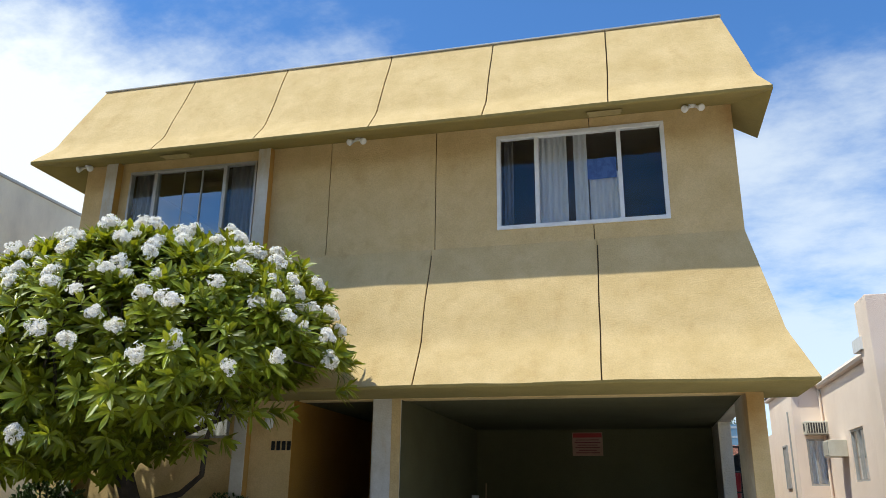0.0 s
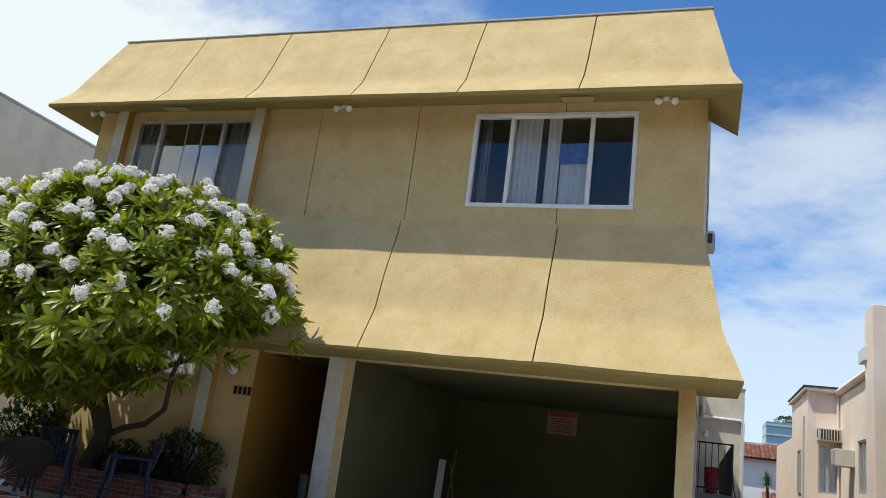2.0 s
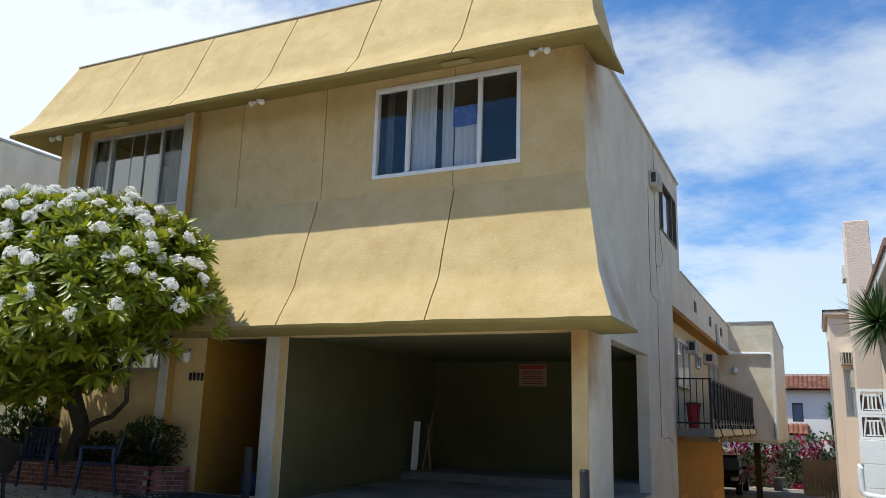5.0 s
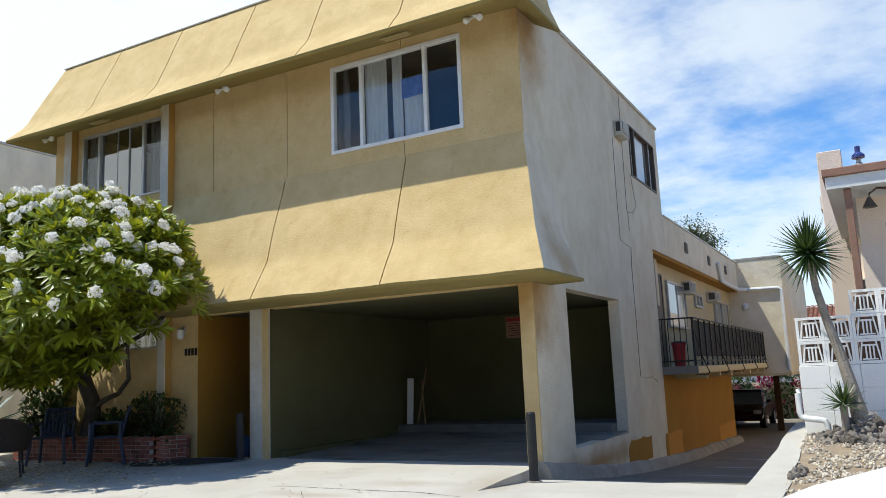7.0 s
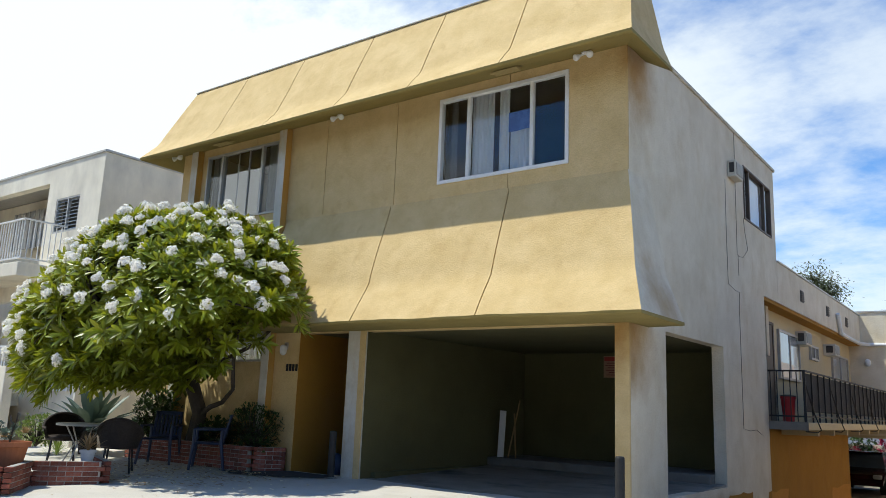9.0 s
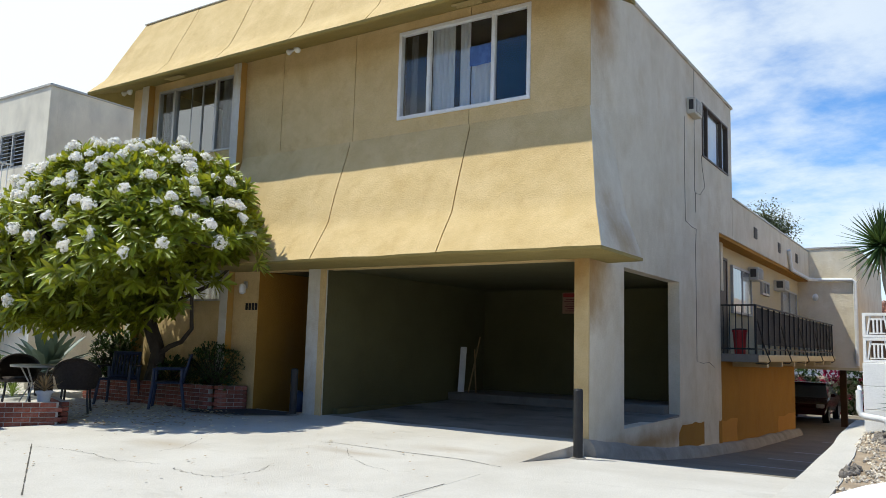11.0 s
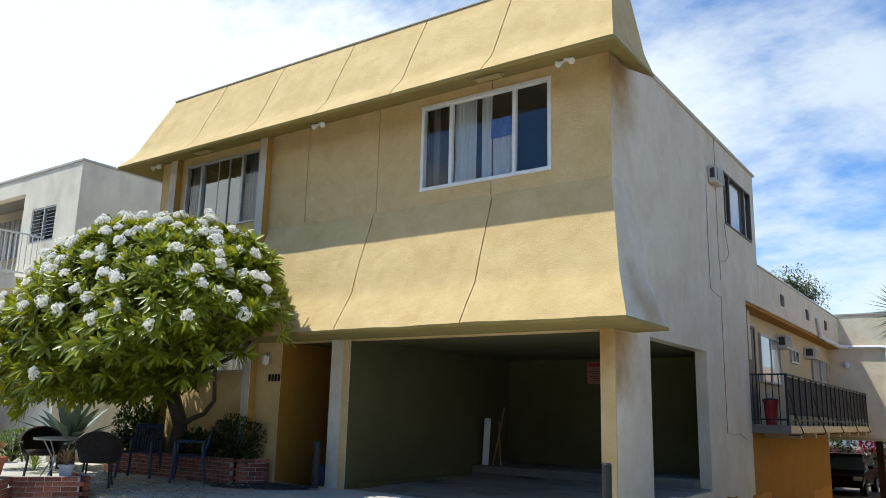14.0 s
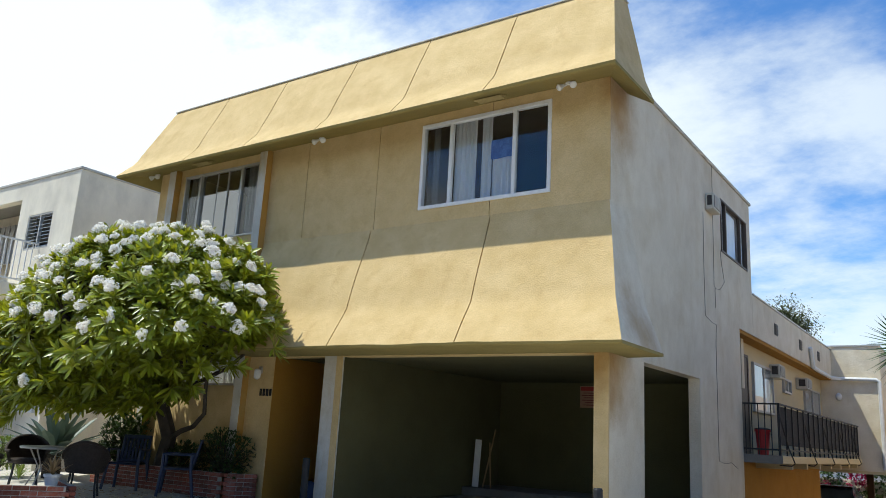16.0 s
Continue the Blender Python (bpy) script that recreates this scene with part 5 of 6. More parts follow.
def air_conditioner(label, w, h, d, m):
    """A window unit: a case with a slotted outer face, local x out of the wall."""
    root = thing("air_conditioner", label, "air conditioner", "window air conditioners")
    bm = bmesh.new()
    box(bm, 0, d, -w / 2, w / 2, 0, h, 0.012)
    part("case", bm, M["ac"], root)
    bm = bmesh.new()
    box(bm, d - 0.004, d + 0.004, -w / 2 + 0.04, w / 2 - 0.04, 0.04, h - 0.04)
    part("coil", bm, M["grille"], root)
    for i in range(8):
        bm = bmesh.new()
        y = -w / 2 + 0.06 + (w - 0.12) * i / 7
        box(bm, d + 0.004, d + 0.016, y - 0.01, y + 0.01, 0.04, h - 0.04)
        part("slat", bm, M["ac"], root)
    bm = bmesh.new()
    box(bm, d * 0.25, d * 0.8, -w / 2 - 0.004, -w / 2 + 0.002, h * 0.25, h * 0.85)
    part("side_grille", bm, M["grille"], root)
    root.matrix_basis = m
    return root


air_conditioner("cream window air conditioner in the upper side wall", 0.44, 0.30, 0.15, pose(WX1 + 0.002, 14.20, 5.29))
air_conditioner("white air conditioner above the balcony", 0.56, 0.32, 0.24, pose(2.382, 20.3, 2.86))
air_conditioner("dark-fronted air conditioner above the balcony door", 0.56, 0.30, 0.30, pose(2.382, 23.4, 2.84))


M["cable"] = mat("weathered_cable", (0.14, 0.125, 0.10), rough=0.7, bump=0.0)


def cable(points, r=0.0045):
    bm = bmesh.new()
    tube(bm, points, r, 5)
    return tagged(part("wall_cable", bm, M["cable"]), "thin dark cable running down the side wall", "cable", "cables on the side wall")


sx = WX1 + 0.012
cable([(sx, 14.42, 6.3), (sx, 14.40, 5.0), (sx, 14.38, 3.98), (sx, 14.5, 3.95), (sx, 14.75, 3.98), (sx + 0.03, 14.95, 4.15), (sx, 14.9, 4.5), (sx, 14.84, 4.74)])
cable([(sx, 14.43, 3.95), (sx, 14.44, 3.6)])
cable([(sx, 13.80, 5.2), (sx, 13.78, 4.2), (sx, 13.80, 3.36), (sx, 14.2, 3.30), (sx, 14.45, 3.30), (sx, 14.40, 2.94), (sx, 14.41, 0.97), (sx, 14.8, 0.93), (sx, 15.2, 0.95), (sx, 15.6, 0.85)])
for y0, y1, z0, z1 in ((13.35, 14.85, -0.47, -0.08), (15.85, 16.09, -0.62, -0.14)):
    bm = bmesh.new()
    ring = []
    n = 8
    for k in range(n):
        ring.append((y0 + (y1 - y0) * k / n, z1 + 0.05 * noise.noise((k * 0.7, y0, 0)) - 0.10 * (k == 0)))
    for k in range(n):
        ring.append((y1 + 0.03 * noise.noise((k, y1, 2)), z1 + (z0 - z1) * k / n))
    for k in range(n):
        ring.append((y1 + (y0 - y1) * k / n, z0 + 0.03 * noise.noise((k, y0, 5))))
    for k in range(n):
        ring.append((y0 + 0.03 * noise.noise((k, y0, 8)), z0 + (z1 - 0.1 - z0) * k / n))
    bm.faces.new([bm.verts.new((WX1 + 0.005, y, z)) for y, z in ring])
    part("repaint_patch", bm, M["stucco_ochre"], house, "ochre repaint patch on the side wall")
M["fresh_ochre"] = mat("fresh_ochre_paint", (0.50, 0.235, 0.035), (0.45, 0.20, 0.03), 0.8, scale=3, fine=50, bump=0.3)
for y0, y1, z0, z1 in ((16.15, 17.5, -0.62, -0.16), (21.8, 24.2, -0.85, -0.42)):
    bm = bmesh.new()
    ring = [(y0, z0), (y1, z0 - 0.05), (y1 - 0.04, z0 * 0.5 + z1 * 0.5), (y1 + 0.05, z1 - 0.03), (y0 * 0.4 + y1 * 0.6, z1), (y0 * 0.7 + y1 * 0.3, z1 - 0.04), (y0 + 0.05, z1 + 0.01), (y0 - 0.02, z0 * 0.4 + z1 * 0.6)]
    bm.faces.new([bm.verts.new((2.660, y, z)) for y, z in ring])
    part("repaint_patch", bm, M["fresh_ochre"], house, "bright ochre repaint patch on the lower wall")
M["footing"] = mat("dirty_concrete", (0.38, 0.345, 0.29), (0.28, 0.25, 0.205), 0.95, scale=2.5, fine=35, bump=0.8, stain=(0.18, 0.155, 0.12), stain_scale=(2, 2, 3), stain_amt=0.7)
bm = bmesh.new()
prev = None
for k in range(60):
    y = 9.62 + (24.4 - 9.62) * k / 59
    w = 0.02 * noise.noise((y * 0.9, 0, 3))
    zt = drive(y) + 0.16 + 0.02 * (y < 11) + 1.6 * w
    cur = [bm.verts.new(p) for p in ((2.60, y, zt + 0.03), (2.72, y, zt + 0.02), (2.79 + w, y, zt - 0.05), (2.84 + w, y, drive(y) - 0.05))]
    if prev:
        for i in range(3):
            bm.faces.new((prev[i], prev[i + 1], cur[i + 1], cur[i]))
    else:
        bm.faces.new([*cur, bm.verts.new((2.60, y, drive(y) - 0.05))])
    prev = cur
part("footing", bm, M["footing"], house, "rough concrete footing along the side wall", smooth=True)
for y in (19.37, 22.22, 24.83):
    v = thing("wall_vent", "small dark louvred vent in the rear parapet wall", "vent", "vents in the rear wall")
    bm = bmesh.new()
    box(bm, WX1 + 0.003, WX1 + 0.012, y - 0.17, y + 0.17, 3.76, 4.02)
    part("backing", bm, M["grille"], v)
    for i in range(5):
        bm = bmesh.new()
        box(bm, WX1 + 0.012, WX1 + 0.03, y - 0.15, y + 0.15, 3.785 + i * 0.047, 3.80 + i * 0.047)
        part("slat", bm, M["dark_frame"], v)
bm = bmesh.new()
tube(bm, [(WX1 + 0.06, 23.3, 3.95), (WX1 + 0.06, 23.45, 3.7), (WX1 + 0.06, 23.6, 3.46), (WX1 + 0.06, 24.5, 3.44), (WX1 + 0.06, 26.6, 3.44), (2.95, 26.93, 3.44), (3.9, 26.93, 3.42), (3.98, 26.93, 3.36), (3.98, 26.93, 0.84)], 0.055, 8)
tagged(part("drain_pipe", bm, M["white_paint"], smooth=True), "white painted drain pipe along the wing wall", "pipe")
bm = bmesh.new()
bmesh.ops.create_icosphere(bm, subdivisions=2, radius=0.09, matrix=Matrix.Translation((2.88, 26.93, 2.9)) @ Matrix.Diagonal((1, 0.7, 1.3, 1)))
tagged(part("wall_lamp", bm, M["white_paint"], smooth=True), "white globe lamp on the rear wing", "wall lamp")

# ---- balcony ----
rail = thing("balcony_railing", "thin black steel railing along the side balcony", "railing")
RX = 3.34
bm = bmesh.new()
for zz in (2.03, 1.20):
    box(bm, 2.70, RX + 0.015, 16.135, 16.165, zz, zz + 0.03)
    box(bm, RX - 0.015, RX + 0.015, 16.165, 26.9, zz, zz + 0.03)
part("rail", bm, M["metal_black"], rail)
for i in range(6):
    bm = bmesh.new()
    x = 2.74 + i * 0.115
    box(bm, x - 0.008, x + 0.008, 16.142, 16.158, 1.112, 2.03)
    part("baluster", bm, M["metal_black"], rail)
for i in range(19):
    bm = bmesh.new()
    y = 16.15 + i * 0.585
    box(bm, RX - 0.014, RX + 0.014, y - 0.014, y + 0.014, 1.112, 2.03)
    part("post", bm, M["metal_black"], rail)
    if i % 4 == 1:
        bm = bmesh.new()
        tube(bm, [(RX - 0.02, y - 0.5, 1.85), (RX + 0.05, y - 0.1, 1.25), (RX + 0.12, y + 0.05, 0.98), (RX + 0.05, y + 0.1, 0.93), (RX - 0.12, y - 0.1, 0.94)], 0.012, 5)
        part("brace", bm, M["metal_black"], rail)
M["mesh_screen"] = mat("dark_screen_cloth", (0.055, 0.055, 0.058), rough=0.9, scale=30, fine=200, bump=0.3)
bm = bmesh.new()
box(bm, RX - 0.035, RX - 0.028, 16.3, 26.85, 1.30, 2.01)
tagged(part("privacy_screen", bm, M["mesh_screen"]), "dark privacy mesh tied behind the balcony railing", "screen")
M["red_plastic"] = mat("red_plastic", (0.38, 0.02, 0.025), (0.32, 0.015, 0.02), 0.4, scale=5, bump=0.05)
bn = thing("red_bin", "red plastic waste bin standing on the balcony", "bin")
bm = bmesh.new()
lathe(bm, [(0.10, 0), (0.13, 0.42), (0.145, 0.42), (0.145, 0.46), (0.12, 0.46), (0.10, 0.06)], 16)
part("body", bm, M["red_plastic"], bn)
bm = bmesh.new()
lathe(bm, [(0.14, 0.46), (0.145, 0.48), (0.05, 0.50), (0.01, 0.50)], 16)
part("lid", bm, M["grille"], bn)
bn.location = (2.98, 16.42, 1.112)
for i in range(7):
    part("slab_rib", box(bmesh.new(), 2.70, 3.36, 17.0 + i * 1.5, 17.12 + i * 1.5, 0.86, 0.969), M["stucco_cream"], house)
bm = bmesh.new()
box(bm, 2.705, 3.384, 16.085, 16.099, 0.965, 1.115)
part("slab_edge", bm, M["concrete_dark"], house, "dark grey painted slab edge")
# doors and windows on the balcony
d1 = thing("balcony_door", "dark screen door on the balcony", "door")
bm = bmesh.new()
box(bm, 2.381, 2.41, 16.55, 17.80, 1.115, 3.08, 0.004)
part("leaf", bm, M["dark_frame"], d1)
bm = bmesh.new()
box(bm, 2.381, 2.425, 16.46, 16.54, 1.115, 3.14)
box(bm, 2.381, 2.425, 17.81, 17.89, 1.115, 3.14)
box(bm, 2.381, 2.425, 16.54, 17.81, 3.085, 3.14)
part("door_frame", bm, M["dark_frame"], d1)


def flat_window(label, y0, y1, z0, z1, curt):
    """A shallow window on the balcony wall: frame, two panes and a curtain right behind them."""
    root = thing("balcony_window", label, "window", "windows on the balcony")
    bm = bmesh.new()
    for a in ((y0, y1, z0, z0 + 0.05), (y0, y1, z1 - 0.05, z1), (y0, y0 + 0.05, z0 + 0.05, z1 - 0.05), (y1 - 0.05, y1, z0 + 0.05, z1 - 0.05), ((y0 + y1) / 2 - 0.025, (y0 + y1) / 2 + 0.025, z0 + 0.05, z1 - 0.05)):
        box(bm, 2.381, 2.44, a[0], a[1], a[2], a[3])
    part("frame", bm, M["alu"], root)
    curtain(y0 + 0.05, y1 - 0.05, z0 + 0.05, z1 - 0.05, 2.396, curt, "", 8, "x", root, 0.008)
    for a, b in ((y0 + 0.05, (y0 + y1) / 2 - 0.025), ((y0 + y1) / 2 + 0.025, y1 - 0.05)):
        bm = bmesh.new()
        bm.faces.new([bm.verts.new((2.425, u, w)) for u, w in ((a, z0 + 0.05), (b, z0 + 0.05), (b, z1 - 0.05), (a, z1 - 0.05))])
        part("pane", bm, M["glass"], root).visible_shadow = False


flat_window("wide balcony window with white curtains", 18.3, 20.2, 2.0, 3.06, M["curtain"])
flat_window("small high balcony window", 21.4, 22.3, 2.62, 2.98, M["curtain_grey"])
flat_window("tall balcony window with white curtain", 24.1, 26.4, 1.9, 2.98, M["curtain"])

# ---- the strip beside the drive ----
def rise(y):
    """How far the ground beside the drive climbs towards the garden wall."""
    t = min(1.0, max(0.0, (y - 8.2) / 3.0))
    return 0.19 * t * t * (3 - 2 * t)


bm = sheet(5.205, 5.58, 0.9, 12.3, lambda x, y: front(y) + 0.025 + rise(y) + 0.014 * noise.noise((x * 4, y * 1.3, 1)), 5, 70, 0.95)
for v in bm.verts:
    u = (5.58 - v.co.x) / 0.375
    v.co.x += u * (0.14 * min(1.0, max(0.0, (v.co.y - 8.6) / 1.6)) + 0.035 * noise.noise((v.co.y * 1.1, 0, 9)))
    if u < 0.05:
        v.co.x += 0.06 * noise.noise((v.co.y * 1.9, 4, 9))
tagged(part("drive_kerb", bm, M["concrete"]), "worn pale concrete kerb beside the driveway", "kerb", kind="structure")
M["gravel_bed"] = mat("dusty_gravel_bed", (0.36, 0.28, 0.195), (0.25, 0.19, 0.13), 0.95, scale=6, fine=40, bump=0.8)


def bed_z(x, y):
    return front(y) + 0.012 + rise(y) + 0.03 * max(0, (x - 5.6)) * (y > 8.4)


tagged(part("gravel_bed", sheet(5.585, 8.0, 0.9, 11.09, lambda x, y: bed_z(x, y) - 0.004, 12, 50, 0.3, 0.015), M["gravel_bed"]), "dusty earth bed with pale gravel", "gravel bed", kind="structure")
M["path_white"] = mat("pale_new_concrete", (0.74, 0.73, 0.71), (0.68, 0.67, 0.65), 0.9, scale=1.2, fine=60, bump=0.2)
bm = sheet(5.60, 9.0, 0.0, 1.0, lambda x, y: 0.0, 17, 30, 0.12)
for v in bm.verts:
    end = float(np.interp(v.co.x, (5.6, 5.8, 6.08, 6.45, 9.0), (7.9, 8.45, 8.82, 9.25, 10.0)))
    v.co.y = 0.9 + (end - 0.9) * v.co.y
    v.co.z += bed_z(v.co.x, v.co.y) + 0.035
tagged(part("neighbour_path", bm, M["path_white"]), "bright pale concrete path of the neighbouring house", "path", kind="structure")
M["pebble"] = mat("pale_pebble", (0.62, 0.55, 0.45), (0.36, 0.29, 0.21), 0.9, scale=14, fine=60, bump=0.4, island=0.4)
rng = random.Random(21)
stone = bmesh.new()
bmesh.ops.create_icosphere(stone, subdivisions=1, radius=1.0)
sv = [v.co.copy() for v in stone.verts]
sf = [[v.index for v in f.verts] for f in stone.faces]
stone.free()


def stones(name, label, spots, material, category="gravel"):
    verts, faces = [], []
    for p, r in spots:
        rot = Euler((rng.uniform(0, 6), rng.uniform(0, 6), rng.uniform(0, 6))).to_matrix()
        sc3 = Vector((r * rng.uniform(0.7, 1.4), r * rng.uniform(0.7, 1.2), r * rng.uniform(0.45, 0.8)))
        o = len(verts)
        verts += [Vector(p) + rot @ Vector((c.x * sc3.x, c.y * sc3.y, c.z * sc3.z)) * rng.uniform(0.85, 1.15) for c in sv]
        faces += [[o + i for i in f] for f in sf]
    me = bpy.data.meshes.new(name)
    me.from_pydata(verts, [], faces)
    me.materials.append(material)
    return tagged(new(name, me), label, category, kind="stuff")


spots = []
for i in range(3200):
    y = rng.uniform(8.3, 11.05)
    x = rng.uniform(5.56, 7.2)
    if x > 5.74 + 0.72 * max(0, (y - 8.45) / 0.8) and y < 9.9 or noise.noise((x * 3.1, y * 3.1, 2)) > 0.22:
        continue
    spots.append(((x, y, bed_z(x, y) + 0.006), rng.uniform(0.008, 0.026)))
stones("gravel", "pale pebbles and wood chips over the bed", spots, M["pebble"])
M["rock"] = mat("grey_brown_rock", (0.24, 0.21, 0.18), (0.15, 0.13, 0.11), 0.95, scale=7, fine=40, bump=0.8, island=0.3)
spots = []
for i in range(300):
    a, r = rng.uniform(0, 6.283), rng.random() ** 0.7 * 0.46
    x, y = 6.21 + r * math.cos(a) * 1.1, 10.62 + r * math.sin(a) * 0.75
    spots.append(((x, y, bed_z(x, y) + 0.28 * max(0, 1 - r / 0.48) * rng.random()), rng.uniform(0.03, 0.07)))
for i in range(26):
    x, y = 5.64 + rng.gauss(0, 0.05), 9.0 + rng.gauss(0, 0.12)
    spots.append(((x, y, bed_z(x, y) + 0.015), rng.uniform(0.02, 0.05)))
stones("rock_mound", "mound of grey broken rock round the yucca's foot", spots, M["rock"], "rocks")

M["stripe"] = mat("worn_white_line", (0.45, 0.44, 0.42), (0.30, 0.29, 0.27), 0.9, scale=6, bump=0.1)
for y in (13.2, 15.6, 18.2, 22.0):
    tagged(part("parking_line", sheet(3.6, 4.85, y, y + 0.16, lambda a, b: drive(b) + 0.006, 4, 1), M["stripe"]), "worn pale parking line on the driveway", "line", kind="structure")

# white wall of plain and pierced blocks
M["white_block"] = mat("white_painted_block", (0.90, 0.885, 0.85), (0.86, 0.84, 0.80), 0.85, scale=2, fine=50, bump=0.25)
bw = thing("pierced_block_wall", "white painted garden wall topped by pierced concrete blocks", "wall")
BY = 11.10
for c in range(3):
    for i in range(7):
        bm = bmesh.new()
        box(bm, 5.565 + i * 0.336, 5.898 + i * 0.336, BY, BY + 0.15, 0.245 + c * 0.272, 0.514 + c * 0.272, 0.004)
        part("block", bm, M["white_block"], bw)


def pierced_block_mesh():
    bm = bmesh.new()
    w, h, d = 0.388, 0.366, 0.15
    t = 0.042
    for a in ((0, w, 0, t), (0, w, h - t, h), (0, t, t, h - t), (w - t, w, t, h - t)):
        box(bm, a[0], a[1], 0, d, a[2], a[3])
    # two upright bars under a crossbar, with splayed outer bars
    box(bm, 0.10, w - 0.10, 0.01, d - 0.01, h - t - 0.065, h - t - 0.04)
    for u in (0.135, 0.185, 0.235):
        box(bm, u, u + 0.022, 0.01, d - 0.01, t + 0.03, h - t - 0.065)
    box(bm, 0.09, w - 0.09, 0.01, d - 0.01, t + 0.012, t + 0.032)
    for sx, x0 in ((1, 0.058), (-1, w - 0.058)):
        box(bm, -0.011, 0.011, 0.01, d - 0.01, -0.14, 0.14, 0, Matrix.Translation((x0 + sx * 0.022, 0, h / 2)) @ Matrix.Rotation(radians(9 * sx), 4, "Y"))
    bm.transform(Matrix.Scale(0.80, 4))
    me = bpy.data.meshes.new("pierced_block")
    bm.to_mesh(me)
    bm.free()
    me.materials.append(M["white_block"])
    return me


PB = pierced_block_mesh()
for row, (x0, n) in enumerate(((5.575, 7), (5.575, 7), (6.20, 5))):
    for i in range(n):
        ob = new("pierced_block", PB)
        ob.parent = bw
        ob.location = (x0 + i * 0.312, BY + 0.015, 1.063 + row * 0.296)
bm = bmesh.new()
tube(bm, [(5.55, 10.9, 0.77), (5.54, 10.86, 0.74), (5.54, 10.85, 0.52), (5.56, 10.84, 0.47), (5.60, 10.82, 0.45), (5.76, 10.78, 0.435), (5.81, 10.77, 0.42), (5.83, 10.77, 0.38), (5.83, 10.77, 0.22)], 0.036, 12)
tagged(part("white_pipe", bm, M["white_paint"], smooth=True), "bent white drain pipe at the wall's foot", "pipe")

# boards added as a dark backing, for the shade seen through the blocks
bf = thing("dark_fence", "dark brown backing boards added to darken the pierced blocks' voids", "fence")
M["backing_dark"] = mat("dark_brown_backing", (0.085, 0.05, 0.035), (0.06, 0.035, 0.025), 0.8, scale=3, fine=50, bump=0.4)
for i in range(18):
    bm = bmesh.new()
    box(bm, 5.62 + i * 0.124, 5.738 + i * 0.124, 11.60, 11.62, 0.05, 1.60 if i < 5 else 1.9)
    part("board", bm, M["backing_dark"], bf)

# ---- yuccas ----
M["yucca_leaf"] = leaf_mat("stiff_green_blade", (0.05, 0.095, 0.028), (0.034, 0.066, 0.02), (0.10, 0.15, 0.03), 0.4, 0.2, 0.35)
M["yucca_trunk"] = mat("grey_yucca_bark", (0.34, 0.30, 0.25), (0.24, 0.20, 0.16), 0.95, scale=5, fine=40, bump=0.9, stain=(0.18, 0.15, 0.12), stain_scale=(2, 2, 22), stain_amt=0.6)


def blades(bm, c, count, length, width, rng, lo, hi):
    for i in range(count):
        th = i * 2.39996 + rng.uniform(-0.1, 0.1)
        el = radians(lo + (hi - lo) * i / count + rng.uniform(-6, 6))
        d = Vector((math.cos(th) * math.cos(el), math.sin(th) * math.cos(el), math.sin(el)))
        s = d.cross(Vector((0, 0, 1)))
        s = s.normalized() if s.length > 0.05 else Vector((1, 0, 0))
        L = length * rng.uniform(0.85, 1.1)
        n = s.cross(d) * 0.010
        a = [bm.verts.new(c + d * 0.02 + s * width * 0.3), bm.verts.new(c + d * 0.02 + n), bm.verts.new(c + d * 0.02 - s * width * 0.3)]
        b = [bm.verts.new(c + d * L * 0.4 + s * width * 0.5), bm.verts.new(c + d * L * 0.4 + n), bm.verts.new(c + d * L * 0.4 - s * width * 0.5)]
        tip = bm.verts.new(c + d * L - Vector((0, 0, 0.04 * L)))
        for k in (0, 1):
            bm.faces.new((a[k], a[k + 1], b[k + 1], b[k]))
            bm.faces.new((b[k], b[k + 1], tip))


yu = thing("yucca_tree", "slender leaning yucca with a round head of stiff blades", "yucca")
bm = bmesh.new()
pts = [(6.20, 10.66, 0.35), (6.15, 10.66, 0.70), (6.06, 10.66, 1.15), (5.96, 10.66, 1.57), (5.88, 10.66, 1.98), (5.85, 10.66, 2.35)]
tube(bm, pts, [0.11, 0.075, 0.06, 0.05, 0.043, 0.04], 10)
for v in bm.verts:
    v.co += 0.012 * noise.noise_vector(v.co * 14)
part("trunk", bm, M["yucca_trunk"], yu, smooth=True)
bm = bmesh.new()
blades(bm, Vector((5.85, 10.66, 2.39)), 190, 0.50, 0.034, rng, -58, 86)
part("blade_head", bm, M["yucca_leaf"], yu, "stiff dark green pointed blades")
y2 = thing("small_yucca", "small young yucca at the wall's foot", "yucca")
bm = bmesh.new()
tube(bm, [(6.03, 10.5, 0.2), (6.03, 10.5, 0.60)], 0.04, 8)
part("trunk", bm, M["yucca_trunk"], y2)
bm = bmesh.new()
blades(bm, Vector((6.03, 10.5, 0.62)), 44, 0.30, 0.030, rng, -20, 86)
part("blade_head", bm, M["yucca_leaf"], y2)

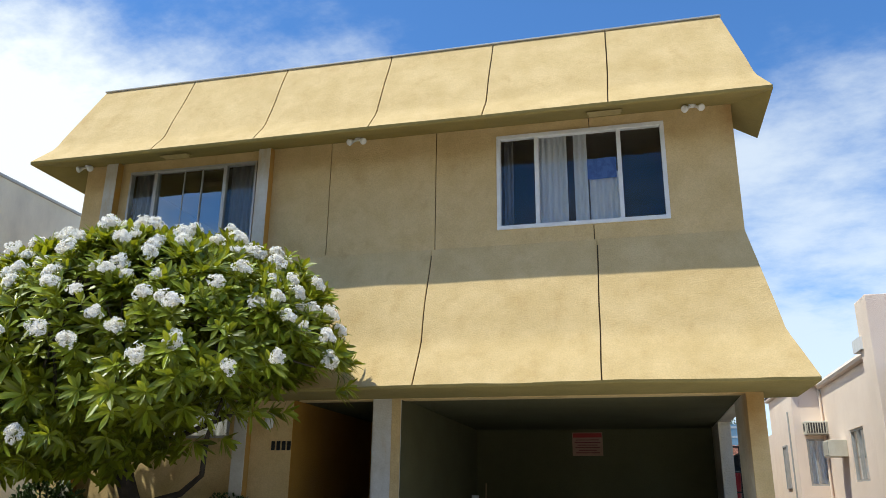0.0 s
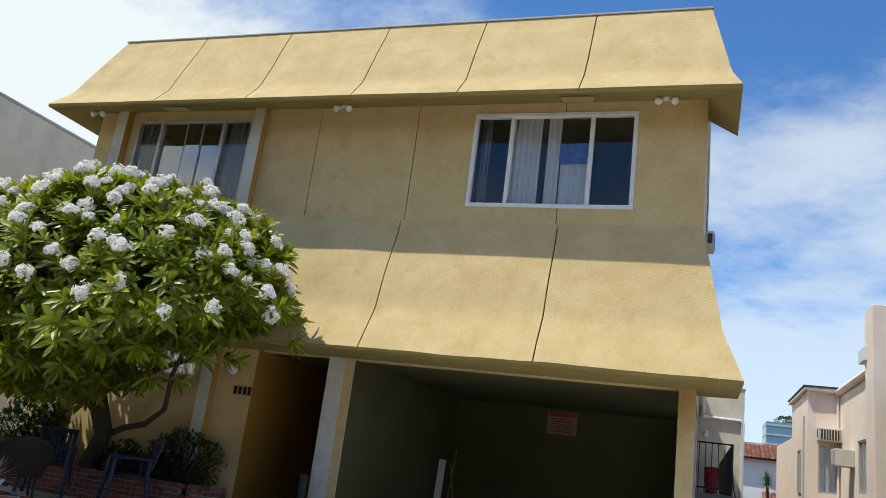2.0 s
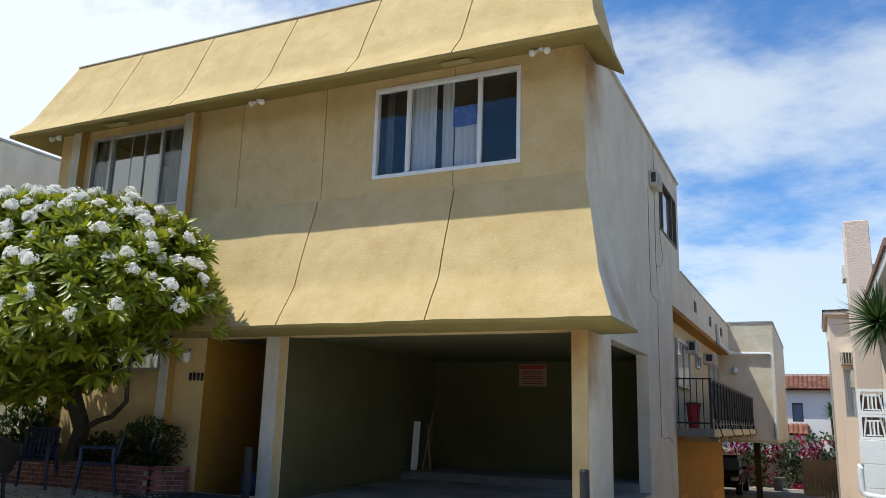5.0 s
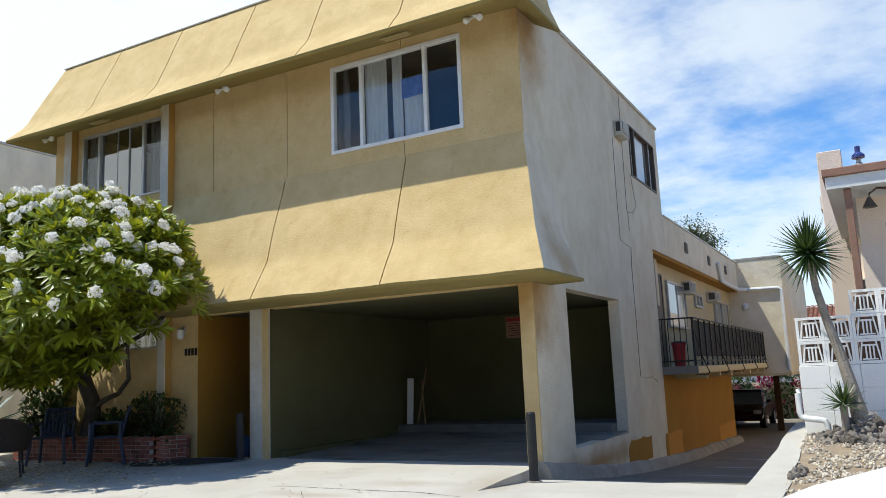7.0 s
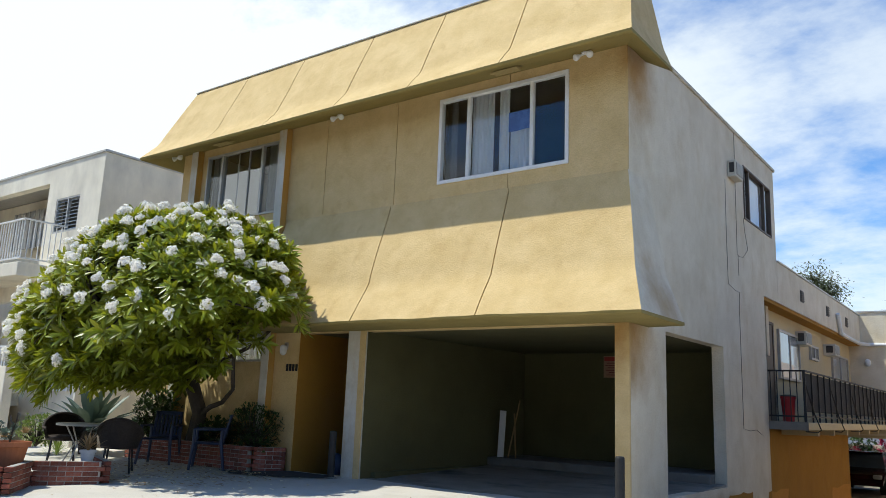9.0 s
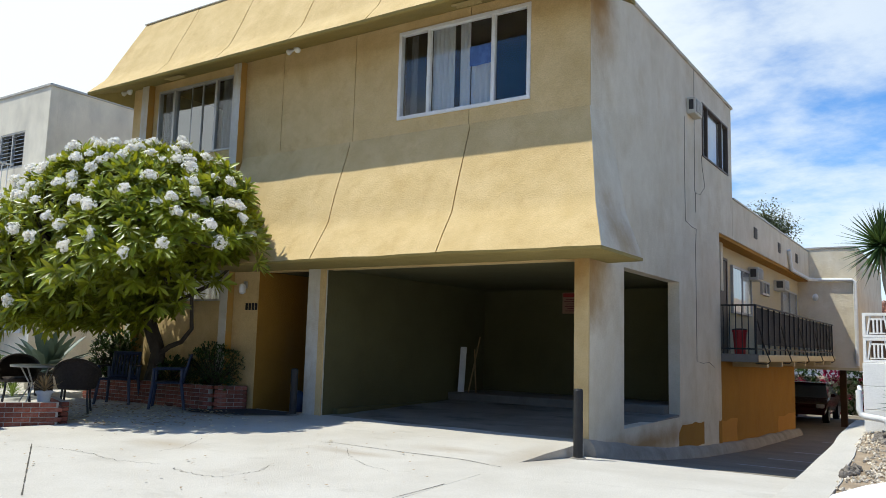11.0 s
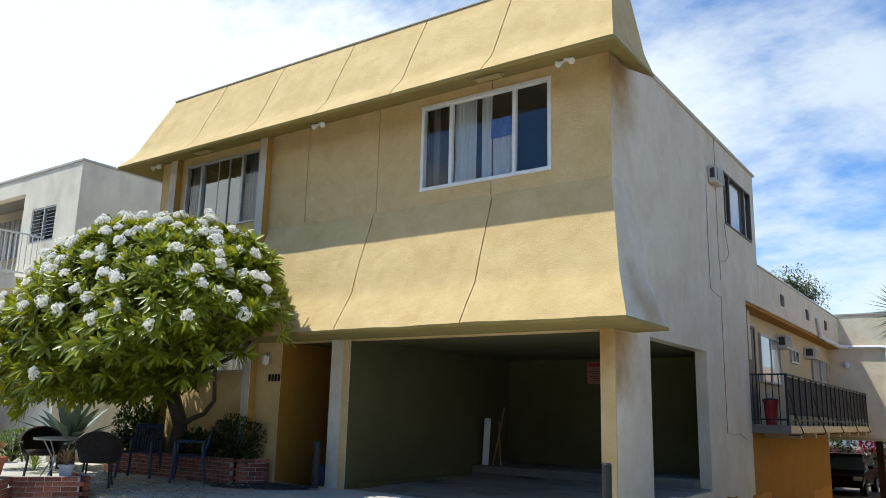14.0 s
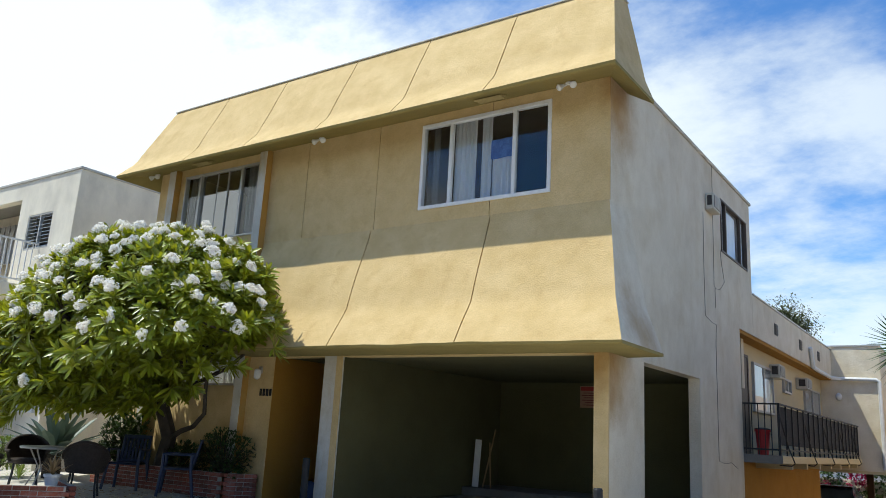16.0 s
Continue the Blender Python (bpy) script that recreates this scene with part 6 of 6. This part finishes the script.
# ---- the pink house ----
M["pink"] = mat("pale_pink_stucco", (0.86, 0.72, 0.60), (0.80, 0.65, 0.535), 0.9, scale=0.9, fine=50, bump=0.4, stain=(0.68, 0.55, 0.46), stain_scale=(1.2, 1.2, 0.5), stain_amt=0.4)
M["brown_trim"] = mat("brown_painted_trim", (0.30, 0.17, 0.12), (0.25, 0.14, 0.10), 0.7, scale=6, bump=0.15)
ph = thing("pink_house", "pale pink stucco house with bays and a low roof", "house")
for kind, args in (("x", (6.40, 6.60, 17.0, 24.5, -1.0, 4.30, [(20.6, 21.9, 1.55, 2.80)])), ("x", (5.57, 5.77, 24.5, 28.6, -1.6, 4.25)), ("x", (5.72, 5.9, 28.6, 36.0, -1.8, 3.30)),
                   ("y", (24.5, 24.7, 5.772, 6.398, -1.6, 4.25, [(5.85, 6.34, 1.50, 2.78)])),
                   ("y", (17.0, 17.2, 6.602, 14, -1.0, 4.25)), ("y", (12.6, 12.75, 6.40, 12, -0.3, 3.33, [(6.72, 7.8, 1.95, 2.95)])), ("y", (24.6, 24.8, 6.6, 14, -1.6, 4.2))):
    part("wall", slab_wall(bmesh.new(), kind, *args), M["pink"], ph)
bm = bmesh.new()
box(bm, 5.82, 6.24, 16.7, 17.5, -0.3, 5.05, 0.01)
part("chimney", bm, M["pink"], ph)
bm = bmesh.new()
box(bm, 6.08, 12, 11.72, 16.65, 3.33, 3.49)
part("fascia", bm, M["white_paint"], ph, "white painted porch roof fascia")
bm = bmesh.new()
box(bm, 6.05, 12, 11.68, 16.65, 3.492, 3.60, 0.01)
part("roof", bm, M["brown_trim"], ph, "brown porch roof edge")
bm = bmesh.new()
box(bm, 5.765, 12, 17.3, 17.9, 4.05, 4.31)
part("fascia", bm, M["white_paint"], ph, "white painted main roof fascia")
bm = bmesh.new()
part("roof", box(bm, 6.42, 12, 17.92, 24.5, 4.26, 4.31), M["grille"], ph, "dark flat roof")
bm = bmesh.new()
tube(bm, [(6.36, y, 4.27) for y in (17.6, 19, 21, 23, 24.45)], [0.10] * 5, 8)
part("parapet_cove", bm, M["pink"], ph, "rounded pink parapet edge", smooth=True)
bm = bmesh.new()
box(bm, 5.46, 6.45, 24.32, 28.7, 4.252, 4.36, 0.03)
part("bay_roof", bm, M["pink"], ph)
bm = bmesh.new()
box(bm, 5.44, 6.45, 24.30, 28.72, 4.362, 4.40)
part("bay_roof_edge", bm, M["grille"], ph)
bm = bmesh.new()
box(bm, 6.28, 6.37, 11.80, 11.89, 0.3, 3.327, 0.01)
part("porch_post", bm, M["brown_trim"], ph)
bm = bmesh.new()
box(bm, 6.28, 12, 11.95, 12.15, 0.0, 1.45)
part("porch_wall", bm, M["white_block"], ph)


def pink_window(u0, u1, z0, z1, c, axis):
    root = new("window")
    root.parent = ph

    def bx(bm, a, b, d0, d1, w0, w1):
        if axis == "y":
            box(bm, a, b, c + d0, c + d1, w0, w1)
        else:
            box(bm, c + d0, c + d1, a, b, w0, w1)

    bm = bmesh.new()
    m = (u0 + u1) / 2
    for a in ((u0, u1, z0, z0 + 0.05), (u0, u1, z1 - 0.05, z1), (u0, u0 + 0.05, z0 + 0.05, z1 - 0.05), (u1 - 0.05, u1, z0 + 0.05, z1 - 0.05), (m - 0.025, m + 0.025, z0 + 0.05, z1 - 0.05)):
        bx(bm, a[0], a[1], 0.02, 0.09, a[2], a[3])
    part("window_frame", bm, M["alu"], root)
    for a, b in ((u0, m), (m, u1)):
        bm = bmesh.new()
        q = [(a, z0), (b, z0), (b, z1), (a, z1)]
        bm.faces.new([bm.verts.new((u, c + 0.06, w) if axis == "y" else (c + 0.06, u, w)) for u, w in q])
        part("pane", bm, M["glass"], root).visible_shadow = False
    curtain(u0, u1, z0, z1, c + 0.14, M["curtain"], "", 6, axis, root, 0.015)


pink_window(5.85, 6.34, 1.50, 2.78, 24.5, "y")
pink_window(20.6, 21.9, 1.55, 2.80, 6.40, "x")
pink_window(6.72, 7.8, 1.95, 2.95, 12.6, "y")
air_conditioner("white window air conditioner on the pink house", 0.60, 0.36, 0.35, pose(6.10, 24.498, 2.88, 0, 0, -90))
air_conditioner("white window air conditioner beside the pink house's window", 0.62, 0.42, 0.45, pose(6.398, 22.6, 2.18, 0, 0, 180))
bm = bmesh.new()
tube(bm, [(6.33, 24.44, -1.0), (6.33, 24.44, 4.2)], 0.03, 7)
tagged(part("downpipe", bm, M["pink"]), "pink painted downpipe on the bay", "pipe")
bm = bmesh.new()
tube(bm, [(5.55, 25.2, -1.0), (5.55, 25.2, 3.6)], 0.025, 7)
tagged(part("conduit", bm, M["alu"]), "grey conduit on the pink bay", "pipe")
# strip window in the bay's side
sw = thing("strip_window", "narrow tall window in the pink bay's side", "window")
bm = bmesh.new()
for a in ((25.9, 26.6, 1.45, 1.5), (25.9, 26.6, 2.65, 2.7), (25.9, 25.95, 1.5, 2.65), (26.55, 26.6, 1.5, 2.65)):
    box(bm, 5.53, 5.568, a[0], a[1], a[2], a[3])
part("frame", bm, M["alu"], sw)
bm = bmesh.new()
box(bm, 5.555, 5.568, 25.95, 26.55, 1.5, 2.65)
part("pane", bm, M["alu"], sw)
# goose-neck lamp under the porch roof and the ornament above it
gl = thing("porch_lamp", "dark goose-neck lamp under the porch eave", "lamp")
bm = bmesh.new()
tube(bm, [(6.80, 12.1, 3.325), (6.80, 11.98, 3.29), (6.66, 11.9, 3.30), (6.57, 11.9, 3.24), (6.56, 11.9, 3.17)], 0.015, 6)
part("arm", bm, M["dark_frame"], gl)
bm = bmesh.new()
lathe(bm, [(0.09, -0.09), (0.055, -0.03), (0.022, 0.04), (0.01, 0.045)], 12, (6.56, 11.9, 3.15))
part("shade", bm, M["dark_frame"], gl)
M["blue_glaze"] = mat("blue_glazed_cap", (0.05, 0.07, 0.25), rough=0.25, scale=5, bump=0)
orn = thing("roof_vent_cap", "blue capped vent pipe on the pink house's roof", "vent")
bm = bmesh.new()
lathe(bm, [(0.06, 0), (0.05, 0.12), (0.03, 0.14), (0.03, 0.22)], 12, (6.50, 12.2, 3.60))
part("pipe", bm, M["alu"], orn)
bm = bmesh.new()
lathe(bm, [(0.085, 0.20), (0.08, 0.24), (0.035, 0.28), (0.035, 0.36), (0.01, 0.37)], 14, (6.50, 12.2, 3.60))
part("cap", bm, M["blue_glaze"], orn)

# ---- the end of the drive ----
M["car_paint"] = mat("dark_red_car_paint", (0.05, 0.009, 0.014), (0.045, 0.008, 0.012), 0.18, scale=3, bump=0.0, spec=0.6, grain=0.02)
# the blue of the glass is a sky reflection put into the base colour
M["car_glass"] = mat("sky_reflection_glass", (0.16, 0.23, 0.33), rough=0.08, scale=3, bump=0.0, spec=0.9, grain=0.0)
M["rubber"] = mat("black_rubber", (0.02, 0.02, 0.02), rough=0.8, scale=9)
M["lamp_glass"] = mat("headlight_glass", (0.6, 0.6, 0.62), rough=0.15, bump=0)


def parked_car(m):
    root = thing("parked_car", "dark red saloon car parked under the rear wing", "car")
    # outline of the side, from the nose backwards: (length, height)
    low = [(-2.2, 0.35), (-2.25, 0.55), (-2.1, 0.72), (-1.2, 0.88), (-0.9, 0.92), (1.5, 0.95), (2.1, 0.92), (2.22, 0.6), (2.2, 0.3)]
    top = [(-0.95, 0.90), (-0.25, 1.33), (0.2, 1.42), (0.8, 1.40), (1.6, 0.95)]
    bm = bmesh.new()
    for pts, w0, w1 in ((low, 0.86, 0.88),):
        a = [bm.verts.new((-(0.80 if h < 0.5 else 0.87), y, h)) for y, h in pts]
        b = [bm.verts.new(((0.80 if h < 0.5 else 0.87), y, h)) for y, h in pts]
        for i in range(len(pts)):
            j = (i + 1) % len(pts)
            bm.faces.new((a[i], a[j], b[j], b[i]))
        bm.faces.new(a)
        bm.faces.new(b[::-1])
    bmesh.ops.bevel(bm, geom=bm.edges[:], offset=0.05, segments=2, affect="EDGES")
    part("body", bm, M["car_paint"], root, smooth=True)
    bm = bmesh.new()
    a = [bm.verts.new((-(0.78 if h < 1 else 0.62), y, h)) for y, h in top]
    b = [bm.verts.new(((0.78 if h < 1 else 0.62), y, h)) for y, h in top]
    for i in range(len(top)):
        j = (i + 1) % len(top)
        bm.faces.new((a[i], a[j], b[j], b[i]))
    bm.faces.new(a)
    bm.faces.new(b[::-1])
    part("cabin_glass", bm, M["car_glass"], root, "glass with a bluish sky reflection in its colour")
    bm = bmesh.new()
    box(bm, -0.63, 0.63, -0.22, 0.85, 1.38, 1.445, 0.03)
    part("roof", bm, M["car_paint"], root)
    for sx in (-1, 1):
        for y in (-1.4, 1.35):
            w = new("wheel")
            w.parent = root
            w.location = (sx * 0.76, y, 0.32)
            bm = bmesh.new()
            bmesh.ops.create_cone(bm, cap_ends=True, segments=20, radius1=0.32, radius2=0.32, depth=0.2, matrix=Matrix.Rotation(radians(90), 4, "Y"))
            part("tyre", bm, M["rubber"], w)
            bm = bmesh.new()
            bmesh.ops.create_cone(bm, cap_ends=True, segments=16, radius1=0.2, radius2=0.2, depth=0.215, matrix=Matrix.Rotation(radians(90), 4, "Y"))
            part("rim", bm, M["alu"], w)
        bm = bmesh.new()
        box(bm, sx * 0.68 - 0.14, sx * 0.68 + 0.14, -2.27, -2.1, 0.60, 0.74, 0.03)
        part("headlight", bm, M["lamp_glass"], root)
        bm = bmesh.new()
        box(bm, sx * 0.92 - 0.08, sx * 0.92 + 0.08, -0.72, -0.62, 0.95, 1.06, 0.02)
        part("wing_mirror", bm, M["car_paint"], root)
    root.matrix_basis = m


tagged(part("rear_driveway", sheet(-1.8, 2.66, 24.5, 40, lambda x, y: drive(y) - 0.003, 6, 20, 0.1), M["asphalt"]), "grey driveway under the rear wing", "driveway", kind="structure")
parked_car(pose(1.55, 34.2, drive(34.2) + 0.003))
M["magenta"] = leaf_mat("magenta_bract", (0.40, 0.022, 0.075), (0.27, 0.012, 0.05), (0.45, 0.04, 0.12), 0.6, 0.35, 0.35)
bg = thing("bougainvillea", "sprawling magenta bougainvillea hedge over a wall at the drive's end", "shrub")
bm, fl2 = bmesh.new(), bmesh.new()
for i in range(2000):
    x, z = rng.uniform(-1.0, 7.5), rng.uniform(-1.5, 1.0)
    z = min(z, 0.55 + 0.5 * noise.noise((x * 0.9, 0, 4)) + rng.random() ** 3 * 0.9)
    y = 39.0 + rng.uniform(-0.5, 0.4) + 0.3 * noise.noise((x, z, 0))
    d = Vector((rng.uniform(-1, 1), rng.uniform(-1, 0.1), rng.uniform(-0.3, 1)))
    pinkish = noise.noise((x * 1.4, z * 1.8, 6)) > 0.06
    for _ in range(3):
        leaf(fl2 if pinkish else bm, Vector((x, y, z)), d + Vector((rng.uniform(-1, 1), rng.uniform(-1, 1), rng.uniform(-1, 1))), Vector((0, 0, 1)), rng.uniform(0.12, 0.22), 0.10, 0.1)
tagged(part("foliage", bm, M["shrub"], bg), kind="stuff")
tagged(part("blossom", fl2, M["magenta"], bg), "dense magenta bracts", kind="stuff")
bm = bmesh.new()
box(bm, -3, 9, 39.4, 39.6, -2.2, 0.2)
tagged(part("end_wall", bm, M["pale_wall"]), "pale garden wall at the end of the drive", "wall", kind="structure")
bm = bmesh.new()
box(bm, -3, 9, 38.0, 38.3, -2.0, drive(38) + 0.12)
tagged(part("end_kerb", bm, M["concrete"]), "concrete kerb before the hedge", "kerb", kind="structure")
fence = thing("wooden_fence", "weathered brown board fence at the drive's end", "fence")
for i in range(10):
    bm = bmesh.new()
    box(bm, 4.45 + i * 0.145, 4.585 + i * 0.145, 36.0, 36.025, -1.5, -0.02 + 0.04 * math.sin(i * 2.1))
    part("board", bm, M["stick"], fence)
bm = bmesh.new()
box(bm, 4.4, 5.9, 36.026, 36.07, -0.5, -0.4)
part("cross_rail", bm, M["stick"], fence)
wp = plant_pot("grey_urn", "grey stacked plant urn before the bougainvillea", 3.45, 37.6, drive(37.6) + 0.05, 0.26, 0.55, M["concrete_dark"])

# ---- far houses ----
M["white_wall"] = mat("white_house_wall", (0.84, 0.83, 0.81), (0.78, 0.77, 0.76), 0.9, scale=0.7, bump=0.15)
M["tile"] = mat("red_clay_tile", (0.27, 0.115, 0.075), (0.19, 0.08, 0.052), 0.85, scale=2, fine=30, bump=0.3, island=0.3)
wh = thing("white_house", "white house with red clay tile roof behind the drive", "house")
bm = bmesh.new()
slab_wall(bm, "y", 44.0, 44.2, -6, 12, -2.2, 3.05, [(4.0, 4.5, 1.50, 2.42), (7.5, 8.4, 1.5, 2.4)])
box(bm, -6, -5.8, 44.2, 52, -2.2, 3.05)
box(bm, 11.8, 12, 44.2, 52, -2.2, 3.05)
box(bm, -6, 12, 47, 47.2, -2.2, 3.0)
part("wall", bm, M["white_wall"], wh)


def tile_roof(parent, x0, x1, ya, za, yb, zb, r=0.11):
    """Rows of barrel tiles from the eave (ya, za) up to the ridge (yb, zb)."""
    verts, faces = [], []
    n = int((x1 - x0) / (2 * r))
    L = math.hypot(yb - ya, zb - za)
    rows = max(2, int(L / 0.36))
    for i in range(n):
        cx = x0 + (2 * i + 1) * r
        for k in range(rows):
            o = len(verts)
            for t, lift in ((k / rows, 0.025), ((k + 1.06) / rows, 0.0)):
                for j in range(5):
                    a = math.pi * j / 4
                    verts.append((cx + r * math.cos(a), ya + (yb - ya) * t, za + (zb - za) * t + r * 0.75 * math.sin(a) + lift))
            faces += [[o + j, o + j + 1, o + j + 6, o + j + 5] for j in range(4)]
    me = bpy.data.meshes.new("roof_tile")
    me.from_pydata(verts, [], faces)
    me.materials.append(M["tile"])
    ob = new("roof_tile", me)
    ob.parent = parent
    tagged(ob, "rows of red clay barrel tiles", kind="stuff")
    bm = bmesh.new()
    bm.faces.new([bm.verts.new(p) for p in ((x0, ya, za - 0.02), (x1, ya, za - 0.02), (x1, yb, zb - 0.02), (x0, yb, zb - 0.02))])
    bmesh.ops.solidify(bm, geom=bm.faces[:], thickness=0.08)
    part("roof", bm, M["tile"], parent)


tile_roof(wh, -6.2, 12.2, 43.6, 3.05, 46.6, 3.95)
tile_roof(wh, 2.5, 4.75, 42.9, 0.85, 44.0, 1.35)
tile_roof(wh, 5.7, 9.5, 42.9, 0.95, 44.0, 1.45)
for x0, x1 in ((4.0, 4.5), (7.5, 8.4)):
    w = new("window")
    w.parent = wh
    bm = bmesh.new()
    for a in ((x0, x1, 1.5, 1.55), (x0, x1, 2.35, 2.42), (x0, x0 + 0.05, 1.55, 2.35), (x1 - 0.05, x1, 1.55, 2.35)):
        box(bm, a[0], a[1], 44.02, 44.1, a[2], a[3])
    part("window_frame", bm, M["dark_frame"], w)
    bm = bmesh.new()
    box(bm, x0, x1, 44.12, 44.15, 1.5, 2.42)
    part("pane", bm, M["car_glass"], w)
M["tower_glass"] = mat("blue_tower_glass", (0.10, 0.20, 0.30), (0.14, 0.26, 0.38), 0.2, scale=0.2, fine=2, bump=0.0, spec=0.7)
M["tower_band"] = mat("pale_tower_band", (0.40, 0.45, 0.50), rough=0.6, scale=0.3, bump=0.0)
tw = thing("office_tower", "distant blue glass office tower with pale floor bands", "tower")
bm = bmesh.new()
box(bm, 23.7, 37.6, 300, 318, -3, 27.5)
part("facade", bm, M["tower_glass"], tw)
for i in range(8):
    bm = bmesh.new()
    box(bm, 23.6, 37.7, 299.85, 318, 3.0 + i * 3.3, 3.7 + i * 3.3)
    part("floor_band", bm, M["tower_band"], tw)
for i in range(6):
    bm = bmesh.new()
    box(bm, 34.6, 35.6, 299.7, 299.84, 4.2 + i * 3.3, 5.4 + i * 3.3)
    part("window", bm, M["white_wall"], tw)
shrub("roof_garden", "green trees on the distant tower's roof", (30.5, 303, 28.3), (4.0, 2.0, 1.6), 260, 0.7, M["shrub"], rng)
# a far tree over the rear roof
ft = thing("far_tree", "sparse grey-green tree behind the rear roof", "tree")
bm, tk = bmesh.new(), bmesh.new()
tube(tk, [(-3.4, 42, -2), (-3.2, 42, 3), (-2.9, 42, 6.9)], [0.25, 0.18, 0.08], 8)
for i in range(20):
    c = Vector((-2.6 + rng.uniform(-1.6, 1.8), 42 + rng.uniform(-1, 1), 7.3 + rng.uniform(-1.4, 0.9)))
    tube(tk, [(-3.05, 42, 4.9 + rng.random()), Vector((-3.0, 42, 5.9)).lerp(c, 0.6), c], [0.05, 0.03, 0.012], 5)
    for k in range(800):
        p = c + Vector((rng.gauss(0, 0.42), rng.gauss(0, 0.42), rng.gauss(0, 0.36)))
        leaf(bm, p, Vector((rng.uniform(-1, 1), rng.uniform(-1, 1), rng.uniform(-0.6, 0.8))), Vector((0, 0, 1)), 0.15, 0.07, 0.2)
part("trunk", tk, M["bark"], ft)
M["far_leaf"] = leaf_mat("grey_green_leaf", (0.10, 0.12, 0.06), (0.07, 0.085, 0.04), (0.14, 0.16, 0.06), 0.5, 0.25, 0.3)
tagged(part("crown", bm, M["far_leaf"], ft), kind="stuff")
dp = thing("dracaena", "spiky potted plants before the white house", "plant")
bm = bmesh.new()
for p in ((5.7, 40.6, 1.9), (5.95, 40.6, 0.6), (6.3, 40.6, 1.3), (5.2, 40.4, -0.1)):
    blades(bm, Vector(p), 50, 0.6, 0.06, rng, -40, 86)
part("blade_head", bm, M["yucca_leaf"], dp)
bm = bmesh.new()
tube(bm, [(5.9, 40.6, -2), (5.8, 40.6, 0), (5.7, 40.6, 1.85)], 0.07, 6)
tube(bm, [(5.9, 40.6, -0.4), (6.25, 40.6, 0.5), (6.3, 40.6, 1.25)], 0.05, 6)
part("trunk", bm, M["bark"], dp)
